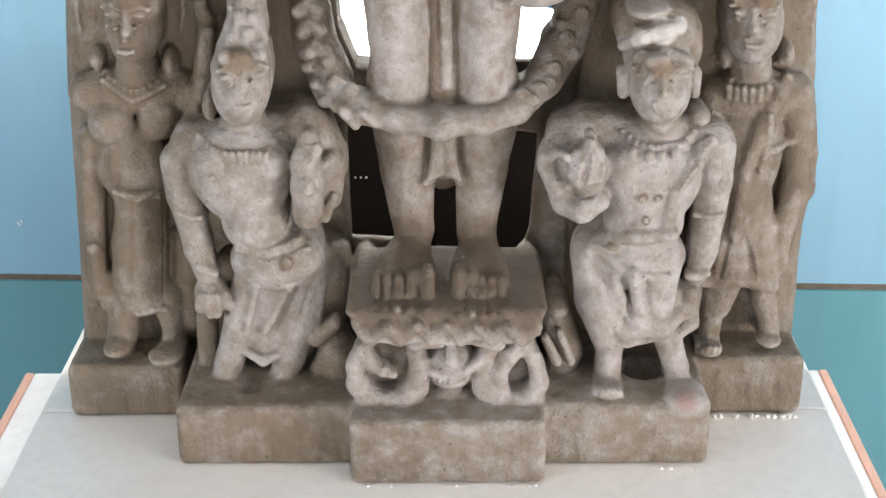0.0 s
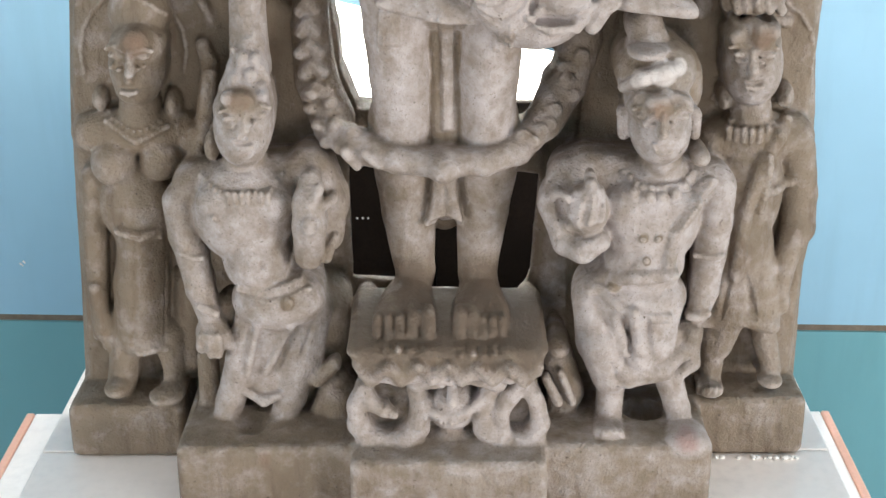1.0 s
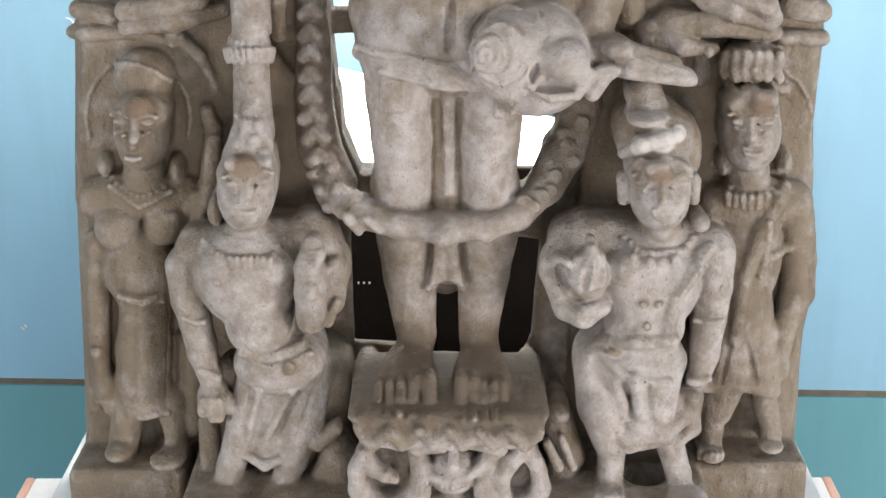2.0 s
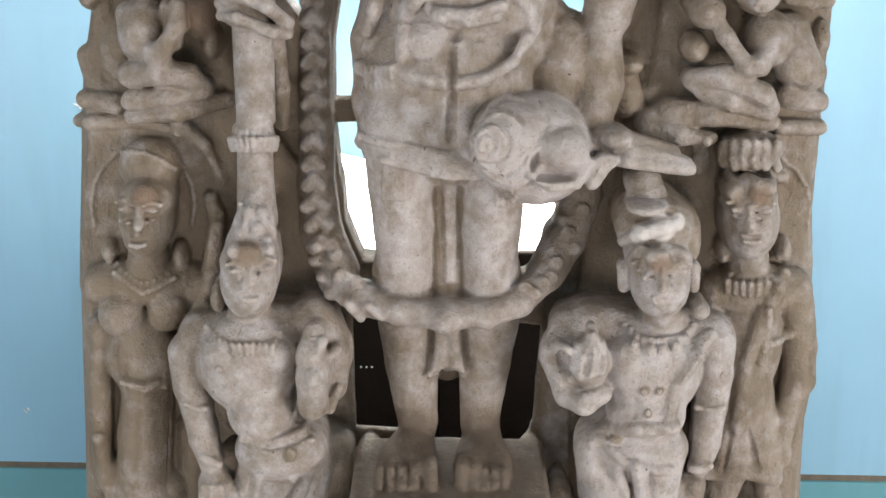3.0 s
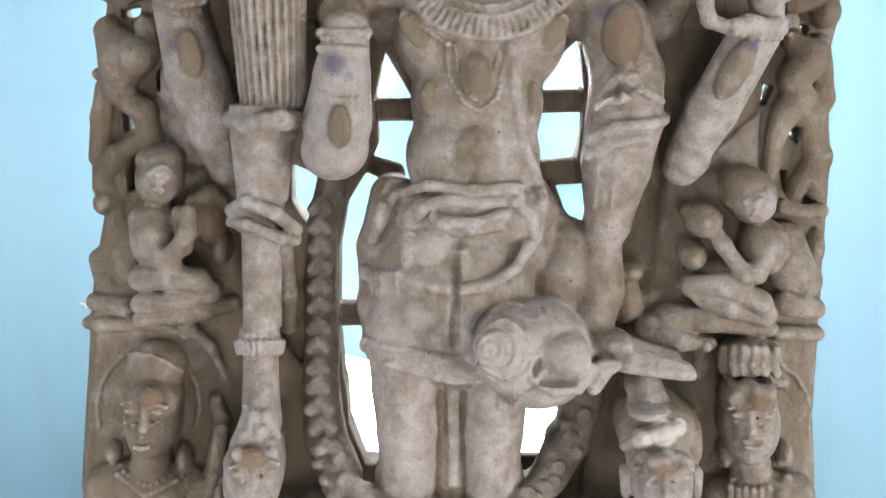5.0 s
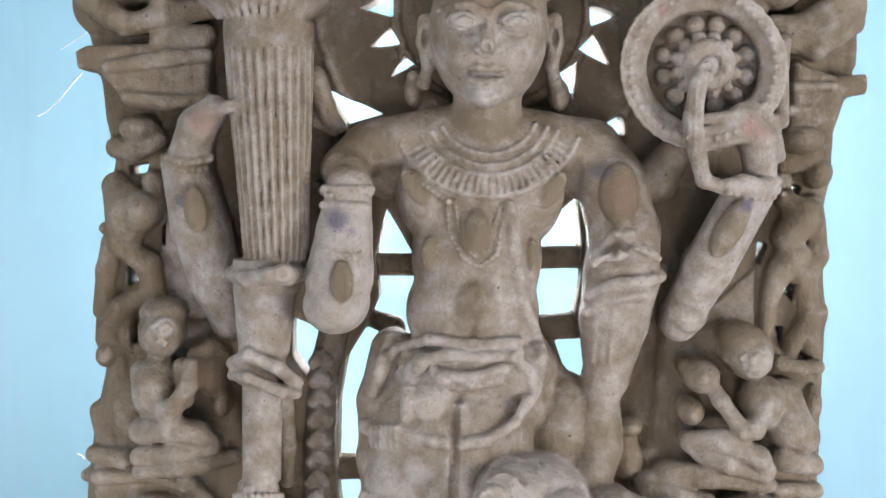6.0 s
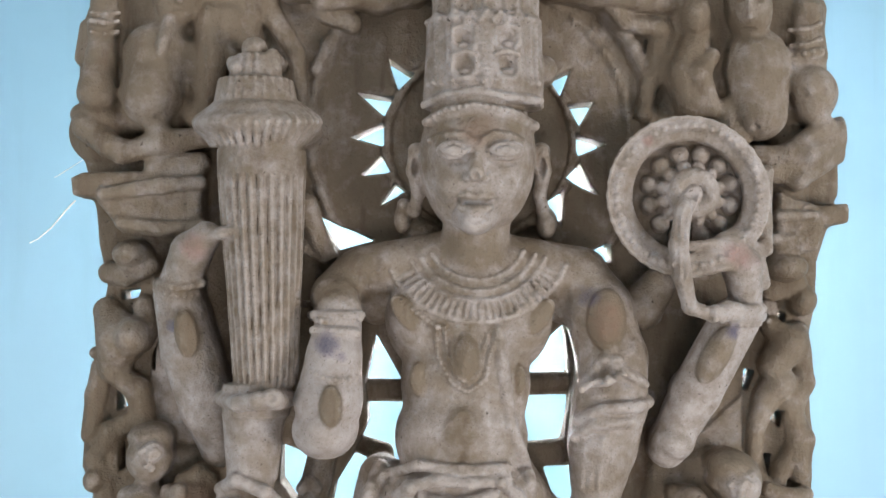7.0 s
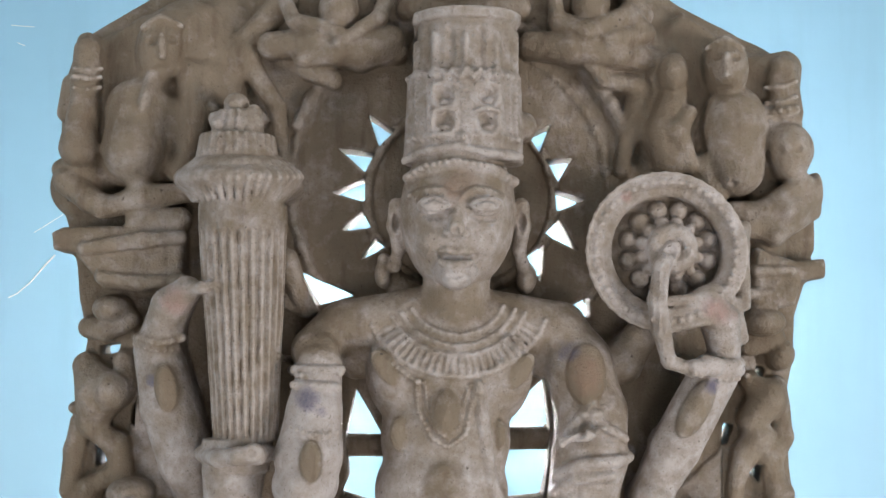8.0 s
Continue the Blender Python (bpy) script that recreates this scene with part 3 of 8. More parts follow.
# feet and shins of the standing figure
tube(((-20.5, 209.5, 58, 19.3), (-24.7, 192.3, 70, 19.3), (-33, 181.2, 118, 17.6)), 3, 0.2)
lump(-32.5, 182.8, 132, 26.7, 9.3, 34, 0, 3, 0.2)
tube(((-81, 162.6, 148, 8.1), (-77.3, 159.3, 40, 14.8)), 3.2, 0.2)
tube(((45.9, 209.1, 58, 19.3), (47.5, 191.9, 70, 19.3), (47.9, 180.8, 118, 17.6)), 3, 0.2)
lump(47.6, 182.3, 132, 26.7, 9.3, 34, 0, 3, 0.2)
tube(((108, 161.6, 148, 8.1), (100, 158.4, 40, 14.8)), 3.2, 0.2)
tube(((-22.4, 206.3, 58, 20.5), (-27.6, 272, 48, 28.7), (-33.5, 327, 55, 30.6)), 3.2, 0.35)
tube(((44.1, 205.9, 58, 20.5), (50.2, 271.6, 48, 27.5), (55.8, 326.5, 55, 31.7)), 3.2, 0.35)
tube(((-30.5, 312.3, 48, 32), (-35.2, 373.3, 58, 33.2)), 3.2, 0.25)
tube(((53.7, 311.8, 48, 30.8), (55.5, 373.2, 58, 32)), 3.2, 0.25)
tube(((10.3, 314.6, 20, 26.5), (9.9, 261, 20, 20.7)), 3, 0.1)
tube(((11.6, 517.9, 62, 25.5), (11, 363.5, 56, 23.8)), 3, 0.1)

# thighs, skirt and the sashes over them
tube(((-33, 370, 70, 27.1), (-34.7, 426.6, 74, 30.3), (-37.5, 475, 78, 32.3), (-38.6, 533.1, 78, 37.8)), 3, 0.6)
tube(((55.3, 368, 70, 27.1), (56.2, 426.4, 74, 30.3), (60.6, 474.8, 78, 31.1), (73, 532.9, 78, 37.7)), 3, 0.6)
plate([(4.8, 481.1), (23.1, 481.1), (22.3, 368.5), (6, 367.3)], 10, 84, 6, 4, 0.55)
lump(10.1, 573, 62, 86.2, 86.2, 62, 0, 4, 0.35)
lump(15.7, 529.1, 60, 81.1, 63.7, 60, 0, 3, 0.35)
tube(((-76.1, 515.9, 78, 6.9), (-40.4, 510.1, 108, 9), (10.4, 502.1, 122, 10), (55.1, 498.7, 118, 8.9)), 4, 0.55)
tube(((-75, 590.1, 76, 8), (-39.3, 593.2, 110, 7.8), (-5.8, 584.2, 122, 7.2), (16.2, 581.7, 124, 7.2), (49.2, 585.7, 122, 6.1), (77, 601.5, 112, 5), (91.4, 621, 96, 4.5)), 3, 0.5)
tube(((24.5, 623, 108, 6.6), (25, 596.1, 112, 7.8), (25, 568.3, 112, 8.3), (26.1, 534.7, 112, 10.1)), 3, 0.6)
lump(-10.6, 621.6, 98, 26.7, 23.4, 26, 0, 3, 0.75)
lump(-14.9, 554.8, 100, 23.6, 25.8, 22, 0, 3, 0.7)
tube(((-30.8, 652.3, 100, 5), (-19.1, 663.6, 116, 6), (11, 670.9, 124, 6), (43.6, 667.6, 124, 6), (79.3, 671.4, 112, 5.5)), 3, 0.75)
tube(((5.5, 649.7, 122, 6.5), (32.7, 647.2, 124, 6.5), (65.5, 656.2, 120, 6)), 4, 0.7)
tube(((-44.8, 670.5, 92, 5), (-56.5, 648, 88, 5.6), (-70.5, 606.4, 72, 4.5)), 4, 0.4)

# looped garland
tube(((-115.3, 678.6, 10, 15.7), (-125.4, 630.4, 12, 15.7), (-128.4, 558, 14, 16.9), (-126.1, 520.4, 18, 17.9), (-127.7, 460.7, 22, 19.2), (-123.5, 407.1, 28, 21.7), (-105.9, 369.2, 45, 22.8)), 3, 0.25)
tube(((-109.5, 364.9, 60, 15.4), (-78.1, 353.1, 88, 15.2), (-36.4, 346.8, 108, 12.7), (-1.8, 343.5, 112, 12.6)), 5, 0.45)
tube(((126.3, 401.2, 30, 15.6), (110.3, 366.1, 55, 16.6), (85.1, 351.3, 92, 14), (50, 343.8, 108, 12.7), (15.4, 343.5, 112, 12.6)), 5, 0.4)
tube(((153.4, 447.5, 20, 21.6), (138.3, 401.2, 30, 20.4), (116.4, 370.6, 50, 19.1)), 5, 0.3)
lump(10.3, 342.7, 118, 17.2, 14.9, 20, 0, 4, 0.55)
plate([(-1.2, 321.2), (22.3, 321.2), (24.6, 290.6), (29.2, 269.6), (10.3, 277), (-9.8, 269), (-3.7, 293.7)], 10, 84, 6, 4, 0.35)

# torso
lump(34, 708.2, 62, 68.7, 64, 52, 0, 4.8, 0.45)
lump(33, 650, 62, 87.5, 40.8, 56, 0, 4.8, 0.4)
lump(37.9, 766, 58, 67.6, 81.6, 50, 0, 4.8, 0.35)
lump(40.5, 829.8, 60, 87.1, 69.7, 46, 0, 4.8, 0.35)
lump(-2.7, 832.8, 80, 37.8, 40.1, 20, 0, 6.4, 0.4)
lump(88.9, 833, 80, 37.8, 40.1, 20, 0, 6.4, 0.4)
tube(((-70.6, 875.9, 48, 30.4), (40.4, 893.3, 52, 33.8), (157.2, 876.2, 48, 30.4)), 5.6, 0.25)
tube(((46, 898.8, 62, 35.9), (48.1, 927.2, 66, 34.6)), 4, 0.2)
lump(37.2, 790.1, 104, 13.5, 24.8, 14, 0, 4, 0.15)
lump(33.5, 712, 110, 15, 26, 7, 0, 10, 0.2)
tube(((-45.5, 669.5, 80, 5.8), (-10.3, 683.8, 112, 5.1), (34.7, 680.4, 120, 5), (79.8, 682.2, 110, 5.1)), 5, 0.5)
lump(6.2, 612.9, 50, 88.4, 53, 48, 0, 3.2, 0.35)
lump(50.4, 621.3, 46, 72, 56.1, 46, 0, 3.2, 0.3)
tube(((-53.2, 870.2, 44, 34), (-56.8, 843.9, 42, 21.2)), 3.2, 0.25)
tube(((134.1, 870.4, 46, 36.3), (141.5, 844.3, 44, 19.9)), 3.2, 0.25)

# near shoulder, drapery and the arm to the conch
tube(((157.4, 876.3, 46, 30.4), (177.5, 841.5, 52, 36.1), (192.1, 789.5, 56, 36.1)), 4.8, 0.35)
lump(181.8, 830.5, 92, 20.4, 31.8, 16, 0, 3, 0.1)
tube(((191.8, 789.6, 58, 37.2), (188.9, 743.5, 62, 38.3), (180.8, 696.8, 60, 35), (173, 637.9, 56, 23.4), (164.5, 608.6, 56, 15.2)), 3.2, 0.4)
tube(((157.9, 763.8, 110, 3.4), (179.6, 769.8, 116, 5.6), (196.5, 775.3, 114, 3.9)), 3, 0.7)
tube(((159.5, 708.2, 87, 2.9), (157.3, 658.4, 78, 2.3)), 3, 0.45)
tube(((168.8, 708.6, 91, 2.8), (165.5, 659, 82, 2.3)), 3, 0.45)
tube(((178, 709.1, 95, 2.8), (173.7, 659.5, 86, 2.3)), 3, 0.45)
tube(((188.1, 708.7, 91, 2.8), (182.7, 659, 82, 2.3)), 3, 0.45)
tube(((198.3, 708.3, 87, 2.9), (191.8, 658.5, 78, 2.3)), 3, 0.45)
tube(((167.9, 614.2, 54, 20.7), (165.3, 569.3, 60, 25.3), (153.6, 530.9, 70, 23)), 3.2, 0.25)
lump(132.3, 565.7, 40, 46.7, 75.8, 40, 0, 4, 0.25)
tube(((165.5, 519.9, 98, 14.7), (195, 511.7, 112, 12.3), (248.5, 499.1, 112, 6.7)), 5, 0.5)
lump(178, 525.9, 112, 16.8, 10.1, 18, 0, 3, 0.5)
tube(((195.3, 522.1, 108, 7.8), (235.3, 509.7, 104, 6.8)), 4, 0.35)

# conch
tube(((153, 489.5, 136, 8.8), (165.7, 503.2, 128, 7.8)), 5, 0.7)

# forearm broken off at the wrist, hanging beside the mace
tube(((-82.6, 875.9, 44, 23.5), (-98.1, 852.6, 70, 26.5)), 4, 0.2)
tube(((-92, 832.9, 96, 22.7), (-96.2, 791, 108, 28.1), (-100.4, 746.4, 112, 33.7), (-100.7, 720.8, 108, 29.3)), 3.2, 0.7)
lump(-104.3, 717.8, 106, 32.8, 29.4, 44, 0, 3, 0.75)
tube(((-92.1, 842.4, 94, 21.6), (-92, 852.6, 88, 17.1)), 4, 0.1)

# raised hind arm with the mace
tube(((-266.3, 852.3, 52, 25.7), (-253.2, 793.9, 46, 30.6), (-234.6, 734.5, 36, 28.5), (-222.2, 691.6, 22, 21.6)), 3.2, 0.45)
lump(-250.2, 812.7, 92, 11.4, 25.1, 10, 10, 5, 0.1)
tube(((-262.2, 865, 58, 23.3), (-249.4, 897.9, 78, 20.6), (-231.4, 914.3, 92, 14.7)), 3.2, 0.45)
tube(((-231, 914.2, 94, 11.3), (-212.1, 916.2, 112, 5.6), (-194.7, 919.9, 116, 4.5)), 4, 0.4)
drum(-167.2, 760.1, 84, 46.1, 33, 216.3, 26, 5, -9, 3, 0.35, 1)
drum(-176.1, 975.2, 84, 46.3, 46.1, 29.9, 0, 0, -0.8, 4, 0.3, 1)
drum(-178.1, 1002.8, 84, 40.3, 41.5, 6.6, 0, 0, -0.2, 4, 0.25, 1)
lump(-182.4, 1029.2, 84, 66.6, 21.4, 62, 0, 4, 0.35)
lump(-182.7, 1042.5, 84, 52.4, 17.9, 52, 0, 4, 0.3)
tube(((-247.2, 1033.3, 84, 4.2), (-229.2, 1010.6, 84, 3.6)), 2, 0.4)
tube(((-245.5, 1037, 84, 3.6), (-227, 1052.3, 84, 3)), 2, 0.35)
tube(((-244.3, 1032, 94.4, 4.1), (-227.2, 1009.8, 91.5, 3.5)), 2, 0.4)
tube(((-242.8, 1035.7, 94.1, 3.5), (-225.2, 1051.3, 91.1, 3)), 2, 0.35)
tube(((-239.6, 1030.7, 104.5, 4.1), (-223.9, 1009, 98.7, 3.5)), 2, 0.4)
tube(((-238.2, 1034.4, 103.8, 3.5), (-222.1, 1050.3, 98, 2.9)), 2, 0.35)
tube(((-233.3, 1029.6, 114, 4.1), (-219.4, 1008.3, 105.5, 3.5)), 2, 0.4)
tube(((-232.1, 1033.3, 113, 3.5), (-217.8, 1049.5, 104.5, 2.9)), 2, 0.35)
tube(((-225.5, 1028.5, 122.6, 4.1), (-213.7, 1007.6, 111.6, 3.5)), 2, 0.4)
tube(((-224.5, 1032.3, 121.3, 3.5), (-212.6, 1048.7, 110.4, 2.9)), 2, 0.35)
tube(((-216.5, 1027.7, 130, 4), (-207.2, 1007.1, 116.9, 3.5)), 2, 0.4)
tube(((-215.8, 1031.4, 128.4, 3.5), (-206.4, 1048, 115.4, 2.9)), 2, 0.35)
tube(((-206.7, 1027, 136, 4), (-199.9, 1006.7, 121.2, 3.5)), 2, 0.4)
tube(((-206.2, 1030.7, 134.2, 3.4), (-199.7, 1047.5, 119.5, 2.9)), 2, 0.35)
tube(((-196.1, 1026.5, 140.4, 4), (-192.2, 1006.4, 124.4, 3.5)), 2, 0.4)
tube(((-195.9, 1030.3, 138.5, 3.4), (-192.5, 1047.2, 122.5, 2.9)), 2, 0.35)
tube(((-185.3, 1026.3, 143.1, 4), (-184.1, 1006.3, 126.3, 3.5)), 2, 0.4)
tube(((-185.4, 1030, 141.1, 3.4), (-185, 1047, 124.4, 2.9)), 2, 0.35)
tube(((-174.4, 1026.3, 144, 4), (-176.1, 1006.3, 127, 3.5)), 2, 0.4)
tube(((-174.8, 1030, 142, 3.4), (-177.5, 1047, 125, 2.9)), 2, 0.35)
tube(((-163.7, 1026.5, 143.1, 4), (-168.2, 1006.4, 126.3, 3.5)), 2, 0.4)
tube(((-164.4, 1030.3, 141.1, 3.4), (-170.1, 1047.1, 124.4, 2.9)), 2, 0.35)
tube(((-153.6, 1027, 140.4, 4), (-160.6, 1006.7, 124.4, 3.5)), 2, 0.4)
tube(((-154.5, 1030.7, 138.5, 3.4), (-163.2, 1047.5, 122.5, 2.9)), 2, 0.35)
tube(((-144.3, 1027.7, 136, 4), (-153.7, 1007.1, 121.2, 3.5)), 2, 0.4)
tube(((-145.4, 1031.4, 134.2, 3.4), (-156.8, 1048, 119.5, 2.9)), 2, 0.35)
tube(((-136, 1028.5, 130, 4), (-147.6, 1007.7, 116.9, 3.5)), 2, 0.4)
tube(((-137.4, 1032.2, 128.4, 3.5), (-151.1, 1048.6, 115.4, 2.9)), 2, 0.35)
tube(((-129, 1029.6, 122.6, 4.1), (-142.5, 1008.4, 111.6, 3.5)), 2, 0.4)
tube(((-130.6, 1033.2, 121.3, 3.5), (-146.4, 1049.4, 110.4, 2.9)), 2, 0.35)
tube(((-123.5, 1030.7, 114, 4.1), (-138.5, 1009.1, 105.5, 3.5)), 2, 0.4)
tube(((-125.2, 1034.4, 113, 3.5), (-142.7, 1050.3, 104.5, 2.9)), 2, 0.35)
tube(((-119.8, 1032, 104.5, 4.1), (-135.8, 1009.9, 98.7, 3.5)), 2, 0.4)
tube(((-121.6, 1035.7, 103.8, 3.5), (-140.2, 1051.2, 98, 3)), 2, 0.35)
tube(((-117.8, 1033.3, 94.4, 4.1), (-134.4, 1010.8, 91.5, 3.5)), 2, 0.4)
tube(((-119.7, 1037, 94.1, 3.5), (-138.9, 1052.2, 91.1, 3)), 2, 0.35)
tube(((-117.8, 1034.7, 84, 4.2), (-134.5, 1011.6, 84, 3.6)), 2, 0.4)
tube(((-119.6, 1038.3, 84, 3.6), (-139, 1053.2, 84, 3)), 2, 0.35)
drum(-184.2, 1053.4, 84, 39.4, 44.1, 25.5, 26, 2.5, -0.7, 3, 0.3, 1)
drum(-184.9, 1077.7, 84, 20.4, 29.9, 28.1, 14, 3, -0.8, 3, 0.3, 1)
lump(-187.1, 1111.9, 84, 13.2, 13.2, 14, 0, 3, 0.3)
drum(-176.3, 728.1, 84, 35.5, 34.4, 34.3, 0, 0, 0.1, 4, 0.4, 1)
tube(((-211.9, 746.9, 84, 8), (-188.1, 744.6, 128, 8.3), (-166.7, 748.5, 142, 8.8), (-149.1, 747.5, 128, 8.3), (-140.9, 747.7, 92, 8)), 3, 0.45)
drum(-179.2, 663.6, 82, 32.2, 25.3, 66.1, 0, 0, 0.3, 4, 0.5, 1)
tube(((-211.9, 654.5, 80, 6.9), (-190.8, 667.4, 112, 6.8), (-162.1, 656.8, 116, 6.8), (-146.1, 635.2, 84, 6.9)), 4, 0.5)
drum(-183.3, 634.1, 78, 26.6, 24.3, 30.1, 0, 0, 0.1, 4, 0.3, 1)
tube(((-211.9, 643, 80, 5.8), (-191.2, 644.6, 110, 5.7), (-157.5, 630.2, 108, 6.2), (-145.5, 625.7, 90, 5.7)), 3, 0.45)
drum(-181.7, 533.8, 76, 20.8, 19.8, 103, 0, 0, 0.4, 4, 0.5, 1)
drum(-185.3, 508.6, 76, 19.8, 25.6, 26.3, 18, 3, 0.1, 2, 0.45, 1)
tube(((-209.7, 518.5, 76, 2.6), (-207.4, 506.8, 76, 2.3)), 1.2, 0.6)
tube(((-207.8, 520, 82.7, 2.6), (-205.8, 508.1, 81.7, 2.3)), 1.2, 0.6)
tube(((-204.4, 521.5, 89, 2.6), (-202.7, 509.4, 87, 2.3)), 1.2, 0.6)
tube(((-199.7, 522.7, 94.4, 2.6), (-198.5, 510.5, 91.6, 2.3)), 1.2, 0.6)
tube(((-194, 523.7, 98.5, 2.6), (-193.5, 511.4, 95.1, 2.3)), 1.2, 0.6)
tube(((-187.9, 524.3, 101.1, 2.6), (-187.9, 511.9, 97.3, 2.3)), 1.2, 0.6)
tube(((-181.5, 524.6, 102, 2.6), (-182.1, 512.1, 98, 2.3)), 1.2, 0.6)
tube(((-175.4, 524.4, 101.1, 2.6), (-176.6, 512, 97.3, 2.3)), 1.2, 0.6)
tube(((-170, 523.8, 98.5, 2.6), (-171.6, 511.5, 95.1, 2.3)), 1.2, 0.6)
tube(((-165.5, 522.9, 94.4, 2.6), (-167.6, 510.7, 91.6, 2.3)), 1.2, 0.6)
tube(((-162.4, 521.7, 89, 2.6), (-164.7, 509.6, 87, 2.3)), 1.2, 0.6)
tube(((-160.7, 520.2, 82.7, 2.6), (-163.2, 508.3, 81.7, 2.3)), 1.2, 0.6)
tube(((-160.8, 518.7, 76, 2.6), (-163.1, 507, 76, 2.3)), 1.2, 0.6)
drum(-185, 427.1, 72, 17.5, 21.1, 80.6, 0, 0, 0.3, 5, 0.4, 1)
tube(((-160.7, 625.6, 60, 9.4), (-160.4, 563, 40, 9.5), (-160.5, 524.9, 30, 8.4)), 5, 0.25)

# hind arm raised to the wheel
tube(((249.2, 696, 50, 19.9), (278.5, 755.3, 62, 25.5), (316.3, 830.6, 84, 23.9)), 3.2, 0.6)
lump(255, 704.8, 50, 23.4, 21.1, 34, 0, 3, 0.6)
lump(293, 797.3, 104, 13.5, 33.7, 12, -28, 3, 0.2)
tube(((325.7, 853.3, 92, 15.8), (320.7, 886.8, 100, 19.1), (304.7, 908.7, 108, 14.5)), 3, 0.5)
tube(((306.3, 911.2, 114, 5.6), (264, 906, 118, 5)), 2.5, 0.5)
tube(((306.4, 903.5, 114, 5.6), (264.2, 893.9, 118, 5)), 2.5, 0.5)
tube(((306.5, 895.8, 114, 5.6), (264.2, 886.2, 118, 5)), 2.5, 0.5)
tube(((306.6, 888, 114, 5.6), (264.3, 878.5, 118, 5)), 2.5, 0.5)
tube(((314.7, 914.6, 100, 12.4), (336.2, 903.8, 92, 7.9), (343.3, 870.2, 88, 7.9)), 5, 0.5)
hoop(265.4, 958.6, 100, 75, 7.6, 3, 0.5, 1, 0, 360)
hoop(266.8, 959.3, 92, 66, 7.1, 5, 0.35, 1, 0, 360)
hoop(264.3, 958.2, 106, 81.7, 2.3, 2, 0.45, 1, 0, 360)
lump(272, 961.6, 62, 67.4, 67.4, 14, 0, 4, 0.2)
lump(312.5, 973.4, 76, 9.6, 9.6, 12, 0, 2, 0.35)
lump(298.2, 969.4, 84, 7.1, 7.1, 10, 0, 2, 0.4)
lump(299, 978.2, 90, 3, 3, 10, 0, 2, None)
lump(301.7, 992.7, 76, 9.6, 9.6, 12, 0, 2, 0.35)
lump(291.1, 982.2, 84, 7.1, 7.1, 10, 0, 2, 0.4)
lump(286.6, 990.8, 90, 3, 3, 10, 0, 2, None)
lump(282.5, 1003.8, 76, 9.6, 9.6, 12, 0, 2, 0.35)
lump(278.4, 989.6, 84, 7.1, 7.1, 10, 0, 2, 0.4)
lump(269.5, 995.3, 90, 3, 3, 10, 0, 2, None)
lump(260.2, 1003.6, 76, 9.6, 9.6, 12, 0, 2, 0.35)
lump(263.6, 989.4, 84, 7.1, 7.1, 10, 0, 2, 0.4)
lump(252.2, 990.5, 90, 3, 3, 10, 0, 2, None)
lump(240.7, 992.1, 76, 9.6, 9.6, 12, 0, 2, 0.35)
lump(250.6, 981.8, 84, 7.1, 7.1, 10, 0, 2, 0.4)
lump(239.4, 977.7, 90, 3, 3, 10, 0, 2, None)
lump(229.3, 972.5, 76, 9.5, 9.5, 12, 0, 2, 0.35)
lump(243.1, 968.9, 84, 7.1, 7.1, 10, 0, 2, 0.4)
lump(234.6, 960.4, 90, 3, 3, 10, 0, 2, None)
lump(229.1, 950.1, 76, 9.5, 9.5, 12, 0, 2, 0.35)
lump(242.9, 954, 84, 7.1, 7.1, 10, 0, 2, 0.4)
lump(238.9, 943.2, 90, 2.9, 2.9, 10, 0, 2, None)
lump(240, 930.9, 76, 9.5, 9.5, 12, 0, 2, 0.35)
lump(250.1, 941.3, 84, 7.1, 7.1, 10, 0, 2, 0.4)
lump(251.3, 930.7, 90, 2.9, 2.9, 10, 0, 2, None)
lump(259, 920, 76, 9.5, 9.5, 12, 0, 2, 0.35)
lump(262.8, 934, 84, 7.1, 7.1, 10, 0, 2, 0.4)
lump(268.3, 926.2, 90, 2.9, 2.9, 10, 0, 2, None)
lump(281.2, 920.2, 76, 9.5, 9.5, 12, 0, 2, 0.35)
lump(277.5, 934.1, 84, 7.1, 7.1, 10, 0, 2, 0.4)
lump(285.5, 931, 90, 2.9, 2.9, 10, 0, 2, None)
lump(300.6, 931.5, 76, 9.5, 9.5, 12, 0, 2, 0.35)
lump(290.4, 941.7, 84, 7.1, 7.1, 10, 0, 2, 0.4)
lump(298.3, 943.6, 90, 2.9, 2.9, 10, 0, 2, None)
lump(312.1, 950.9, 76, 9.5, 9.5, 12, 0, 2, 0.35)
lump(298, 954.6, 84, 7.1, 7.1, 10, 0, 2, 0.4)
lump(303.2, 960.9, 90, 3, 3, 10, 0, 2, None)
hoop(271.6, 961.8, 98, 17.6, 7, 4, 0.4, 1, 0, 360)
tube(((270.6, 961.3, 104, 8.2), (256.4, 942.2, 124, 8.6), (250.8, 907.3, 130, 9.1), (254.4, 873.1, 130, 9.1)), 3, 0.5)
tube(((254.4, 873.1, 130, 8.5), (262, 844.7, 126, 7.4), (285.9, 836.4, 120, 6.9), (307.6, 839.4, 112, 5.7)), 3, 0.5)
tube(((347, 985, 92, 7.5), (344.9, 963, 92, 7.7), (347.1, 903.9, 92, 6.5)), 3, 0.4)
tube(((227, 844.2, 30, 24.3), (244, 868.5, 40, 18.2)), 3.2, 0.25)

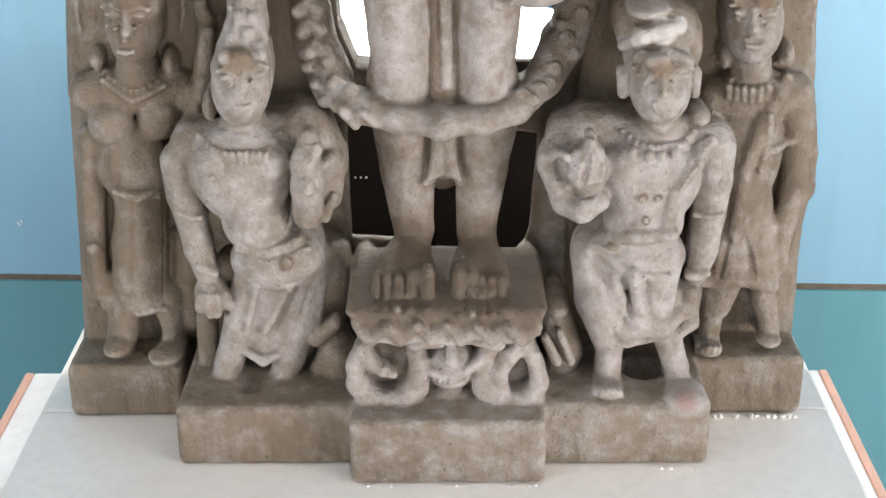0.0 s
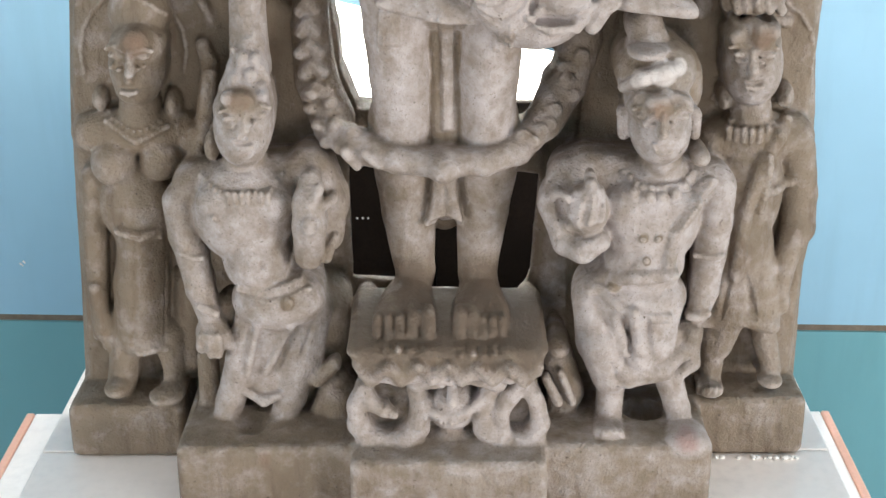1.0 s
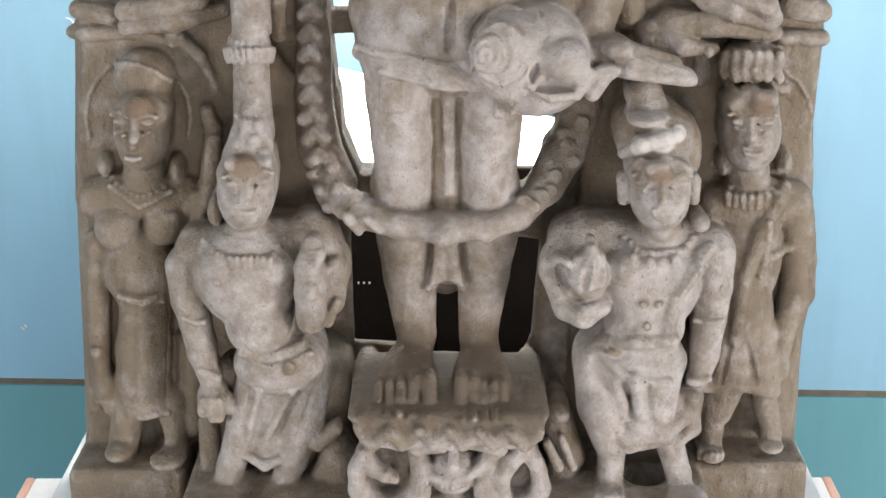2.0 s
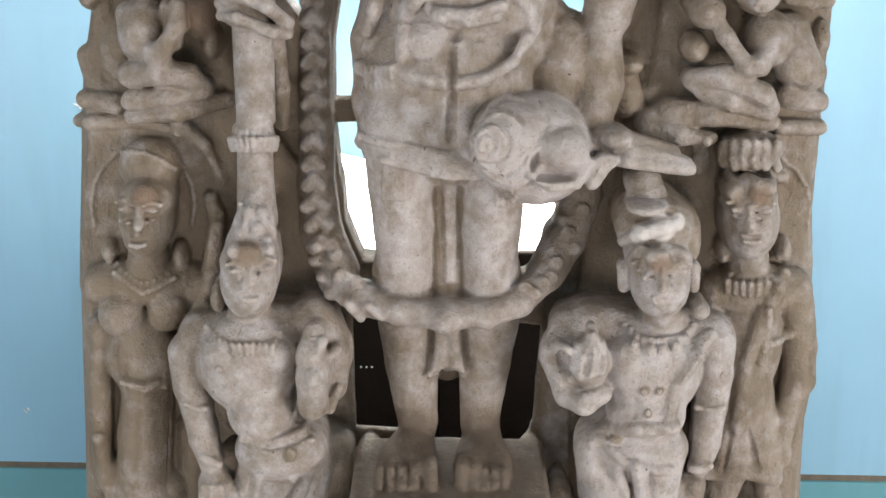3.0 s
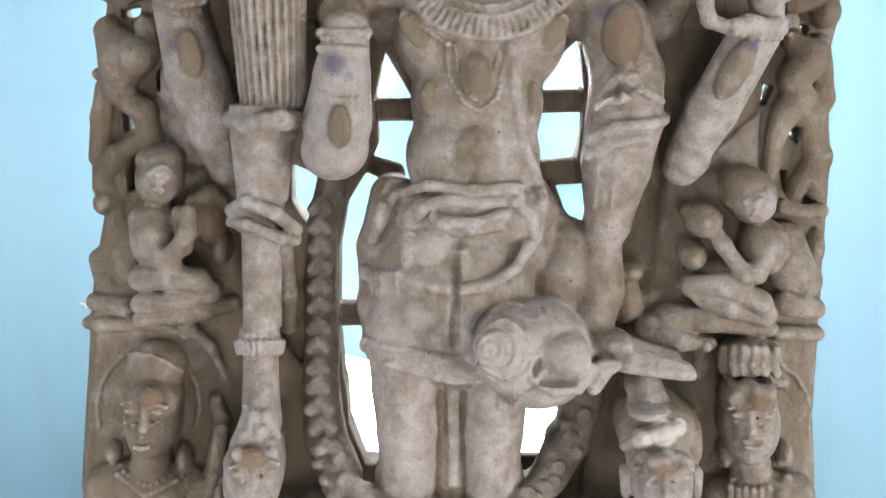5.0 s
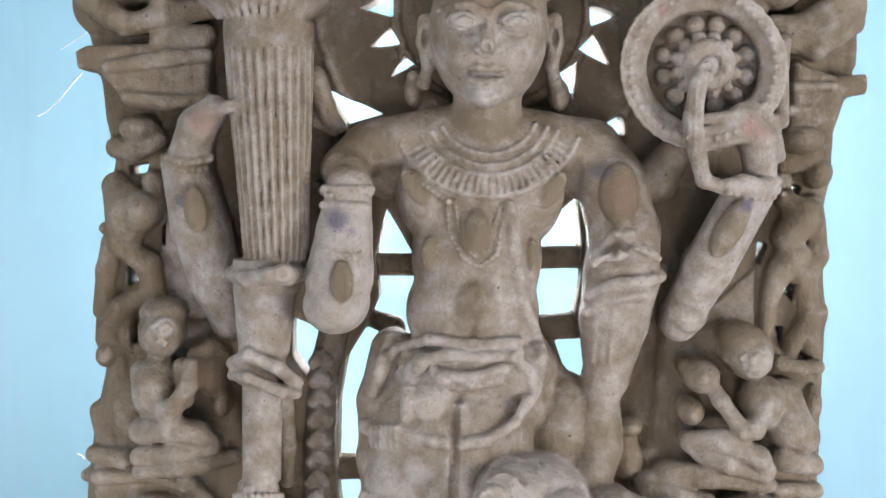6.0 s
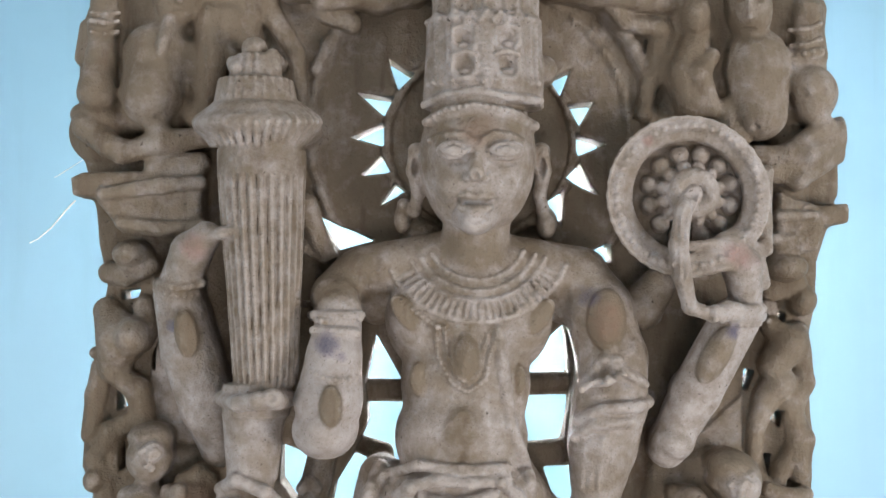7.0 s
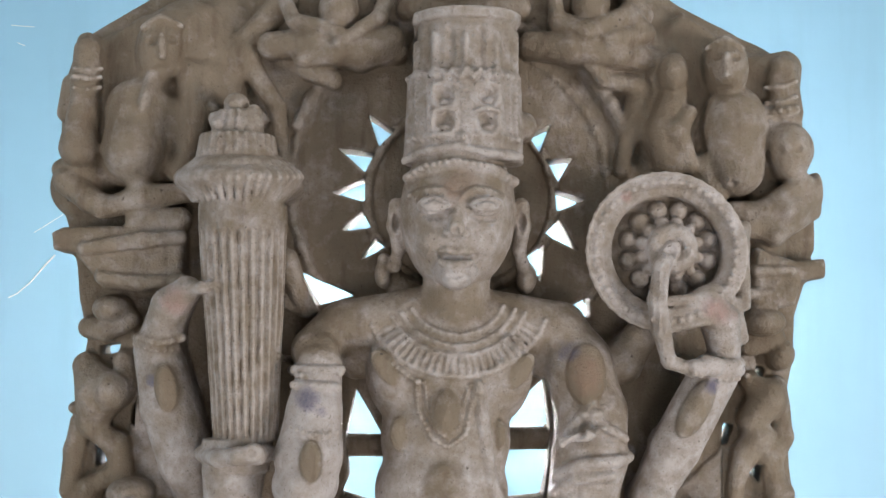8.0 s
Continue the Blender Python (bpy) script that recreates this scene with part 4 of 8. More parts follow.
# halo, head and crown
lump(53.6, 1025.1, -6, 108.6, 108.6, 14, 0, 3, 0.1)
hoop(53.4, 1024, 4, 104.1, 5.6, 4, 0.12, 1, 0, 360)
hoop(53.4, 1037, 2, 188.7, 4.4, 6, 0.3, 1, -40, 220)
hoop(53.4, 1037.2, 0, 165, 3.8, 6, 0.15, 1, -30, 60)
hoop(53.2, 1036, 10, 194, 6.3, 8, 0.3, 1, 20, 160)
lump(48.7, 998.5, 78, 60.8, 82.3, 62, 0, 3.2, 0.35)
tube(((48.4, 914.2, 62, 34.7), (49.3, 943.9, 68, 34.6)), 3.2, 0.45)
lump(49.6, 1020.7, 84, 57.1, 47.6, 52, 0, 3.2, 0.2)
lump(45.9, 936.3, 112, 23.2, 18.5, 26, 0, 4, 0.6)
lump(23.7, 967.1, 112, 18.6, 19.7, 18, 0, 4.8, 0.35)
lump(71.3, 967.5, 112, 18.6, 19.8, 18, 0, 4.8, 0.4)
tube(((46.1, 1008.9, 134, 5.5), (46.1, 987.8, 142, 6.3), (46.1, 977.6, 146, 8.5)), 3, 0.3)
lump(45.6, 928.2, 132, 16, 12.6, 20, 0, 3.2, 0.55)
tube(((-15.5, 1007, 66, 9), (-17.7, 986.1, 62, 8.4), (-13.8, 962.2, 58, 7.2)), 3, 0.35)
tube(((-13.3, 962.3, 56, 6), (-17.4, 944.6, 48, 7.3)), 4, 0.3)
tube(((116.3, 1008.3, 66, 9), (119, 987.4, 62, 8.4), (115.7, 963.4, 58, 7.2)), 3, 0.35)
tube(((115.2, 963.6, 56, 6), (120, 945.9, 48, 7.3)), 4, 0.3)
lump(-30.4, 936.7, 36, 9.1, 15.8, 18, 0, 3, 0.3)
lump(124.5, 933.3, 36, 10.4, 17.1, 18, 0, 3, 0.3)
lump(-29.1, 950.9, 44, 7.3, 7.3, 14, 0, 3, 0.35)
tube(((-17.2, 927.9, 20, 13.5), (-4.8, 915.7, 20, 18.4)), 3.2, 0.2)
drum(54.5, 1051.5, 72, 60.7, 64.4, 96.3, 0, 0, 0.7, 4, 0.45, 0.85)
drum(56.4, 1144.1, 72, 52.5, 54.6, 69, 0, 0, 2.1, 4, 0.3, 0.85)
drum(57.2, 1202.5, 74, 58.6, 56.7, 12.6, 0, 0, 1.2, 3, 0.4, 0.85)
lump(120.4, 1095.4, 60, 13.4, 15.8, 20, 0, 3, 0.3)

# attendant with a bud, on the near step
lump(-189.5, 385.3, 112, 29.1, 40.3, 42, 0, 3, 0.45)
tube(((-192, 352.4, 100, 20.5), (-195.4, 326.8, 86, 23.1)), 3.2, 0.3)
lump(-188.3, 374, 130, 17.7, 18.8, 24, 0, 3.2, 0.5)
lump(-187.8, 406, 120, 28.8, 23.2, 34, 0, 3, 0.4)
tube(((-186.8, 420.9, 108, 24.4), (-183.7, 440.6, 98, 18.9), (-181.3, 460.8, 90, 14.5)), 3, 0.5)
lump(-225, 358, 90, 8, 14.9, 18, 0, 3, 0.3)
lump(-195, 291.4, 96, 53.2, 55.6, 42, 0, 4, 0.5)
lump(-217.6, 306.6, 112, 24, 20.5, 22, 0, 4, 0.5)
lump(-166.4, 303.4, 112, 24, 20.6, 22, 0, 4, 0.5)
tube(((-247.5, 314.4, 84, 23.2), (-194.9, 320.1, 84, 24.3), (-132.5, 315.4, 72, 26.9)), 4.8, 0.35)
lump(-183.9, 242.6, 104, 35, 35, 36, 0, 4, 0.5)
lump(-164.5, 196.9, 100, 48.4, 33.1, 40, 0, 4, 0.5)
tube(((-262.5, 297.8, 88, 18.6), (-259, 261.9, 90, 17.6), (-252.4, 238.7, 94, 15.9)), 3, 0.4)
tube(((-253.6, 238.7, 94, 15.3), (-246.6, 206.9, 100, 14.2), (-238, 181.1, 106, 11.8)), 3, 0.4)
lump(-235.2, 160.6, 110, 16.6, 19, 16, 10, 3, 0.35)
tube(((-221.8, 178.5, 80, 13.2), (-222.6, 141.2, 70, 12.2)), 3, 0.2)
tube(((-128.3, 327.3, 80, 25.5), (-109.2, 291.6, 82, 19.8), (-112.4, 261.9, 92, 17.5)), 3.2, 0.35)
tube(((-124.3, 330.5, 122, 11.3), (-127, 310.7, 132, 14.6), (-125.2, 287.1, 132, 17), (-127.4, 253.7, 124, 14.9)), 5, 0.4)
tube(((-114.8, 326.8, 136, 5.6), (-123.2, 309.4, 144, 5.6)), 3, 0.4)
tube(((-103.3, 309, 112, 5.7), (-115.6, 306.3, 136, 5.1)), 3, 0.4)
tube(((-102, 266.9, 112, 4.6), (-110.8, 248.1, 118, 5.8)), 3, 0.35)
lump(-226.6, 58.9, 140, 22.7, 8.3, 30, 0, 3, 0.25)
lump(-155.5, 59, 135, 29.9, 8.4, 34, 0, 3, 0.25)
tube(((-248.8, 114.7, 70, 11.1), (-247.5, 65.9, 80, 11.1)), 3, 0.15)
tube(((-129, 157.6, 50, 36.9), (-129.1, 76.8, 50, 31.3)), 3.2, 0.15)

# attendant with a high turban
lump(223.3, 386.6, 124, 30.4, 37.6, 44, 0, 3, 0.6)
tube(((229.2, 350.4, 110, 20.3), (232.9, 324.6, 92, 24.1)), 3.2, 0.4)
lump(221.4, 374.4, 142, 18.7, 18.7, 24, 0, 3.2, 0.7)
lump(222, 408.6, 126, 33, 19.8, 40, 0, 3, 0.5)
tube(((186.4, 425, 124, 5.5), (203.3, 438.8, 142, 7.6), (223.9, 445.3, 146, 7.5), (236.7, 445.6, 132, 6.5)), 2, 1)
lump(220.3, 434.6, 96, 40.1, 33.4, 46, 0, 3.2, 0.25)
lump(208.1, 460.5, 130, 19.5, 6.5, 20, 0, 5, 0.8)
tube(((208.1, 477.6, 90, 18.8), (213.5, 462.5, 96, 18.8)), 3, 0.4)
lump(255.9, 415.7, 70, 15.9, 34.1, 30, 0, 3, 0.2)
tube(((189.4, 393.1, 108, 7.3), (189.3, 372.4, 106, 5.6)), 3, 0.55)
tube(((259.7, 392.7, 108, 7.3), (261.2, 372, 106, 5.6)), 3, 0.5)
lump(265.6, 353.6, 120, 10.1, 9, 16, 0, 3, 0.45)
lump(218.7, 284.5, 100, 53.1, 55.4, 44, 0, 4, 0.7)
lump(192.4, 303.6, 118, 23.8, 20.4, 24, 0, 4, 0.7)
lump(243.4, 303.3, 118, 23.8, 20.4, 24, 0, 4, 0.7)
tube(((158, 321, 84, 26.6), (220.7, 319.8, 90, 25.3), (282.2, 312, 86, 25.4)), 4.8, 0.45)
lump(216.1, 242.1, 108, 40.6, 36, 40, 0, 4, 0.75)
lump(206.8, 199.9, 104, 54.1, 32.9, 44, 0, 4, 0.65)
tube(((288.7, 311.2, 92, 19.6), (287.1, 275.7, 94, 18.6), (284.1, 242.8, 96, 17.5)), 3, 0.5)
tube(((284.3, 239.7, 96, 17), (280.1, 204.9, 102, 15.3), (274.1, 181.2, 108, 11.8)), 3, 0.5)
lump(264.8, 158.3, 104, 16.6, 16.6, 20, 0, 3, 0.45)
tube(((250.7, 161.9, 118, 5.9), (248.7, 144.1, 118, 5.9)), 3, 0.4)
tube(((268.3, 161.9, 118, 8.2), (269.5, 126.7, 112, 8.3), (255.7, 117.9, 120, 7.1)), 5, 0.45)
tube(((140.3, 317.3, 90, 25.3), (124.9, 300.9, 110, 19.4), (133.1, 270.4, 124, 14.8)), 3.2, 0.5)
tube(((132.9, 266, 128, 12.5), (148.9, 264.6, 142, 12.4), (165.7, 273.8, 140, 11.3)), 5, 0.65)
tube(((123.2, 317.3, 130, 7.9), (130.3, 320.4, 146, 5.6)), 3, 0.6)
lump(154.3, 303.2, 132, 21.4, 24.8, 22, 0, 3, 0.5)
tube(((155.8, 338.9, 134, 5.6), (158.9, 318.8, 150, 4.4)), 3, 0.7)
tube(((165, 197.5, 112, 23.4), (172.1, 158.9, 124, 25.8), (183.3, 118.3, 120, 20.2)), 3, 0.7)
tube(((229.6, 190.9, 112, 27), (223.4, 159.6, 126, 24.6), (211.3, 144.6, 134, 15.2)), 3, 0.65)
tube(((173.7, 140.6, 132, 11.7), (200.1, 126.5, 136, 9.4), (235.6, 130.7, 132, 10.6), (263.3, 145.9, 118, 8.3)), 5, 0.5)
tube(((171.9, 116, 128, 7.1), (200.5, 116.8, 136, 5.9), (242.2, 123.2, 130, 5.9)), 3, 0.5)
tube(((185.2, 109.7, 116, 15.5), (183.2, 80, 122, 13.2), (182.8, 62.4, 132, 13.1)), 3, 0.55)
tube(((245.1, 113.8, 112, 15.5), (255.3, 78.6, 120, 13.2), (260, 58.7, 132, 10.8)), 3, 0.55)
lump(180.6, 69.1, 152, 15.3, 7.1, 20, 0, 3, 0.45)
lump(251.9, 61.4, 146, 16.6, 7.1, 20, 0, 3, 0.5)
lump(221.6, 59.9, 104, 23.1, 26.7, 24, 0, 5, None)
tube(((134.9, 244.9, -20, 22.6), (133.2, 166.6, -16, 25.5), (140.3, 114.4, -10, 25.7)), 3.2, 0.45)

# standing figure at one edge
lump(-303.2, 432.7, 52, 28.4, 42.6, 40, 0, 3, 0.15)
lump(-301.1, 482.3, 34, 32.1, 28.6, 30, 0, 3, 0.15)
lump(-299.2, 454.5, 66, 28.1, 21.1, 28, 0, 5, 0.2)
lump(-296.4, 461.6, 88, 15, 13.8, 10, 0, 4, 0.05)
lump(-305.3, 412.6, 66, 18.8, 17.7, 22, 0, 3.2, 0.15)
tube(((-307.1, 387.6, 44, 20.4), (-309, 364.7, 40, 22.9)), 3.2, 0.15)
lump(-350, 389.5, 30, 8.5, 12.1, 16, 0, 3, 0.2)
lump(-273.9, 383.2, 30, 9.7, 16.9, 18, 0, 3, 0.2)
tube(((-360.7, 353.4, 34, 21.8), (-311, 357.8, 38, 24.2), (-267.6, 354.4, 28, 20.7)), 4, 0.15)
lump(-337.5, 326.9, 48, 24.1, 25.3, 26, 0, 3.2, 0.25)
lump(-288.1, 328.6, 44, 22.9, 22.9, 22, 0, 3.2, 0.2)
lump(-321.4, 278.3, 36, 37.9, 48.9, 32, 0, 3.2, 0.18)
lump(-364.6, 142.7, 44, 11.2, 16.1, 14, 0, 3, 0.12)
tube(((-369.6, 185.2, 50, 7.3), (-362.1, 115.8, 44, 6.2)), 4, 0.12)
lump(-317.4, 250.8, 38, 27.9, 36.4, 32, 0, 3.2, 0.18)
lump(-350.6, 75.9, 62, 14.9, 8.7, 24, 0, 3, 0.15)
lump(-296.6, 67.8, 64, 19.9, 8.7, 26, 0, 3, 0.15)
tube(((-273.8, 184.5, 20, 18.7), (-277.5, 89.7, 20, 17.8)), 3.2, 0.1)
tube(((-241.8, 365.8, 34, 9.7), (-234.1, 426.3, 30, 8.4), (-239.5, 444.7, 30, 7.2)), 4, 0.2)
tube(((-252.1, 329.6, 50, 7.1), (-237.7, 371.1, 48, 8.2), (-232.6, 416.6, 42, 8.1)), 4, 0.25)

# standing figure at the other edge
lump(323.8, 429.8, 56, 30.6, 42.3, 42, 0, 3, 0.4)
lump(320.8, 456.4, 66, 29.1, 19.8, 30, 0, 5, 0.3)
lump(321.9, 409.9, 70, 18.7, 18.7, 22, 0, 3.2, 0.45)
lump(324.2, 497.4, 40, 34.1, 21.2, 34, 0, 3, 0.35)
tube(((327.5, 387.5, 46, 20.2), (329.2, 364.7, 42, 22.7)), 3.2, 0.3)
tube(((297.5, 342.4, 40, 21.6), (332.4, 349.9, 44, 25.1), (376.1, 347.2, 36, 22.9)), 4, 0.2)
lump(301.7, 391.8, 40, 8.4, 14.3, 16, 0, 3, 0.25)
lump(365.1, 390.4, 36, 7.8, 13.2, 16, 0, 3, 0.25)
lump(329.1, 293.1, 42, 38.7, 66.5, 36, 0, 4, 0.25)
tube(((382, 331.9, 32, 20.2), (389.1, 282.3, 32, 19.2), (389.4, 246, 36, 18.2)), 3, 0.15)
tube(((388.4, 247.6, 40, 16.9), (376.2, 218.2, 46, 13.3), (372.7, 180.3, 48, 9.8)), 3, 0.15)
lump(374.2, 166.3, 46, 9.8, 15.9, 14, 0, 3, 0.15)
lump(327.3, 230.5, 44, 33.9, 48.4, 34, 0, 4, 0.25)
tube(((316.5, 205.7, 46, 28), (316.1, 155.2, 50, 22.1), (308.6, 117.3, 54, 14.8)), 3.2, 0.3)
tube(((341.7, 203.8, 42, 26.8), (353.8, 153.2, 46, 20.9)), 3.2, 0.2)
tube(((289.8, 151.1, 62, 8.5), (322.3, 154.8, 66, 7.3), (363.9, 143.2, 60, 8.6)), 5, 0.3)
tube(((303, 133, 52, 13.6), (300.7, 98.1, 56, 12.4), (299.9, 79.8, 60, 11.2)), 3, 0.25)
tube(((358.3, 127.5, 48, 13.6), (367.8, 89, 52, 11.2)), 3, 0.2)
lump(297.4, 78.1, 76, 14.8, 7.4, 18, 0, 3, 0.3)
lump(364.7, 81.6, 64, 13.6, 6.2, 18, 0, 3, 0.2)
lump(334.6, 89.8, 40, 21.3, 21.3, 24, 0, 5, None)
tube(((284.1, 207.8, 20, 18.5), (280.5, 161.6, 20, 15)), 3.2, 0.15)

# kneeling figures on their lotus shelves
lump(-292.5, 682.3, 48, 23.6, 26, 34, 0, 3, 0.35)
lump(-293.5, 702.2, 40, 23.7, 15.4, 30, 0, 3, 0.25)
tube(((-296.5, 654.2, 36, 13.1), (-296.6, 639.3, 36, 21.4)), 3, 0.3)
lump(-300.5, 621.7, 38, 25, 33.3, 32, 0, 3.2, 0.35)
tube(((-315.1, 640.4, 44, 10.7), (-303.4, 613.4, 60, 10.6), (-279.1, 600.5, 70, 10.5)), 5, 0.4)
tube(((-278.7, 600.8, 72, 9.9), (-258.5, 629.7, 70, 8.7), (-257.8, 649.3, 64, 8.8)), 5, 0.35)
tube(((-271.1, 647.3, 50, 8.3), (-264.2, 612.9, 56, 8.2)), 5, 0.25)
lump(-241.4, 639.2, 34, 17.9, 26.2, 26, 0, 3, 0.05)
lump(-230.3, 608.8, 30, 10.8, 17.9, 22, 0, 3, 0.05)
tube(((-258.1, 657.8, 40, 8.3), (-240.3, 663.8, 40, 10.7), (-229.1, 657.4, 36, 9.5)), 4, 0.05)
tube(((-312.6, 579.5, 52, 13), (-280.1, 584, 66, 12.9), (-251.6, 578.7, 62, 11.7), (-239.4, 564.2, 48, 10.7)), 5, 0.35)
tube(((-239.4, 564.2, 48, 10.7), (-275.2, 558, 62, 10), (-311.9, 553.6, 56, 10.6)), 5, 0.35)
tube(((-315.7, 535.4, 40, 8.3), (-265.5, 541.2, 52, 10.6), (-218, 549.6, 34, 8.4)), 3, 0.3)
tube(((-368, 549.5, 22, 9.7), (-332.9, 545.3, 30, 10.8)), 3, 0.2)
tube(((-269.9, 527.5, 30, 8.4), (-243.6, 502.5, 26, 6), (-227.1, 461.1, 18, 4.8)), 5, 0.25)
lump(-328, 599.1, 10, 24.3, 36.4, 24, 0, 3, 0.15)
lump(322.8, 664, 50, 24.6, 27, 36, 0, 3, 0.3)
lump(325.7, 659, 78, 15, 16.1, 10, -20, 3, 0.75)
lump(315.9, 678.4, 48, 23.5, 17.6, 32, 0, 3, 0.12)
lump(299.8, 661.9, 48, 7, 9.4, 14, 0, 3, 0.3)
lump(337.7, 612.2, 38, 24.9, 29.6, 32, 0, 3.2, 0.3)
tube(((362.2, 617.6, 34, 20.2), (367.6, 588.5, 38, 24.9), (380.6, 576, 34, 20.2)), 3.2, 0.25)
tube(((345.5, 615.1, 56, 9.4), (324.6, 589, 74, 9.3), (312.7, 588.2, 76, 9.2)), 5, 0.35)
tube(((313.1, 586.1, 74, 8.7), (291.1, 616.6, 66, 8.1), (281.6, 633.1, 60, 8.2)), 5, 0.35)
lump(273.3, 640.3, 50, 18.8, 17.6, 24, 0, 3, 0.3)
lump(263.6, 603.3, 40, 14.2, 15.4, 24, 0, 3, 0.25)
lump(260.8, 647.2, 36, 10.7, 10.7, 16, 0, 3, 0.1)
tube(((357.3, 654, 40, 8.3), (379, 647.6, 36, 7.1), (400.3, 646.9, 22, 8.4)), 4, 0.25)
tube(((262, 571.8, 52, 11.8), (291.6, 576.9, 66, 11.6), (328.8, 559.2, 70, 11.6), (340.2, 545, 58, 9.4)), 5, 0.4)
tube(((337.4, 539.2, 58, 8.2), (298.1, 550.8, 64, 9.3), (271, 561.2, 52, 9.4)), 5, 0.4)
tube(((362.7, 552.4, 36, 13.1), (395.4, 544.1, 24, 12)), 3, 0.3)
tube(((237.8, 534.8, 40, 15.4), (283.3, 537.2, 50, 13), (343.5, 527.3, 44, 9.5)), 3, 0.3)
tube(((357.7, 519.1, 34, 8.3), (399.9, 516.1, 20, 8.4)), 5, 0.25)
tube(((220.8, 524.3, 40, 15.2), (247.9, 516, 56, 10.5), (283.9, 511.6, 50, 5.8)), 3, 0.35)
tube(((192.5, 579.5, 20, 14.2), (198.7, 544.7, 24, 17.7)), 3.2, 0.1)
lump(199.3, 585.2, 36, 14, 10.5, 20, 0, 3, 0.05)
lump(230.8, 587.1, -4, 35.9, 59.8, 14, 0, 3, 0.15)

# pierced borders of beasts
tube(((-351.1, 834.2, 6, 15.7), (-332, 804.8, 24, 26.3), (-340.6, 777.5, 14, 18.1)), 3, 0.15)
lump(-317.3, 808.1, 36, 20.1, 20.1, 26, 0, 3, 0.2)
tube(((-310.9, 840.3, 10, 12), (-302.8, 816.6, 20, 10.8)), 5, 0.15)
tube(((-354.7, 774.1, 6, 12.1), (-361.1, 743.9, 6, 10.9), (-364, 701.8, 8, 10.9)), 5, 0.15)
tube(((-340.2, 768.6, 16, 12), (-313.3, 750.7, 16, 13.2), (-307.9, 720.6, 14, 13.3)), 5, 0.15)
tube(((-314, 720.5, 14, 10.9), (-341.8, 705.2, 12, 10.9), (-357.7, 677.8, 10, 12.1)), 5, 0.15)
tube(((-358.2, 677.6, 8, 12.1), (-343.3, 641.2, 8, 13.4), (-353.5, 586.1, 6, 14.6)), 3, 0.15)
lump(-358.6, 789.5, 14, 8.4, 7.2, 14, 0, 3, 0.2)
tube(((-339.8, 695.8, 8, 9.7), (-337.6, 659.2, 6, 8.5)), 5, 0.12)
lump(-356.9, 654.1, 14, 12.1, 13.3, 18, 0, 3, 0.18)
tube(((-366.1, 591.8, 4, 12.2), (-353.3, 555.9, 8, 14.6)), 3, 0.15)
lump(-323.2, 896.7, 20, 21.5, 15.5, 26, 0, 3, 0.15)
tube(((-350.3, 876.1, 8, 12), (-329.8, 873, 18, 10.8), (-306.2, 885, 16, 12)), 5, 0.15)
tube(((370.2, 823.7, 12, 12), (387.3, 806, 16, 20.3), (369.4, 782.3, 18, 15.5)), 3, 0.15)
tube(((399.1, 817.7, 4, 12), (405.4, 763.9, 6, 10.8), (389.8, 740.1, 10, 14.4)), 5, 0.15)
tube(((376.1, 764.4, 16, 17.9), (362.3, 746.2, 12, 13.2), (354.2, 722.1, 10, 10.8)), 5, 0.15)
tube(((389.8, 740.1, 10, 10.8), (399.9, 704, 8, 14.4), (397.5, 667.9, 8, 12.1)), 5, 0.15)
tube(((351.8, 709.9, 8, 9.6), (349.6, 685.6, 6, 8.4)), 5, 0.12)
tube(((393.6, 692.2, 10, 12), (378.9, 674.1, 10, 8.4), (373.6, 655.7, 8, 8.4)), 5, 0.15)
lump(396.9, 608.5, 14, 10.8, 20.5, 16, 0, 3, 0.2)
lump(403, 853.5, 10, 15.6, 17.9, 22, 0, 3, 0.15)
tube(((369.1, 865.3, 14, 14.3), (392.8, 871.3, 14, 15.5)), 3, 0.15)
tube(((-294.8, 792.1, 2, 6.1), (-298.8, 713.3, 0, 7.3)), 3, 0.4)
plate([(-295.3, 804.4), (-296, 702), (-230.6, 690.1), (-266.5, 762.4)], -20, 8, 4, 4, 0.5)
plate([(339.6, 751.7), (265.2, 685.3), (254, 606.6), (301.8, 655.2), (337.4, 691.6)], -20, 6, 4, 4, 0.3)

# shelves with flying beasts above the borders
lump(-305.6, 1124.1, -4, 79.3, 95.2, 24, 0, 3, 0.1)
lump(-364.9, 1033.4, -4, 37.7, 37.7, 20, 0, 3, 0.1)
lump(368.6, 1112.1, -4, 70.1, 95.6, 22, 0, 3, 0.1)
lump(291.9, 1111.3, -4, 38.2, 76.4, 18, 0, 3, 0.1)
lump(410.3, 996.6, -4, 44.2, 50.5, 16, 0, 3, 0.1)
lump(-91.8, 1218.3, -4, 96.1, 57.7, 24, 0, 3, 0.12)
lump(209.9, 1215.3, -4, 89.9, 57.8, 22, 0, 3, 0.12)
lump(-219, 1190.4, -4, 44.7, 70.3, 18, 0, 3, 0.1)
plate([(-387.4, 977), (-375.4, 983.4), (-246.3, 987.8), (-244, 919.6), (-292.8, 915.4), (-329.6, 918.8), (-361.8, 955.5), (-384.6, 958.4)], -10, 46, 8, 6, 0.15)
tube(((-349.2, 959.7, 48, 7.2), (-288.1, 968.9, 54, 8.4), (-246.8, 972.7, 50, 7.3)), 5, 0.2)
tube(((-330.3, 929.6, 46, 7.2), (-286.7, 923.6, 52, 7.2), (-245.6, 927.3, 48, 6)), 5, 0.15)
tube(((-376.8, 1036, 24, 16.1), (-348.8, 1013.3, 34, 13.5), (-322.7, 1006.7, 40, 9.8)), 3, 0.15)
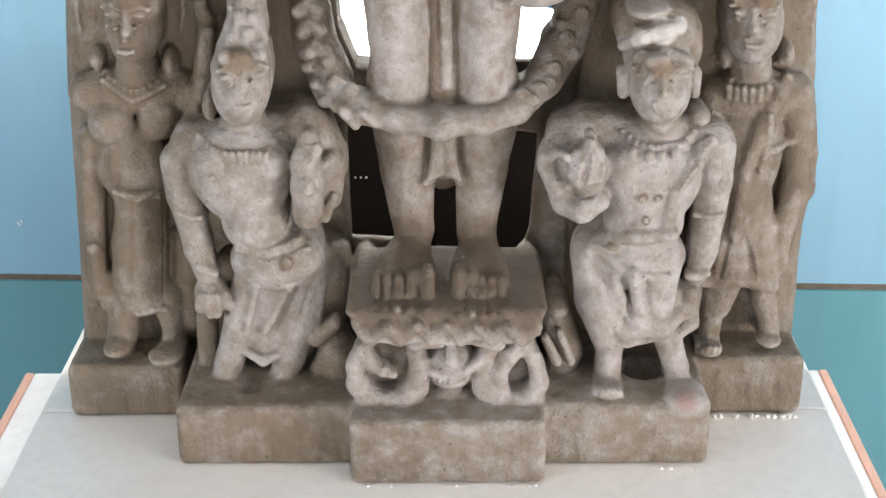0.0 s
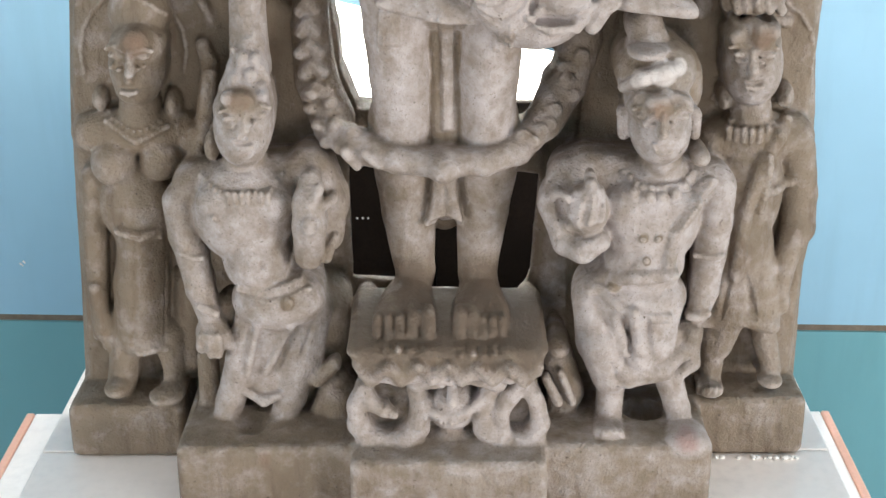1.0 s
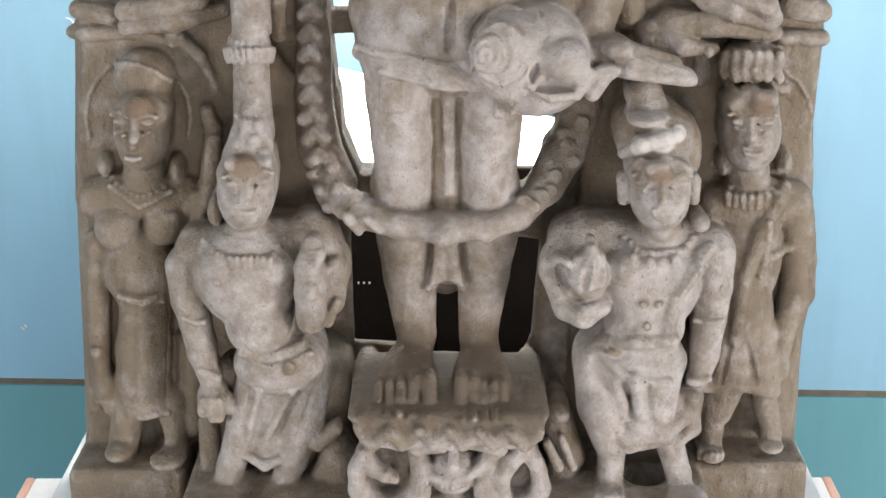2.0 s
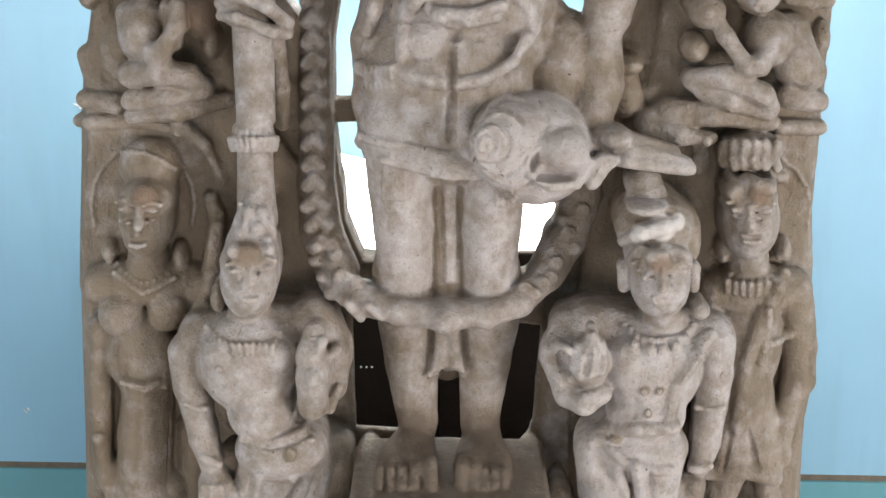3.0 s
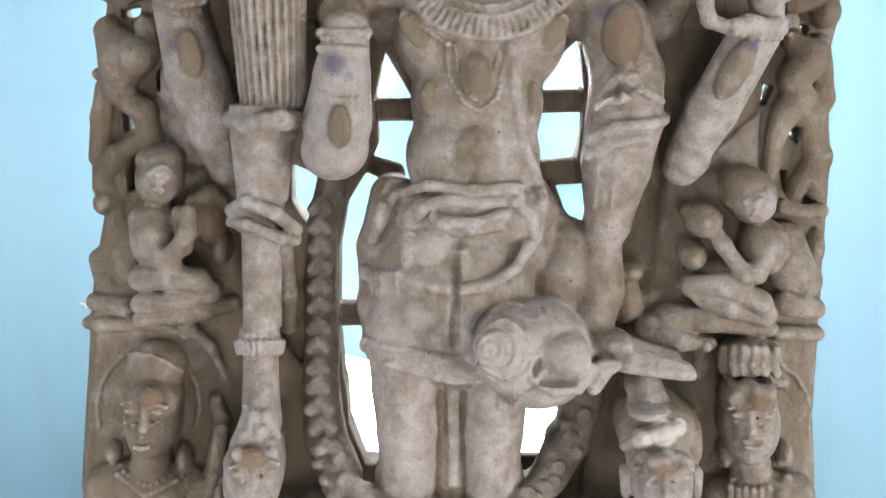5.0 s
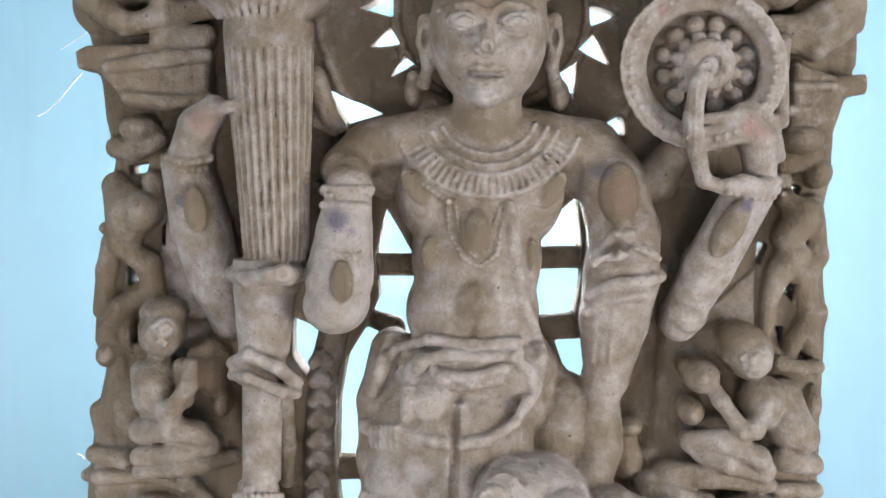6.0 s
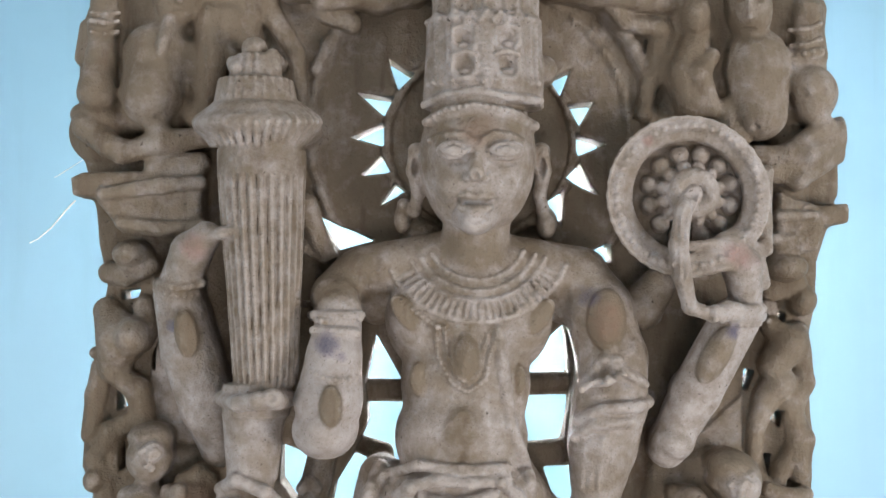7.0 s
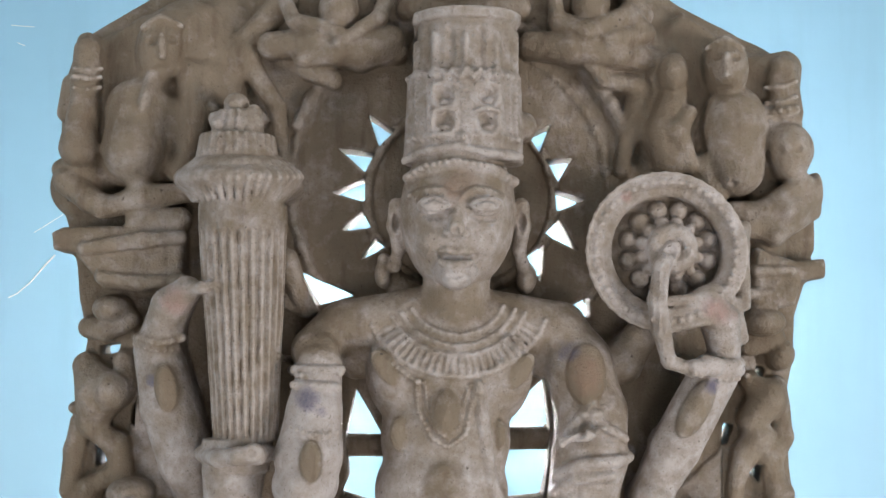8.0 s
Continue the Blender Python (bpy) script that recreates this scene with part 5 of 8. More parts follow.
tube(((-335.7, 1003.9, 36, 11), (-291.9, 1015.8, 44, 13.4), (-245.2, 1023.7, 34, 11)), 3, 0.15)
tube(((-384.5, 1049.1, 20, 11.2), (-358.3, 1048.5, 26, 12.4)), 3, 0.15)
tube(((-298.6, 991.9, 36, 11), (-250, 995.5, 36, 11)), 5, 0.15)
tube(((-362, 1192.1, 24, 11.3), (-362.6, 1155.9, 28, 12.5), (-359.4, 1116.6, 34, 11.1)), 5, 0.15)
tube(((-358.9, 1116.2, 36, 11.1), (-362.4, 1077.8, 40, 14.7), (-354.9, 1067.9, 44, 12.2)), 5, 0.2)
tube(((-376.5, 1144.5, 20, 12.5), (-385.4, 1113.2, 16, 8.8)), 5, 0.12)
tube(((-254.7, 1205.5, 14, 37.9), (-228.3, 1179.3, 16, 22.7)), 4, 0.12)
tube(((-261.2, 1112.1, 30, 16.1), (-241, 1061.8, 30, 16.1), (-252.9, 1049.1, 30, 16)), 3, 0.12)
tube(((-226.4, 1158.3, 24, 18.8), (-237.3, 1119.4, 26, 18.7)), 3.2, 0.12)
lump(-190.6, 1179.8, 16, 18.9, 18.9, 18, 0, 3, 0.1)
tube(((-338.5, 1132.2, 20, 16.3), (-334.1, 1100.3, 20, 15)), 5, None)
tube(((353.6, 1124.2, 36, 22.4), (352.6, 1098.5, 38, 33.5), (354.8, 1054.4, 38, 28.4)), 3.2, 0.22)
tube(((385, 1112.2, 34, 13.7), (402, 1086.4, 38, 16.1), (412.2, 1060.5, 44, 18.5)), 5, 0.2)
tube(((418.4, 1173.1, 20, 15.2), (410.6, 1126.3, 28, 15), (412.6, 1093.5, 34, 14.9)), 5, 0.15)
tube(((387.2, 1173.1, 18, 12.6), (416.4, 1180.4, 16, 12.7)), 3, 0.12)
tube(((370, 1005.1, 34, 13.5), (405.2, 1010.8, 42, 14.7), (440.9, 1028.6, 26, 12.4)), 5, 0.25)
tube(((369.7, 992.6, 34, 11.1), (393.2, 983.2, 38, 12.3), (441, 1013.1, 24, 11.2)), 5, 0.25)
tube(((322.4, 1055.2, 30, 18.6), (328.1, 1030.1, 30, 18.6)), 3.2, 0.15)
lump(284.6, 1160.5, 42, 16.1, 22.4, 24, 0, 3, 0.15)
tube(((288.8, 1143, 34, 13.7), (279.2, 1098.7, 32, 21.1), (285.3, 1067.4, 30, 21.1)), 3, 0.15)
tube(((302.1, 1115.9, 44, 8.7), (288.3, 1095.8, 50, 11.1), (301.9, 1059.9, 40, 9.9)), 5, 0.2)
tube(((311.8, 1122, 10, 12.6), (320.1, 1057.9, 10, 12.6)), 5, None)
plate([(456.6, 958.5), (454.7, 937.3), (421.1, 932), (414.2, 907.2), (364.5, 894.4), (372.4, 968.9), (415.5, 953.7)], -10, 44, 8, 6, 0.2)
tube(((371.8, 942.4, 46, 6.1), (408.4, 942.7, 46, 4.9)), 4, 0.25)
tube(((365.6, 918, 44, 6.1), (403.2, 918.6, 40, 4.9)), 4, 0.2)
lump(380.4, 888.2, 30, 24.4, 15.9, 26, 0, 3, 0.18)
tube(((391.6, 1028.2, -2, 25.3), (389.1, 945.4, 0, 25)), 3.2, 0.1)

# flying pair above the halo
lump(-82.9, 1227.1, 40, 22.5, 27.5, 32, 0, 3, 0.2)
tube(((-142.8, 1240.3, 36, 8.1), (-131.6, 1214.4, 50, 8), (-96.7, 1204.1, 60, 8), (-78, 1194.9, 62, 8)), 3, 0.25)
tube(((-27.2, 1253.6, 40, 9.4), (-37.5, 1218.2, 52, 8.7), (-56.8, 1203.7, 58, 8), (-80.8, 1184.8, 62, 8)), 3, 0.25)
tube(((-157.9, 1189.9, 30, 15), (-106.8, 1190.5, 44, 17.4), (-57.2, 1179.3, 40, 17.4), (-20.3, 1185.6, 28, 13.8)), 3.2, 0.2)
tube(((-118.8, 1174.5, 44, 13.6), (-81.5, 1179.9, 50, 14.8), (-26.4, 1196.1, 38, 16.2)), 3.2, 0.22)
tube(((-116.7, 1164.7, 30, 13.7), (-88.5, 1152.6, 28, 11.2)), 3.2, 0.2)
tube(((-144.1, 1243.4, 24, 15.1), (-185.1, 1199.8, 14, 13.9)), 3.2, 0.12)
lump(-83.7, 1265.9, 40, 21.3, 25, 32, 0, 3, 0.15)
lump(195.6, 1238, 36, 21.3, 25.1, 30, 0, 3, 0.2)
tube(((160.6, 1217.2, 40, 12.5), (190.2, 1204.5, 54, 11.1), (228.4, 1222.4, 48, 10)), 5, 0.2)
tube(((235.9, 1231, 40, 10), (254.3, 1205.4, 40, 11.2), (215.4, 1196.2, 50, 12.4)), 5, 0.18)
tube(((130.1, 1193.4, 30, 15), (173, 1188.4, 40, 17.4), (229.7, 1183.5, 36, 17.5), (269.1, 1176.9, 24, 13.8)), 3.2, 0.2)
tube(((192.3, 1180.3, 34, 11.3), (212.2, 1156.9, 24, 10), (250.5, 1151.7, 20, 11.3)), 3, 0.15)
tube(((154.5, 1255.9, 40, 8.8), (157.1, 1222.6, 44, 8.7)), 5, 0.15)
tube(((231.3, 1259.6, 30, 10.1), (256.2, 1227.3, 30, 10.1)), 5, 0.15)
lump(195.4, 1275.9, 40, 21.4, 25.1, 32, 0, 3, 0.15)
lump(54, 1259.5, 46, 56.2, 27.5, 40, 0, 3.2, 0.15)
tube(((-8.3, 1233.8, 30, 12.6), (54.1, 1232.6, 50, 12.4), (117.5, 1235.3, 30, 12.6)), 3, 0.15)
tube(((-184.6, 1174.2, 12, 12.6), (-152.1, 1123.3, 10, 10.1), (-145, 1066.6, 4, 7.5)), 3.2, 0.15)
tube(((251.9, 1140.7, 10, 12.7), (238.9, 1089.3, 8, 10.1), (232.6, 1057.5, 6, 8.8)), 3.2, 0.15)
tube(((-135.6, 950.1, 40, 13.4), (-113.9, 898.8, 32, 9.7)), 3, 0.25)
plate([(-139.3, 962.7), (-98.3, 894.6), (-113.3, 888.4), (-137.7, 898.5)], -10, 36, 4, 4, 0.25)

# long skirt and legs of the standing figure at one edge
tube(((-315.3, 249.2, 34, 26.7), (-321.6, 185.2, 36, 29.6), (-324.9, 132.0, 36, 31.2)), 6, 0.18)
tube(((-342.5, 126.3, 38, 18.7), (-348.9, 80.6, 42, 15.7), (-350.5, 54.7, 48, 12.6)), 4, 0.18)
tube(((-297.1, 124.1, 34, 17.5), (-294.9, 78.2, 38, 12.6), (-295.2, 56.1, 46, 11.4)), 4, 0.15)
lump(-317.5, 81.4, 44, 13.2, 26.4, 22, 0, 4, None)
tube(((-363.4, 306.2, 34, 14.4), (-368.9, 243.1, 34, 13.4), (-371.0, 185.5, 36, 12.3)), 4, 0.15)
tube(((-369.4, 175.0, 42, 10.5), (-370.7, 127.4, 40, 8.1)), 4, 0.12)

# hips, legs and wrapped cloth of the attendant with a bud
tube(((-183.6, 184.8, 94, 25.0), (-202.4, 130.6, 102, 19.8), (-220.3, 81.0, 108, 15.1), (-229.6, 49.7, 112, 11.6)), 4, 0.5)
tube(((-137.0, 175.3, 88, 26.3), (-144.1, 128.3, 98, 22.9), (-156.3, 85.2, 104, 17.0), (-164.6, 63.1, 110, 12.7)), 4, 0.45)
tube(((-163.1, 183.7, 92, 26.2), (-181.6, 102.1, 98, 19.4)), 5, 0.45)
tube(((-199.8, 98.2, 118, 4.8), (-182.1, 89.5, 124, 5.4), (-166.2, 93.8, 120, 4.8)), 3, 0.6)
lump(-196.0, 72.1, 126, 18.6, 13.2, 26, 0, 5, None)

# smooth flanks beside the pierced slots
tube(((-50.7, 664.9, 44, 22.4), (-64.8, 612.0, 46, 19.5), (-65.8, 553.1, 48, 18.9), (-59.8, 506.0, 50, 17.7)), 9, 0.35)
tube(((91.4, 683.1, 44, 14.2), (118.8, 637.8, 36, 13.1), (134.7, 605.7, 32, 10.7)), 8, 0.3)

# feet and toes
tube(((-28.5, 187.3, 66, 15.7), (-43.9, 184.1, 108, 15.9), (-47.4, 184.7, 136, 13.9)), 6, 0.2)
tube(((-24.9, 187.2, 66, 15.7), (-17.9, 184.0, 108, 15.9), (-17.2, 186.8, 138, 15.0)), 6, 0.2)
tube(((42.8, 186.9, 66, 15.7), (35.1, 183.7, 108, 15.9), (35.9, 185.3, 138, 15.0)), 6, 0.2)
tube(((44.0, 186.9, 66, 15.7), (58.7, 182.3, 108, 15.9), (61.4, 181.1, 136, 13.9)), 6, 0.2)
tube(((-58.3, 192.6, 146, 5.2), (-58.0, 183.5, 158, 5.4)), 1.5, 0.3)
tube(((-48.0, 192.6, 146, 5.2), (-47.8, 181.0, 158, 5.4)), 1.5, 0.3)
tube(((-35.9, 192.5, 146, 5.2), (-35.8, 179.1, 158, 5.4)), 1.5, 0.3)
tube(((-23.3, 192.5, 146, 5.2), (-23.2, 177.8, 158, 5.4)), 1.5, 0.3)
tube(((-6.0, 196.7, 146, 6.9), (-6.0, 180.5, 160, 7.4)), 1.5, 0.3)
tube(((25.5, 196.5, 146, 6.9), (25.4, 177.3, 160, 7.4)), 1.5, 0.3)
tube(((38.1, 190.9, 146, 5.2), (38.0, 175.6, 158, 5.4)), 1.5, 0.3)
tube(((49.0, 190.8, 146, 5.2), (48.8, 174.9, 158, 5.4)), 1.5, 0.3)
tube(((59.4, 190.8, 146, 5.2), (59.1, 175.5, 158, 5.4)), 1.5, 0.3)
tube(((68.6, 190.7, 146, 5.2), (68.3, 177.3, 158, 5.4)), 1.5, 0.3)

# conch in whorls, with its open lip
lump(97.5, 512.9, 104, 58.6, 54.1, 48, -8, 3, 0.8)
lump(76.0, 521.0, 124, 40.0, 42.7, 36, -8, 2, 0.8)
lump(62.7, 528.5, 142, 27.4, 30.1, 26, -8, 2, 0.8)
lump(53.1, 534.7, 157, 16.8, 18.9, 18, -8, 2, 0.8)
lump(47.5, 538.9, 168, 7.5, 8.6, 11, -8, 2, 0.85)
tube(((90.2, 515.9, 152, 4.9), (93.5, 500.9, 154, 4.9), (111.7, 489.3, 152, 6.0), (136.8, 489.9, 146, 6.0), (149.1, 506.2, 140, 6.6)), 3, 0.85)
lump(126.0, 520.8, 138, 24.2, 22.0, 26, 0, 4, 0.85)
lump(113.3, 497.0, 152, 21.8, 4.4, 16, -3, 2, None)
lump(96.6, 512.4, 156, 4.9, 9.8, 12, -20, 2, None)

# mask face between two scrolls
lump(17.0, 102.6, 150, 26.9, 26.9, 32, 0, 5, 0.6)
tube(((17.1, 132.5, 176, 5.1), (17.6, 122.1, 186, 6.3)), 4, 0.65)
lump(7.5, 134.7, 186, 5.1, 6.2, 12, 0, 2, None)
lump(31.9, 137.7, 186, 5.7, 5.1, 12, 0, 2, None)
tube(((-18.9, 136.2, 172, 9.2), (-1.6, 140.5, 178, 6.3), (6.9, 139.0, 180, 4.6)), 4, 0.6)
tube(((32.0, 142.6, 180, 4.6), (46.8, 142.8, 178, 6.8), (64.1, 135.8, 172, 9.2)), 4, 0.6)
tube(((-15.3, 108.3, 172, 5.2), (0.9, 104.5, 178, 4.6), (18.1, 103.0, 180, 4.6), (33.1, 106.3, 178, 4.6), (44.7, 114.4, 172, 5.8)), 3, 0.65)
tube(((-20.7, 53.7, 150, 14.2), (16.7, 64.3, 156, 15.3), (52.2, 53.4, 150, 14.2)), 5, 0.35)
tube(((-19.3, 127.1, 162, 10.4), (-14.3, 108.2, 166, 11.0), (-18.1, 83.6, 168, 11.6), (-32.2, 69.9, 170, 11.7), (-52.1, 66.1, 170, 11.7), (-69.5, 72.7, 170, 11.1), (-79.5, 88.3, 170, 10.5), (-80.2, 107.7, 168, 9.8), (-73.0, 124.6, 164, 9.2)), 4, 0.55)
tube(((-72.7, 126.8, 168, 8.6), (-65.4, 111.7, 172, 6.9), (-52.2, 105.8, 174, 6.3), (-41.4, 100.6, 174, 4.0)), 3, 0.5)
tube(((57.5, 128.0, 162, 10.4), (48.8, 107.9, 166, 11.0), (51.2, 83.3, 168, 11.6), (65.7, 69.5, 170, 11.7), (85.0, 65.5, 170, 11.7), (101.2, 71.9, 170, 10.5), (108.1, 87.6, 168, 9.3), (105.1, 104.6, 164, 8.7)), 4, 0.55)
tube(((90.3, 131.4, 164, 9.8), (75.9, 117.2, 168, 8.7), (66.6, 101.5, 172, 8.1), (70.2, 82.3, 172, 7.0)), 4, 0.55)
tube(((90.2, 132.5, 166, 8.6), (100.2, 117.2, 166, 7.5), (105.0, 104.5, 166, 7.5)), 4, 0.5)
tube(((-72.7, 148.3, 178, 5.1), (-38.4, 145.7, 184, 5.1), (-4.2, 150.7, 188, 4.5), (15.5, 147.3, 190, 4.5), (46.6, 152.9, 188, 4.5), (75.0, 146.4, 184, 5.1), (103.6, 151.2, 178, 5.1)), 4, 0.65)

# lotus bud and tall cap over the attendant
tube(((-184.3, 497.3, 80, 16.9), (-181.2, 474.4, 86, 11.3), (-180.4, 455.6, 90, 8.5)), 4, 0.45)
tube(((-180.2, 456.1, 92, 11.3), (-183.5, 435.5, 100, 19.1), (-186.0, 418.3, 104, 24.8)), 6, 0.4)

# rider with a round belly, at one upper corner
plate([(-384.3, 1092.7), (-364.7, 1182.4), (-303.9, 1225.2), (-222.6, 1236.0), (-189.7, 1184.5), (-194.5, 1133.0), (-249.7, 1106.9), (-259.7, 1037.3), (-376.5, 1029.8)], -10, 24, 10, 14, 0.1)
lump(-277.0, 1182.6, 42, 27.3, 40.9, 30, -10, 12, 0.12)
lump(-300.5, 1112.3, 44, 33.8, 33.8, 28, 0, 16, 0.2)
lump(-302.1, 1070.0, 46, 33.0, 37.9, 36, 0, 16, 0.22)
tube(((-359.1, 1180.2, 34, 14.9), (-359.5, 1141.2, 38, 14.8), (-358.4, 1108.8, 42, 14.8)), 5, 0.15)
tube(((-359.5, 1105.7, 42, 16.0), (-363.0, 1069.3, 46, 19.6)), 8, 0.18)
tube(((-246.5, 1156.0, 34, 16.2), (-238.5, 1111.2, 36, 17.3), (-243.6, 1067.4, 34, 16.0)), 6, 0.12)

# rider with a long face, at the other upper corner
plate([(250.7, 1196.6), (302.0, 1236.4), (377.0, 1185.1), (421.2, 1179.1), (429.1, 1057.4), (323.6, 1037.3), (243.3, 1099.9)], -10, 22, 10, 14, 0.1)
lump(342.8, 1167.1, 50, 22.9, 33.4, 34, 8, 4, 0.2)
tube(((353.0, 1114.3, 38, 32.3), (352.5, 1054.1, 40, 27.1)), 6, 0.22)
tube(((408.8, 1167.2, 32, 16.3), (410.9, 1118.5, 36, 17.4)), 5, 0.15)
lump(412.7, 1078.0, 44, 23.4, 28.3, 26, 20, 4, 0.2)
tube(((444.3, 1036.8, 26, 16.2), (412.9, 1011.5, 36, 17.2), (368.8, 992.2, 38, 13.5)), 5, 0.2)
tube(((425.0, 1039.3, 40, 12.3), (380.0, 1007.2, 44, 11.0), (349.8, 1009.0, 42, 9.8)), 4, 0.22)

# rays cut through round the halo
plate([(-50.5, 1118.7), (-19.3, 1099.3), (-37.6, 1080.3)], -90, 30, 1, 2, None)
plate([(-83.9, 1079.4), (-41.5, 1074.4), (-52.7, 1052.3)], -90, 30, 1, 2, None)
plate([(-90, 1029), (-52.7, 1046.5), (-52.3, 1018.5)], -90, 30, 1, 2, None)
plate([(-79.5, 986), (-55.4, 1008.7), (-44.4, 989.4)], -90, 30, 1, 2, None)
plate([(-57.7, 952.4), (-40.5, 978.7), (-26.7, 968.8)], -90, 30, 1, 2, None)
plate([(155, 1109.3), (127.9, 1096.4), (141.8, 1074.5)], -90, 30, 1, 2, None)
plate([(179.5, 1071.2), (147.1, 1067.8), (162.4, 1042.1)], -90, 30, 1, 2, None)
plate([(193.1, 1023.4), (157.7, 1035.5), (159.2, 1009.1)], -90, 30, 1, 2, None)
plate([(185.3, 965.3), (163.3, 1002.1), (146.4, 984.2)], -90, 30, 1, 2, None)
plate([(120, 955), (145.3, 972.2), (143.6, 930.7), (131.5, 942.9)], -90, 30, 1, 2, None)
plate([(-339, 857.1), (-317.1, 860.7), (-319.1, 849.3), (-337.3, 846.2)], -90, 30, 1, 2, None)
plate([(-297, 799.3), (-302.5, 789), (-302.6, 773.9), (-297.2, 769.7)], -90, 30, 1, 2, None)
plate([(-340, 749.6), (-323.1, 734.5), (-339, 725.3)], -90, 30, 1, 2, None)
plate([(-329.5, 695), (-333.2, 685.9), (-332.2, 664.5), (-327.3, 665.8)], -90, 30, 1, 2, None)
plate([(375.1, 842.7), (389.6, 838.5), (384.9, 827.7), (377.1, 830.7)], -90, 30, 1, 2, None)
plate([(342.3, 778.4), (353.8, 776.6), (345.1, 754.3), (339, 756.1)], -90, 30, 1, 2, None)
plate([(367.2, 727.3), (382.1, 735.8), (379.4, 714)], -90, 30, 1, 2, None)
plate([(360.5, 687.4), (370.2, 687.4), (365.7, 661.9)], -90, 30, 1, 2, None)
plate([(-123.7, 940.5), (-64.1, 914.8), (-101.2, 904.5)], -90, 20, 4, 4, None)
plate([(170.7, 900.7), (195.7, 913.5), (196.8, 892.2)], -90, 20, 4, 4, None)

# fine carving laid on the masses
line(((-77.3, 164, 5.1), (-64.3, 145.4, 5.9), (-47.8, 164.6, 5.1)), 4, 0.4)
line(((-46.6, 166.4, 5.1), (-33.2, 148.4, 5.9), (-17.5, 164.3, 5.1)), 4, 0.4)
line(((-16.3, 166.2, 5.1), (-2.5, 151.1, 5.9), (12.8, 164.3, 5.1)), 4, 0.4)
line(((14, 166.1, 5.1), (28, 149.8, 5.9), (43.1, 163.1, 5.1)), 4, 0.4)
line(((44.2, 165.6, 5.1), (58.5, 148.9, 5.9), (73.4, 164, 5.1)), 4, 0.4)
line(((74.5, 165.8, 5.1), (89.4, 145.3, 5.9), (103.9, 162.1, 5.1)), 4, 0.4)
line(((4.9, 480.1, 2.4), (6, 369.3, 2.5)), 2, None)
line(((23.7, 480.1, 2.4), (22.3, 368.8, 2.5)), 2, None)
line(((-75.2, 525.4, 4.4), (-39.9, 521, 4.4), (10.4, 511.7, 4.3), (43.5, 513.8, 4.3)), 2, 0.5)
line(((-51.4, 505.6, 3.6), (-6.4, 495.2, 4.4), (43.8, 491.5, 4.3)), 2, 0.6)
line(((16.3, 613.5, 2.6), (15.5, 531.1, 3.3)), 3, None)
knob(19.6, 625.9, 6.6, 6.1, 6, 0, 3, None)
line(((16.3, 618.8, 3.3), (16, 525.4, 4)), 3, None)
line(((-32.5, 607.3, 5.8), (-29.1, 644.4, 6.5), (-16.2, 662.4, 6.4)), 3, 0.7)
line(((-5.6, 654, 5), (16.3, 639.6, 5.7), (60.2, 644.9, 5)), 3, 0.6)
line(((73.6, 668.2, 5.7), (90.7, 652.5, 5.7), (97.2, 631.1, 6.5), (85.4, 614.6, 5)), 3, 0.65)
line(((-68.1, 593.2, 2.6), (-68.8, 572.1, 2.2)), 2, 0.5)
line(((-62.7, 594.2, 2.5), (-63.2, 573.5, 2.2)), 2, 0.5)
line(((-57.3, 595.2, 2.5), (-57.9, 574.1, 2.2)), 2, 0.5)
line(((-52.2, 595.6, 2.5), (-52.6, 575, 2.2)), 2, 0.5)
line(((-46.9, 596.6, 2.5), (-47.4, 575.8, 2.2)), 2, 0.5)
line(((-41.7, 597.4, 2.5), (-42.2, 576.5, 2.2)), 2, 0.5)
line(((-50.5, 494.9, 2.6), (-52.3, 463.9, 2.2)), 2, 0.5)
line(((-46.5, 495.1, 2.6), (-47.6, 464.6, 2.2)), 2, 0.5)
line(((-42.6, 495.3, 2.6), (-43, 464.8, 2.2)), 2, 0.5)
line(((-38.6, 495.4, 2.6), (-38.5, 465, 2.2)), 2, 0.5)
line(((-34.7, 495.4, 2.6), (-34, 465, 2.2)), 2, 0.5)
line(((60.3, 480.9, 2.5), (59.9, 459.7, 2.2)), 2, 0.5)
line(((65.1, 482.7, 2.5), (65.6, 459.4, 2.2)), 2, 0.5)
line(((69.8, 484.3, 2.5), (71.3, 459.2, 2.2)), 2, 0.5)
line(((74.6, 485.6, 2.5), (75.8, 467.3, 2.2)), 2, 0.5)
line(((-134.5, 648.6, 6.1), (-126.2, 657.2, 6.1), (-118.7, 649.3, 6.1)), 1.5, 0.4)
line(((-134.5, 628.4, 6.1), (-126.5, 636.7, 6.1), (-119.2, 628.5, 6.1)), 1.5, 0.4)
line(((-134.9, 607.6, 6.1), (-126.9, 615.9, 6.1), (-119.6, 607.5, 6.1)), 1.5, 0.4)
line(((-135.3, 586.7, 6.1), (-127.3, 595.1, 6.1), (-120.1, 586.5, 6.1)), 1.5, 0.4)
line(((-135.8, 565.6, 6.1), (-127.7, 574.1, 6.1), (-120.4, 565.6, 6.1)), 1.5, 0.4)
line(((-136.2, 544.5, 6.1), (-128, 553.3, 6.1), (-120.6, 544.9, 6.1)), 1.5, 0.4)
line(((-136.3, 523.8, 6.1), (-128.2, 532.5, 6.1), (-120.7, 524.4, 6.1)), 1.5, 0.4)
line(((-136.7, 502.7, 6.2), (-128.5, 511.6, 6.1), (-121, 503.2, 6.1)), 1.5, 0.4)
line(((-136.9, 481.6, 6.2), (-128.8, 490.5, 6.1), (-121.3, 482.1, 6.2)), 1.5, 0.4)
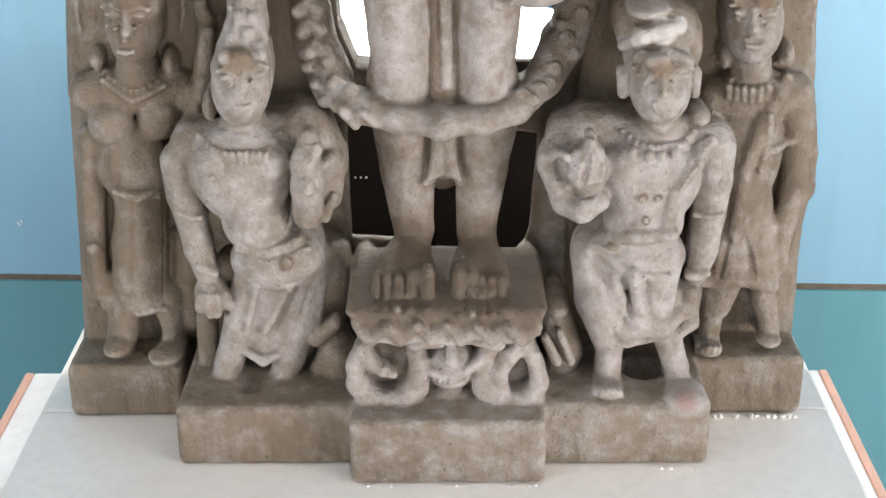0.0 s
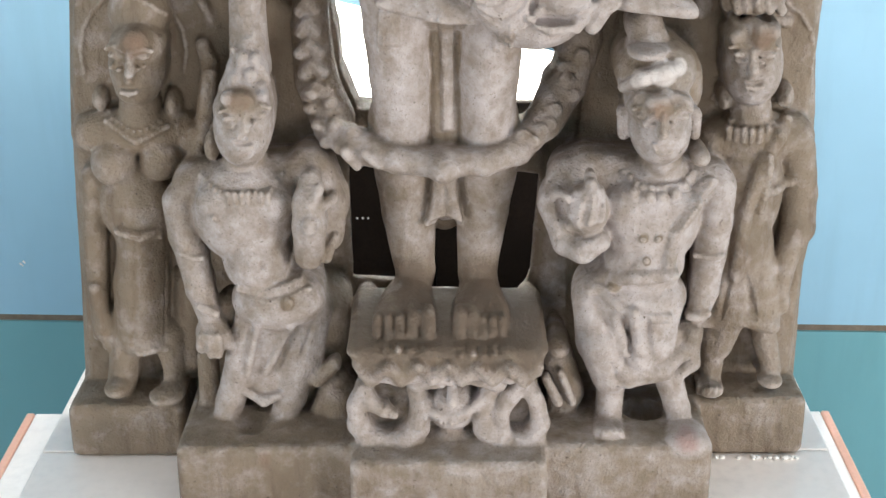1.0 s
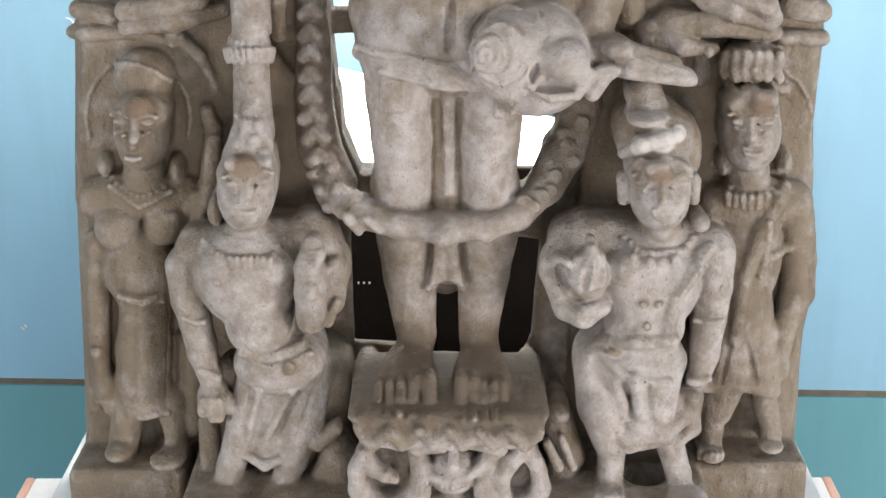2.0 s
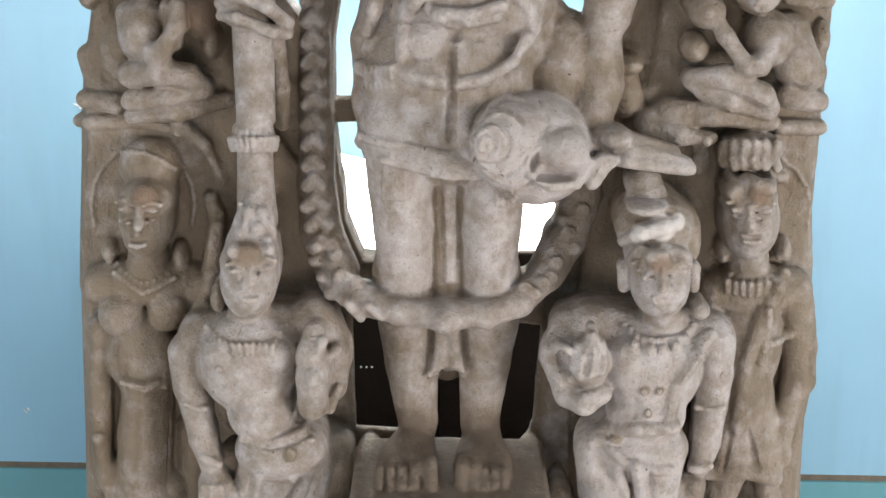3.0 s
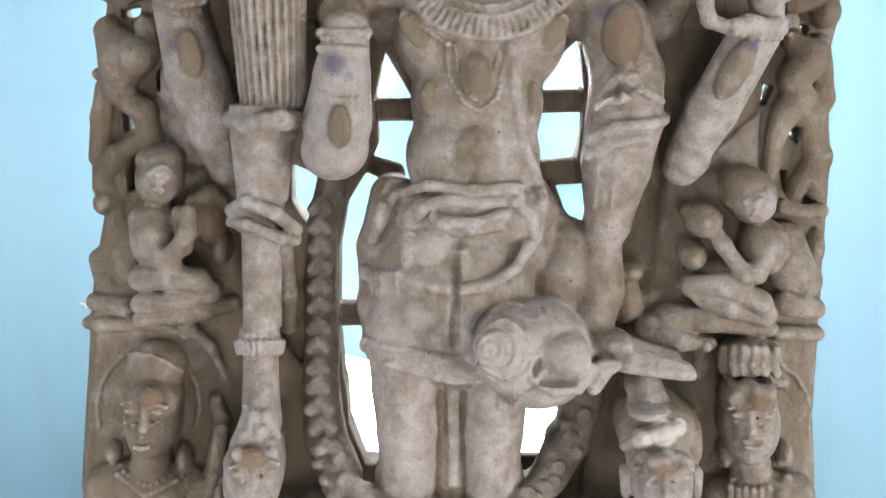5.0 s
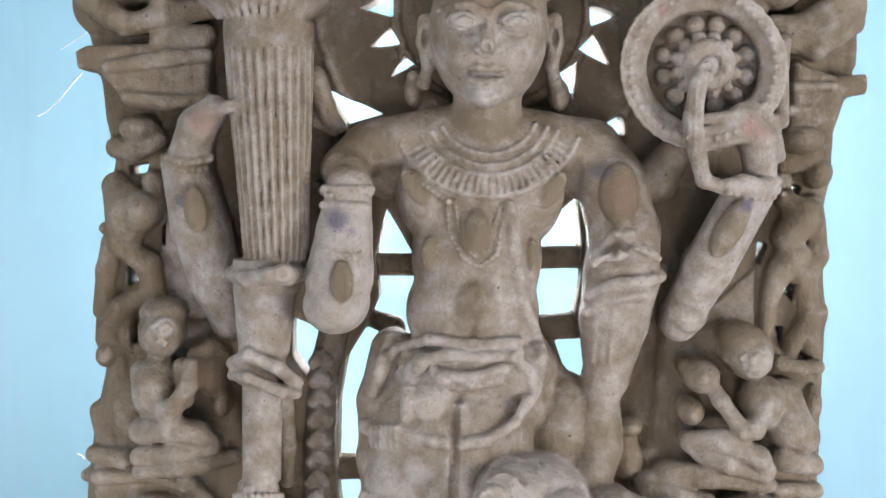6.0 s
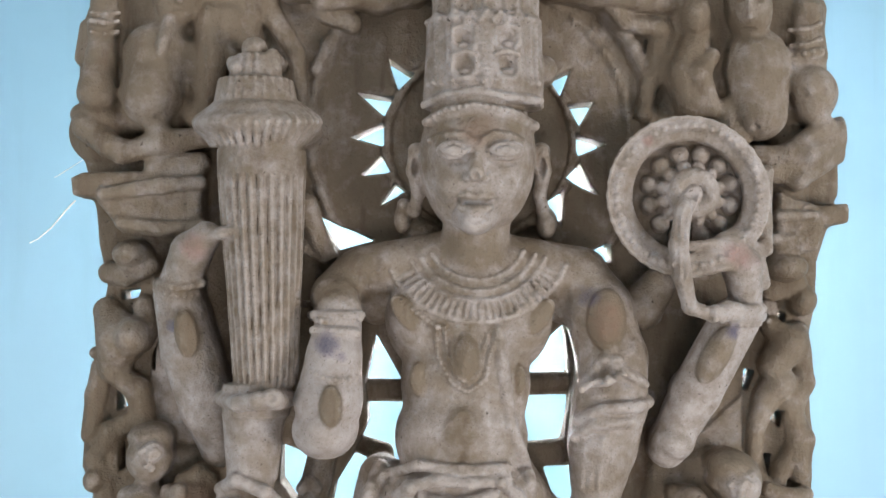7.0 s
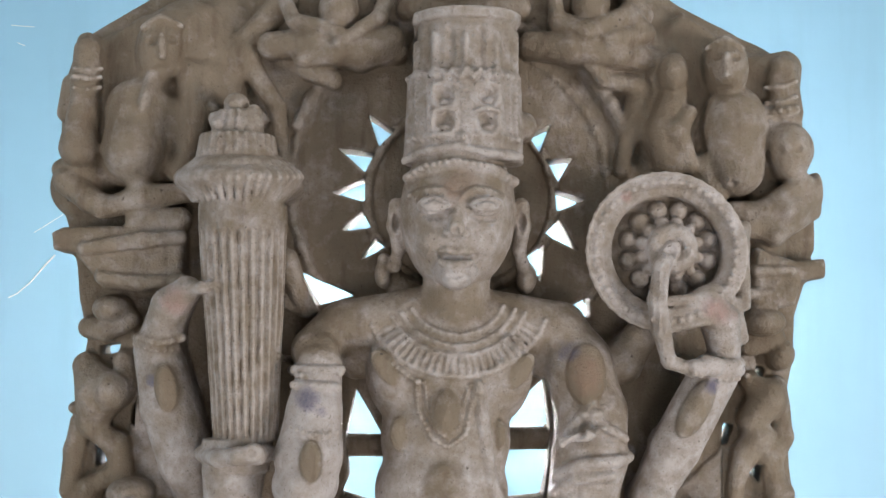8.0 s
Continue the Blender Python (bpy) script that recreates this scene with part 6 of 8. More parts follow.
line(((-137.1, 460.7, 6.2), (-129.1, 469.5, 6.2), (-121.5, 461.1, 6.2)), 1.5, 0.4)
line(((-138.7, 438.8, 6.2), (-127.9, 448.4, 6.2), (-118, 439.9, 6.2)), 1.5, 0.4)
line(((-135, 418.7, 6.2), (-124.6, 427.6, 6.2), (-114.7, 418.9, 6.2)), 1.5, 0.4)
line(((-131.6, 398.3, 6.2), (-121.2, 407.1, 6.2), (-110.9, 399.7, 6.2)), 1.5, 0.4)
knob(-128.1, 384.7, 7.5, 6.4, 6.8, 0, 2, 0.35)
knob(-118.7, 371.7, 7.5, 6.3, 6.7, 0, 2, 0.35)
knob(-101.9, 373.9, 7.4, 6.3, 6.7, 0, 2, 0.35)
knob(-109.8, 357, 7.5, 6.3, 6.7, 0, 2, 0.35)
knob(-94.4, 355.8, 7.4, 6.3, 6.7, 0, 2, 0.35)
knob(-82.7, 369.6, 7.4, 6.3, 6.7, 0, 2, 0.35)
knob(-88.3, 355.1, 7.4, 6.2, 6.6, 0, 2, 0.35)
knob(-125.8, 401.9, 7.5, 6.4, 6.8, 0, 2, 0.35)
knob(-107.2, 391.7, 7.5, 6.3, 6.8, 0, 2, 0.35)
knob(151.5, 436.1, 8.3, 7.1, 4, 0, 2, 0.35)
knob(136.7, 413.1, 8.3, 7.1, 4, 0, 2, 0.35)
knob(142.5, 396.2, 8.3, 7.1, 4, 0, 2, 0.35)
knob(124.2, 384.5, 8.2, 7.1, 4, 0, 2, 0.35)
knob(134, 423.8, 8.3, 7.1, 4, 0, 2, 0.35)
knob(108.8, 368.3, 8.2, 7, 4, 0, 2, 0.35)
knob(118, 371.7, 8.2, 7, 4, 0, 2, 0.35)
knob(99.4, 361.2, 8.1, 7, 4, 0, 2, 0.35)
knob(90.7, 367.2, 8.1, 6.9, 4, 0, 2, 0.35)
line(((-68, 354.5, 4.5), (-56.3, 344.2, 4.5)), 2, 0.55)
line(((-88.7, 356.3, 5.3), (-77.6, 338.7, 4.5)), 2, 0.5)
line(((-8.7, 269.2, 3.1), (9.3, 261.4, 4), (28.1, 263.7, 3.1)), 2, 0.7)
line(((9.9, 309.4, 2.8), (9.8, 281.7, 2.8)), 2, None)
knob(32.4, 689.9, 4, 4, 3.5, 0, 4, None)
beads(((7.8, 821.9), (10.7, 791), (23.2, 766.1), (40.1, 756.7), (57, 768.9), (62.6, 796.8), (70.9, 822.1), (102, 847.3), (117.2, 870)), 3.7, 6.2, 1.5, 0.35)
beads(((9, 821.9), (-16.5, 838.7), (-39.1, 855.5)), 3.7, 6.2, 1.5, 0.3)
beads(((16.3, 822), (19.2, 793.9), (29.9, 771.9), (40.1, 765.7), (50.2, 774.6), (54.7, 799.6), (63.5, 822.1)), 2.9, 5.4, 1.5, 0.3)
line(((2.2, 897.2, 2.2), (6.2, 890.7, 2.2), (11.3, 884.8, 2.2), (17.3, 879.7, 2.2), (24, 875.5, 2.2), (31.4, 872.4, 2.2), (39.1, 870.5, 2.2), (47.1, 869.6, 2.2), (55.1, 870, 2.2), (63, 871.5, 2.2), (70.6, 874.1, 2.2), (77.9, 877.9, 2.2), (84.3, 882.6, 2.2), (89.8, 888.1, 2.2), (94.3, 894.4, 2.2), (97.8, 901.3, 2.2)), 2, 0.5)
line(((-8.9, 892.4, 2.2), (-4, 884.3, 2.2), (2.4, 877, 2.2), (9.8, 870.7, 2.2), (18.1, 865.7, 2.2), (27.2, 861.9, 2.2), (36.8, 859.4, 2.2), (46.6, 858.4, 2.2), (56.5, 858.8, 2.2), (66.3, 860.7, 2.2), (75.7, 863.9, 2.2), (84.5, 868.5, 2.2), (92.7, 874.3, 2.2), (99.6, 881.2, 2.2), (105.1, 888.9, 2.2), (109.4, 897.4, 2.2)), 2, 0.5)
line(((-19, 888.1, 2.2), (-13.2, 878.7, 2.2), (-5.7, 870.1, 2.2), (3.1, 862.7, 2.2), (12.9, 856.8, 2.2), (23.5, 852.4, 2.2), (34.7, 849.5, 2.2), (46.2, 848.4, 2.2), (57.9, 848.8, 2.2), (69.3, 851, 2.2), (80.3, 854.8, 2.2), (90.6, 860.1, 2.2), (100, 866.9, 2.2), (108.4, 875, 2.2), (114.8, 884, 2.2), (119.8, 893.9, 2.2)), 2, 0.5)
line(((-40.3, 879, 2.5), (-32.7, 866.6, 2.5), (-22.6, 855.4, 2.5), (-11.1, 845.9, 2.5), (1.7, 838.2, 2.5), (15.6, 832.4, 2.5), (30.3, 828.7, 2.5), (45.5, 827.2, 2.5), (60.7, 827.8, 2.5), (75.7, 830.6, 2.5), (90.1, 835.5, 2.5), (103.5, 842.4, 2.5), (115.9, 851.2, 2.5), (127.2, 861.8, 2.5), (135.3, 873.6, 2.5), (141.9, 886.6, 2.5)), 2, 0.5)
line(((-17.7, 878.9, 2.2), (-31.4, 871.1, 2.2)), 1.5, 0.45)
line(((-13.8, 873.6, 2.2), (-26.5, 864.8, 2.2)), 1.5, 0.45)
line(((-9.3, 868.7, 2.2), (-21, 858.8, 2.2)), 1.5, 0.45)
line(((-4.4, 864.2, 2.2), (-15.1, 853.5, 2.2)), 1.5, 0.45)
line(((0.8, 860.1, 2.2), (-8.9, 848.6, 2.2)), 1.5, 0.45)
line(((6.4, 856.4, 2.2), (-2.1, 844.2, 2.2)), 1.5, 0.45)
line(((12.3, 853.3, 2.2), (4.9, 840.4, 2.2)), 1.5, 0.45)
line(((18.4, 850.6, 2.2), (12.3, 837.2, 2.2)), 1.5, 0.45)
line(((24.8, 848.4, 2.2), (20, 834.6, 2.2)), 1.5, 0.45)
line(((31.3, 846.8, 2.2), (27.8, 832.6, 2.2)), 1.5, 0.45)
line(((38, 845.6, 2.2), (35.8, 831.3, 2.2)), 1.5, 0.45)
line(((44.7, 845.1, 2.2), (44, 830.6, 2.2)), 1.5, 0.45)
line(((51.5, 845, 2.2), (52.1, 830.5, 2.2)), 1.5, 0.45)
line(((58.3, 845.5, 2.2), (60.3, 831.1, 2.2)), 1.5, 0.45)
line(((65, 846.6, 2.2), (68.3, 832.4, 2.2)), 1.5, 0.45)
line(((71.6, 848.1, 2.2), (76.3, 834.2, 2.2)), 1.5, 0.45)
line(((78.1, 850.2, 2.2), (84, 836.7, 2.2)), 1.5, 0.45)
line(((84.3, 852.8, 2.2), (91.5, 839.9, 2.2)), 1.5, 0.45)
line(((90.3, 855.9, 2.2), (98.7, 843.6, 2.2)), 1.5, 0.45)
line(((95.9, 859.5, 2.2), (105.5, 847.8, 2.2)), 1.5, 0.45)
line(((101.4, 863.5, 2.2), (112, 852.7, 2.2)), 1.5, 0.45)
line(((106.6, 868, 2.2), (118.6, 858, 2.2)), 1.5, 0.45)
line(((111.4, 872.9, 2.2), (124.1, 863.8, 2.2)), 1.5, 0.45)
line(((115.3, 878, 2.2), (128.7, 870, 2.2)), 1.5, 0.45)
line(((118.7, 883.5, 2.2), (132.8, 876.6, 2.2)), 1.5, 0.45)
line(((70.9, 819.3, 4.4), (76.9, 768.6, 5.1), (82.9, 723.3, 5.2), (95.1, 693.5, 6), (103.7, 665.3, 6.7)), 4, 0.5)
line(((-49.4, 677.1, 7.1), (-56.4, 659.5, 6.7), (-67.3, 626.7, 6)), 4, 0.35)
knob(-25.1, 835.8, 10.2, 21.5, 5, 35, 3, 0.03)
knob(113.6, 833.2, 10.2, 21.5, 5, -35, 3, 0.03)
knob(92.9, 767.8, 6.8, 16, 5, 0, 3, 0.05)
knob(-9.7, 768, 10.2, 17.1, 5, 0, 3, 0.08)
line(((154.5, 760.4, 3.7), (176.4, 787.6, 4.4), (188.2, 801.4, 3.7)), 4, 0.5)
line(((179.1, 789.9, 3.7), (204.6, 774.3, 4.4), (222.7, 764.9, 3.7)), 4, 0.55)
line(((161.4, 757.8, 2.7), (181.8, 779.9, 2.7), (210.6, 761.7, 2.7)), 3, None)
line(((151.3, 726, 4.5), (176.1, 740.6, 5.1), (210.5, 742.6, 5.2), (238.8, 748.1, 4.7)), 4, 0.6)
line(((154.1, 741.9, 2.8), (181.6, 751.9, 2.7), (220.3, 753.9, 2.7)), 3, None)
line(((150, 710.1, 5.2), (170.9, 726.2, 5.9), (204.9, 727.9, 5.9)), 3, 0.5)
knob(190.1, 790.1, 7.9, 6.2, 7.1, 0, 3, 0.4)
line(((160.1, 508.6, 5.8), (199.4, 503.3, 5.8), (252, 495.5, 5.1)), 3, 0.65)
line(((-136.4, 846.6, 3.9), (-105, 824.9, 3.6)), 2, 0.1)
line(((-126.7, 832.8, 4.7), (-99.6, 833.1, 4.3), (-77.7, 833.1, 4.4), (-68.8, 833.6, 4.5)), 2, 0.6)
line(((-115.9, 818, 4.4), (-98.9, 817.3, 4.3), (-77.2, 817.1, 4.3), (-72.3, 815.5, 4.7)), 2, 0.6)
beads(((-124.9, 828.6), (-99.4, 827.1), (-77.5, 827), (-69.2, 829.4)), 3, 5.6, 1.5, 0.6)
beads(((-116.1, 776.7), (-97.7, 769), (-76.4, 770.1), (-71.1, 771.5)), 3.5, 6.5, 1.5, 0.6)
knob(-95.7, 743.6, 11, 20.8, 8, 0, 4, 0.1)
beads(((-286.5, 858), (-263.9, 852.3), (-245.5, 852.3), (-240.4, 858.2)), 3.8, 6.4, 1.5, 0.4)
line(((-301.1, 867.3, 4.7), (-260.5, 859.1, 4.5), (-237.5, 865.1, 4.6)), 2, 0.3)
line(((-203.1, 1087.4, 6.1), (-219.4, 1114.3, 7.3)), 2, 0.3)
line(((-162.6, 1088.8, 6.2), (-170.6, 1118.2, 7.4)), 2, 0.3)
knob(-152.9, 751.3, 11, 9.9, 9.9, 0, 3, 0.5)
knob(-152.9, 751.3, 5, 4.4, 4.5, 0, 2, None)
line(((288, 841.1, 6.5), (314, 835.4, 6.5), (370.9, 838.5, 7)), 2, 0.6)
beads(((286.8, 833.4), (314.1, 827.7), (365.4, 829.8)), 3.9, 7.1, 1.5, 0.5)
line(((299, 846.4, 5.2), (317.3, 842.1, 5.1), (371.2, 845.7, 5.5)), 2, 0.5)
knob(336.4, 958.7, 3.4, 3.4, 2.4, 0, 1.5, 0.5)
knob(335.8, 968.6, 3.4, 3.4, 2.4, 0, 1.5, 0.5)
knob(334.2, 978.4, 3.4, 3.4, 2.4, 0, 1.5, 0.5)
knob(331.1, 987.8, 3.4, 3.4, 2.4, 0, 1.5, 0.5)
knob(326.6, 996.6, 3.4, 3.4, 2.4, 0, 1.5, 0.5)
knob(321, 1004.7, 3.4, 3.4, 2.4, 0, 1.5, 0.5)
knob(314.6, 1012.1, 3.4, 3.4, 2.4, 0, 1.5, 0.5)
knob(306.8, 1018.3, 3.4, 3.4, 2.4, 0, 1.5, 0.5)
knob(298.3, 1023.4, 3.4, 3.4, 2.4, 0, 1.5, 0.5)
knob(289.3, 1027.3, 3.4, 3.4, 2.4, 0, 1.5, 0.5)
knob(279.8, 1030, 3.4, 3.4, 2.4, 0, 1.5, 0.5)
knob(269.9, 1031.2, 3.4, 3.4, 2.4, 0, 1.5, 0.5)
knob(260, 1031.1, 3.4, 3.4, 2.4, 0, 1.5, 0.5)
knob(250.1, 1029.7, 3.4, 3.4, 2.4, 0, 1.5, 0.5)
knob(240.5, 1026.8, 3.4, 3.4, 2.4, 0, 1.5, 0.5)
knob(231.3, 1022.7, 3.4, 3.4, 2.4, 0, 1.5, 0.5)
knob(222.7, 1017.4, 3.4, 3.4, 2.4, 0, 1.5, 0.5)
knob(214.9, 1010.9, 3.4, 3.4, 2.4, 0, 1.5, 0.5)
knob(208.1, 1003.5, 3.4, 3.4, 2.4, 0, 1.5, 0.5)
knob(202.3, 995.3, 3.4, 3.4, 2.4, 0, 1.5, 0.5)
knob(197.8, 986.4, 3.4, 3.4, 2.4, 0, 1.5, 0.5)
knob(194.3, 976.9, 3.4, 3.4, 2.4, 0, 1.5, 0.5)
knob(192.2, 967.2, 3.4, 3.4, 2.4, 0, 1.5, 0.5)
knob(191.4, 957.2, 3.4, 3.4, 2.4, 0, 1.5, 0.5)
knob(192, 947.3, 3.4, 3.4, 2.4, 0, 1.5, 0.5)
knob(194, 937.7, 3.4, 3.4, 2.4, 0, 1.5, 0.5)
knob(197.2, 928.4, 3.4, 3.4, 2.4, 0, 1.5, 0.5)
knob(201.7, 919.7, 3.4, 3.4, 2.4, 0, 1.5, 0.5)
knob(207.3, 911.7, 3.4, 3.4, 2.4, 0, 1.5, 0.5)
knob(213.8, 904.5, 3.4, 3.4, 2.4, 0, 1.5, 0.5)
knob(221.4, 898.4, 3.4, 3.4, 2.4, 0, 1.5, 0.5)
knob(229.8, 893.4, 3.4, 3.4, 2.4, 0, 1.5, 0.5)
knob(238.8, 889.6, 3.4, 3.4, 2.4, 0, 1.5, 0.5)
knob(245.2, 886.5, 3.4, 3.4, 2.4, 0, 1.5, 0.5)
knob(252.6, 884.9, 3.4, 3.4, 2.4, 0, 1.5, 0.5)
knob(263.4, 885.2, 3.4, 3.4, 2.4, 0, 1.5, 0.5)
knob(274.8, 886.9, 3.4, 3.4, 2.4, 0, 1.5, 0.5)
knob(284.3, 889.6, 3.4, 3.4, 2.4, 0, 1.5, 0.5)
knob(293.5, 893.6, 3.4, 3.4, 2.4, 0, 1.5, 0.5)
knob(302, 898.7, 3.4, 3.4, 2.4, 0, 1.5, 0.5)
knob(309.4, 904.9, 3.4, 3.4, 2.4, 0, 1.5, 0.5)
knob(317.3, 912.3, 3.4, 3.4, 2.4, 0, 1.5, 0.5)
knob(325.2, 920.9, 3.4, 3.4, 2.4, 0, 1.5, 0.5)
knob(329.8, 929.7, 3.4, 3.4, 2.4, 0, 1.5, 0.5)
knob(333.3, 939, 3.4, 3.4, 2.4, 0, 1.5, 0.5)
knob(335.4, 948.7, 3.4, 3.4, 2.4, 0, 1.5, 0.5)
knob(268.1, 960.2, 9.3, 9.3, 8.3, 0, 3, None)
line(((249, 935.8, 2.2), (245.8, 872.9, 2.2)), 2, None)
line(((255.6, 935.7, 2.2), (252, 872.8, 2.2)), 2, None)
knob(45.9, 973.4, 4, 4, 3.5, 0, 2, None)
knob(38.3, 972.6, 5.7, 4.6, 5.1, 0, 3, 0.35)
knob(54.3, 972.7, 5.7, 4.6, 5.1, 0, 3, 0.35)
knob(23.8, 1000.3, 18.3, 10.3, 15, 0, 4, 0.55)
line(((4.8, 999.4, 2.8), (15.9, 991.5, 3), (30.7, 990.3, 3), (42.5, 996.6, 2.7)), 1.5, None)
line(((4.7, 1004.1, 2.2), (16.8, 1010.2, 2.2), (31.7, 1009.5, 2.2), (43.1, 1001.5, 2.2)), 2, None)
line(((40.3, 1007, 2.2), (23.1, 1018.1, 2.5), (-2.4, 1012.1, 2.2)), 4, 0.25)
knob(75.4, 1001, 18.4, 10.3, 15, 0, 4, 0.55)
line(((56.3, 997.8, 2.7), (67.3, 991.3, 3), (82.5, 991.6, 3), (95.2, 999.8, 2.8)), 1.5, None)
line(((56.3, 1002.5, 2.2), (68.4, 1009.9, 2.2), (83.8, 1011.2, 2.2), (96, 1005, 2.2)), 2, None)
line(((51.7, 1007, 2.2), (69, 1018.3, 2.5), (95.2, 1012.3, 2.2)), 4, 0.25)
line(((27.2, 952, 3), (38.5, 955.3, 4.5), (45.4, 953.5, 3.7), (53.4, 955.4, 4.5), (63.9, 951.7, 3)), 3, 0.25)
line(((31.8, 943, 3.7), (45.2, 938.9, 5.9), (60.3, 943.3, 3.7)), 3, 0.35)
line(((24.9, 950.3, 2.9), (45.4, 947.6, 2.7), (66.3, 949, 2.9)), 1.5, None)
knob(26, 950.3, 4, 4, 3.5, 0, 2, None)
knob(65.1, 948.9, 4, 4, 3.5, 0, 2, None)
line(((30.6, 931, 2.2), (45.1, 928.1, 2.4), (58.8, 930.9, 2.2)), 3, None)
knob(-16.3, 988.1, 4.2, 10.8, 9, 0, 3, None)
knob(117.1, 989.5, 4.2, 10.8, 9, 0, 3, None)
line(((-8.1, 1051.4, 4), (13.5, 1059.4, 4), (45.9, 1063.2, 4), (78.6, 1057, 4), (112.9, 1056.2, 4)), 3, 0.6)
line(((-4, 1031.8, 5.4), (13.7, 1039.8, 5.3), (46, 1044.3, 5.3), (79.8, 1039.8, 5.3), (106.5, 1029.8, 5.4)), 2, 0.45)
beads(((-2.7, 1033.2), (13.6, 1042.1), (46, 1046.9), (79.8, 1041.6), (110.3, 1043.3)), 3.3, 6.8, 1.5, 0.5)
line(((3.1, 1211.1, 3.3), (4.3, 1145.1, 3.1)), 3, 0.4)
beads(((4.4, 1141.9), (5.1, 1070.2)), 3.1, 6.4, 1.5, 0.5)
line(((23, 1186.8, 3.1), (23.3, 1142, 3.1)), 3, 0.4)
beads(((23.3, 1139), (23.9, 1068.1)), 3, 6.3, 1.5, 0.5)
line(((55.4, 1184.4, 3.1), (55.4, 1140.6, 3)), 3, 0.4)
beads(((55.5, 1137.6), (55.8, 1067.4)), 3, 6.3, 1.5, 0.5)
line(((88.3, 1186.7, 3.1), (88.1, 1142.7, 3.1)), 3, 0.4)
beads(((88.1, 1139.7), (88.1, 1069)), 3, 6.3, 1.5, 0.5)
line(((109, 1192.9, 3.1), (108.8, 1148.9, 3.1)), 3, 0.4)
beads(((108.2, 1143.9), (108, 1072.1)), 3.1, 6.4, 1.5, 0.5)
line(((13.4, 1193.9, 3.6), (13.8, 1146.3, 3.6)), 3, None)
line(((38.9, 1189.8, 3.6), (39.1, 1143.8, 3.5)), 3, None)
line(((71.4, 1189.8, 3.6), (71.3, 1144.2, 3.5)), 3, None)
line(((98.2, 1193.4, 3.6), (97.9, 1147.2, 3.6)), 3, None)
beads(((-5.4, 1142.9), (17.4, 1141.5), (55.4, 1140.6), (91.1, 1140.7), (112.2, 1142)), 3.1, 6.5, 1.5, 0.5)
beads(((-4.5, 1073.6), (18, 1074.5), (55.7, 1074.6), (91.1, 1074.1), (111.9, 1074.1)), 3.1, 6.4, 1.5, 0.5)
knob(-193.9, 399.6, 5.9, 4, 5, 0, 3, 0.5)
line(((-188, 398.3, 2.2), (-194.1, 395.5, 2.2), (-200.9, 397.6, 2.2)), 1.5, None)
line(((-187.2, 403, 2.2), (-193.4, 404.8, 2.2), (-200.6, 400.8, 2.2)), 1.5, None)
line(((-186.9, 405.3, 2.2), (-193.2, 407.6, 2.2), (-201.3, 402.8, 2.2)), 3, 0.5)
line(((-188.6, 388.1, 2.2), (-190.6, 389.2, 2.2)), 1.5, None)
knob(-177.9, 399.1, 5.9, 4, 5, 0, 3, 0.5)
line(((-183.6, 398.1, 2.2), (-178.3, 394.8, 2.2), (-172.1, 396.3, 2.2)), 1.5, None)
line(((-183.7, 402.9, 2.2), (-177.4, 404.5, 2.2), (-171.7, 399.7, 2.2)), 1.5, None)
line(((-183.5, 405.2, 2.2), (-177.4, 407.1, 2.2), (-171.1, 401.3, 2.2)), 3, 0.5)
line(((-184, 387.9, 2.2), (-182, 388.8, 2.2)), 1.5, None)
line(((-185.4, 402.9, 2.5), (-186, 394.5, 3.2), (-186.2, 389.7, 4.6)), 3, 0.5)
line(((-193.2, 383.5, 2.2), (-186.5, 384.6, 2.5), (-180.3, 382.6, 2.2)), 2, 0.5)
line(((-192.3, 380.3, 2.2), (-186.7, 379.4, 2.7), (-181.3, 379.8, 2.2)), 2, 0.5)
line(((-194.3, 381.9, 2.2), (-186.6, 382.1, 2.2), (-179.4, 381.1, 2.2)), 1, None)
knob(-185.7, 419.4, 14.1, 10.8, 8, 0, 4, 0.12)
knob(-193.3, 434.8, 6, 6.6, 5.9, 0, 2, 0.65)
knob(-177.2, 439, 6, 6.6, 5.9, 0, 2, 0.65)
knob(-169.2, 426.2, 6, 6.6, 5.9, 0, 2, 0.65)
knob(-197.7, 424.5, 6, 6.5, 5.9, 0, 2, 0.65)
knob(-185.8, 453.3, 6, 6.6, 5.9, 0, 2, 0.65)
knob(-173.7, 452.1, 6.1, 6.6, 5.9, 0, 2, 0.65)
knob(-166.1, 419.7, 6, 6.6, 5.9, 0, 2, 0.65)
knob(-220, 297.3, 4, 4, 3.6, 0, 2, 0.4)
knob(-173, 248.1, 4, 4, 3.5, 0, 2, None)
beads(((-236.1, 330.5), (-214, 322.9), (-188.3, 316.6), (-164, 322.4), (-153.8, 331.5)), 3.3, 6.2, 1.5, 0.4)
line(((-205.3, 322.5, 2.9), (-204.2, 312.5, 2.9)), 1.5, 0.4)
line(((-198.4, 322.7, 2.9), (-197.6, 312.6, 2.9)), 1.5, 0.4)
line(((-191.7, 322.7, 2.9), (-191.2, 312.6, 2.9)), 1.5, 0.4)
line(((-185, 322.5, 2.9), (-184.8, 312.3, 2.9)), 1.5, 0.4)
line(((-178.4, 322.1, 2.9), (-178.5, 311.8, 2.9)), 1.5, 0.4)
line(((-172, 321.3, 2.9), (-172.2, 311.4, 2.9)), 1.5, 0.4)
line(((-165.5, 320.5, 2.9), (-165.7, 311.3, 2.9)), 1.5, 0.4)
line(((-260.7, 249.5, 3), (-248.2, 243.6, 3), (-240, 244.3, 3)), 2, 0.4)
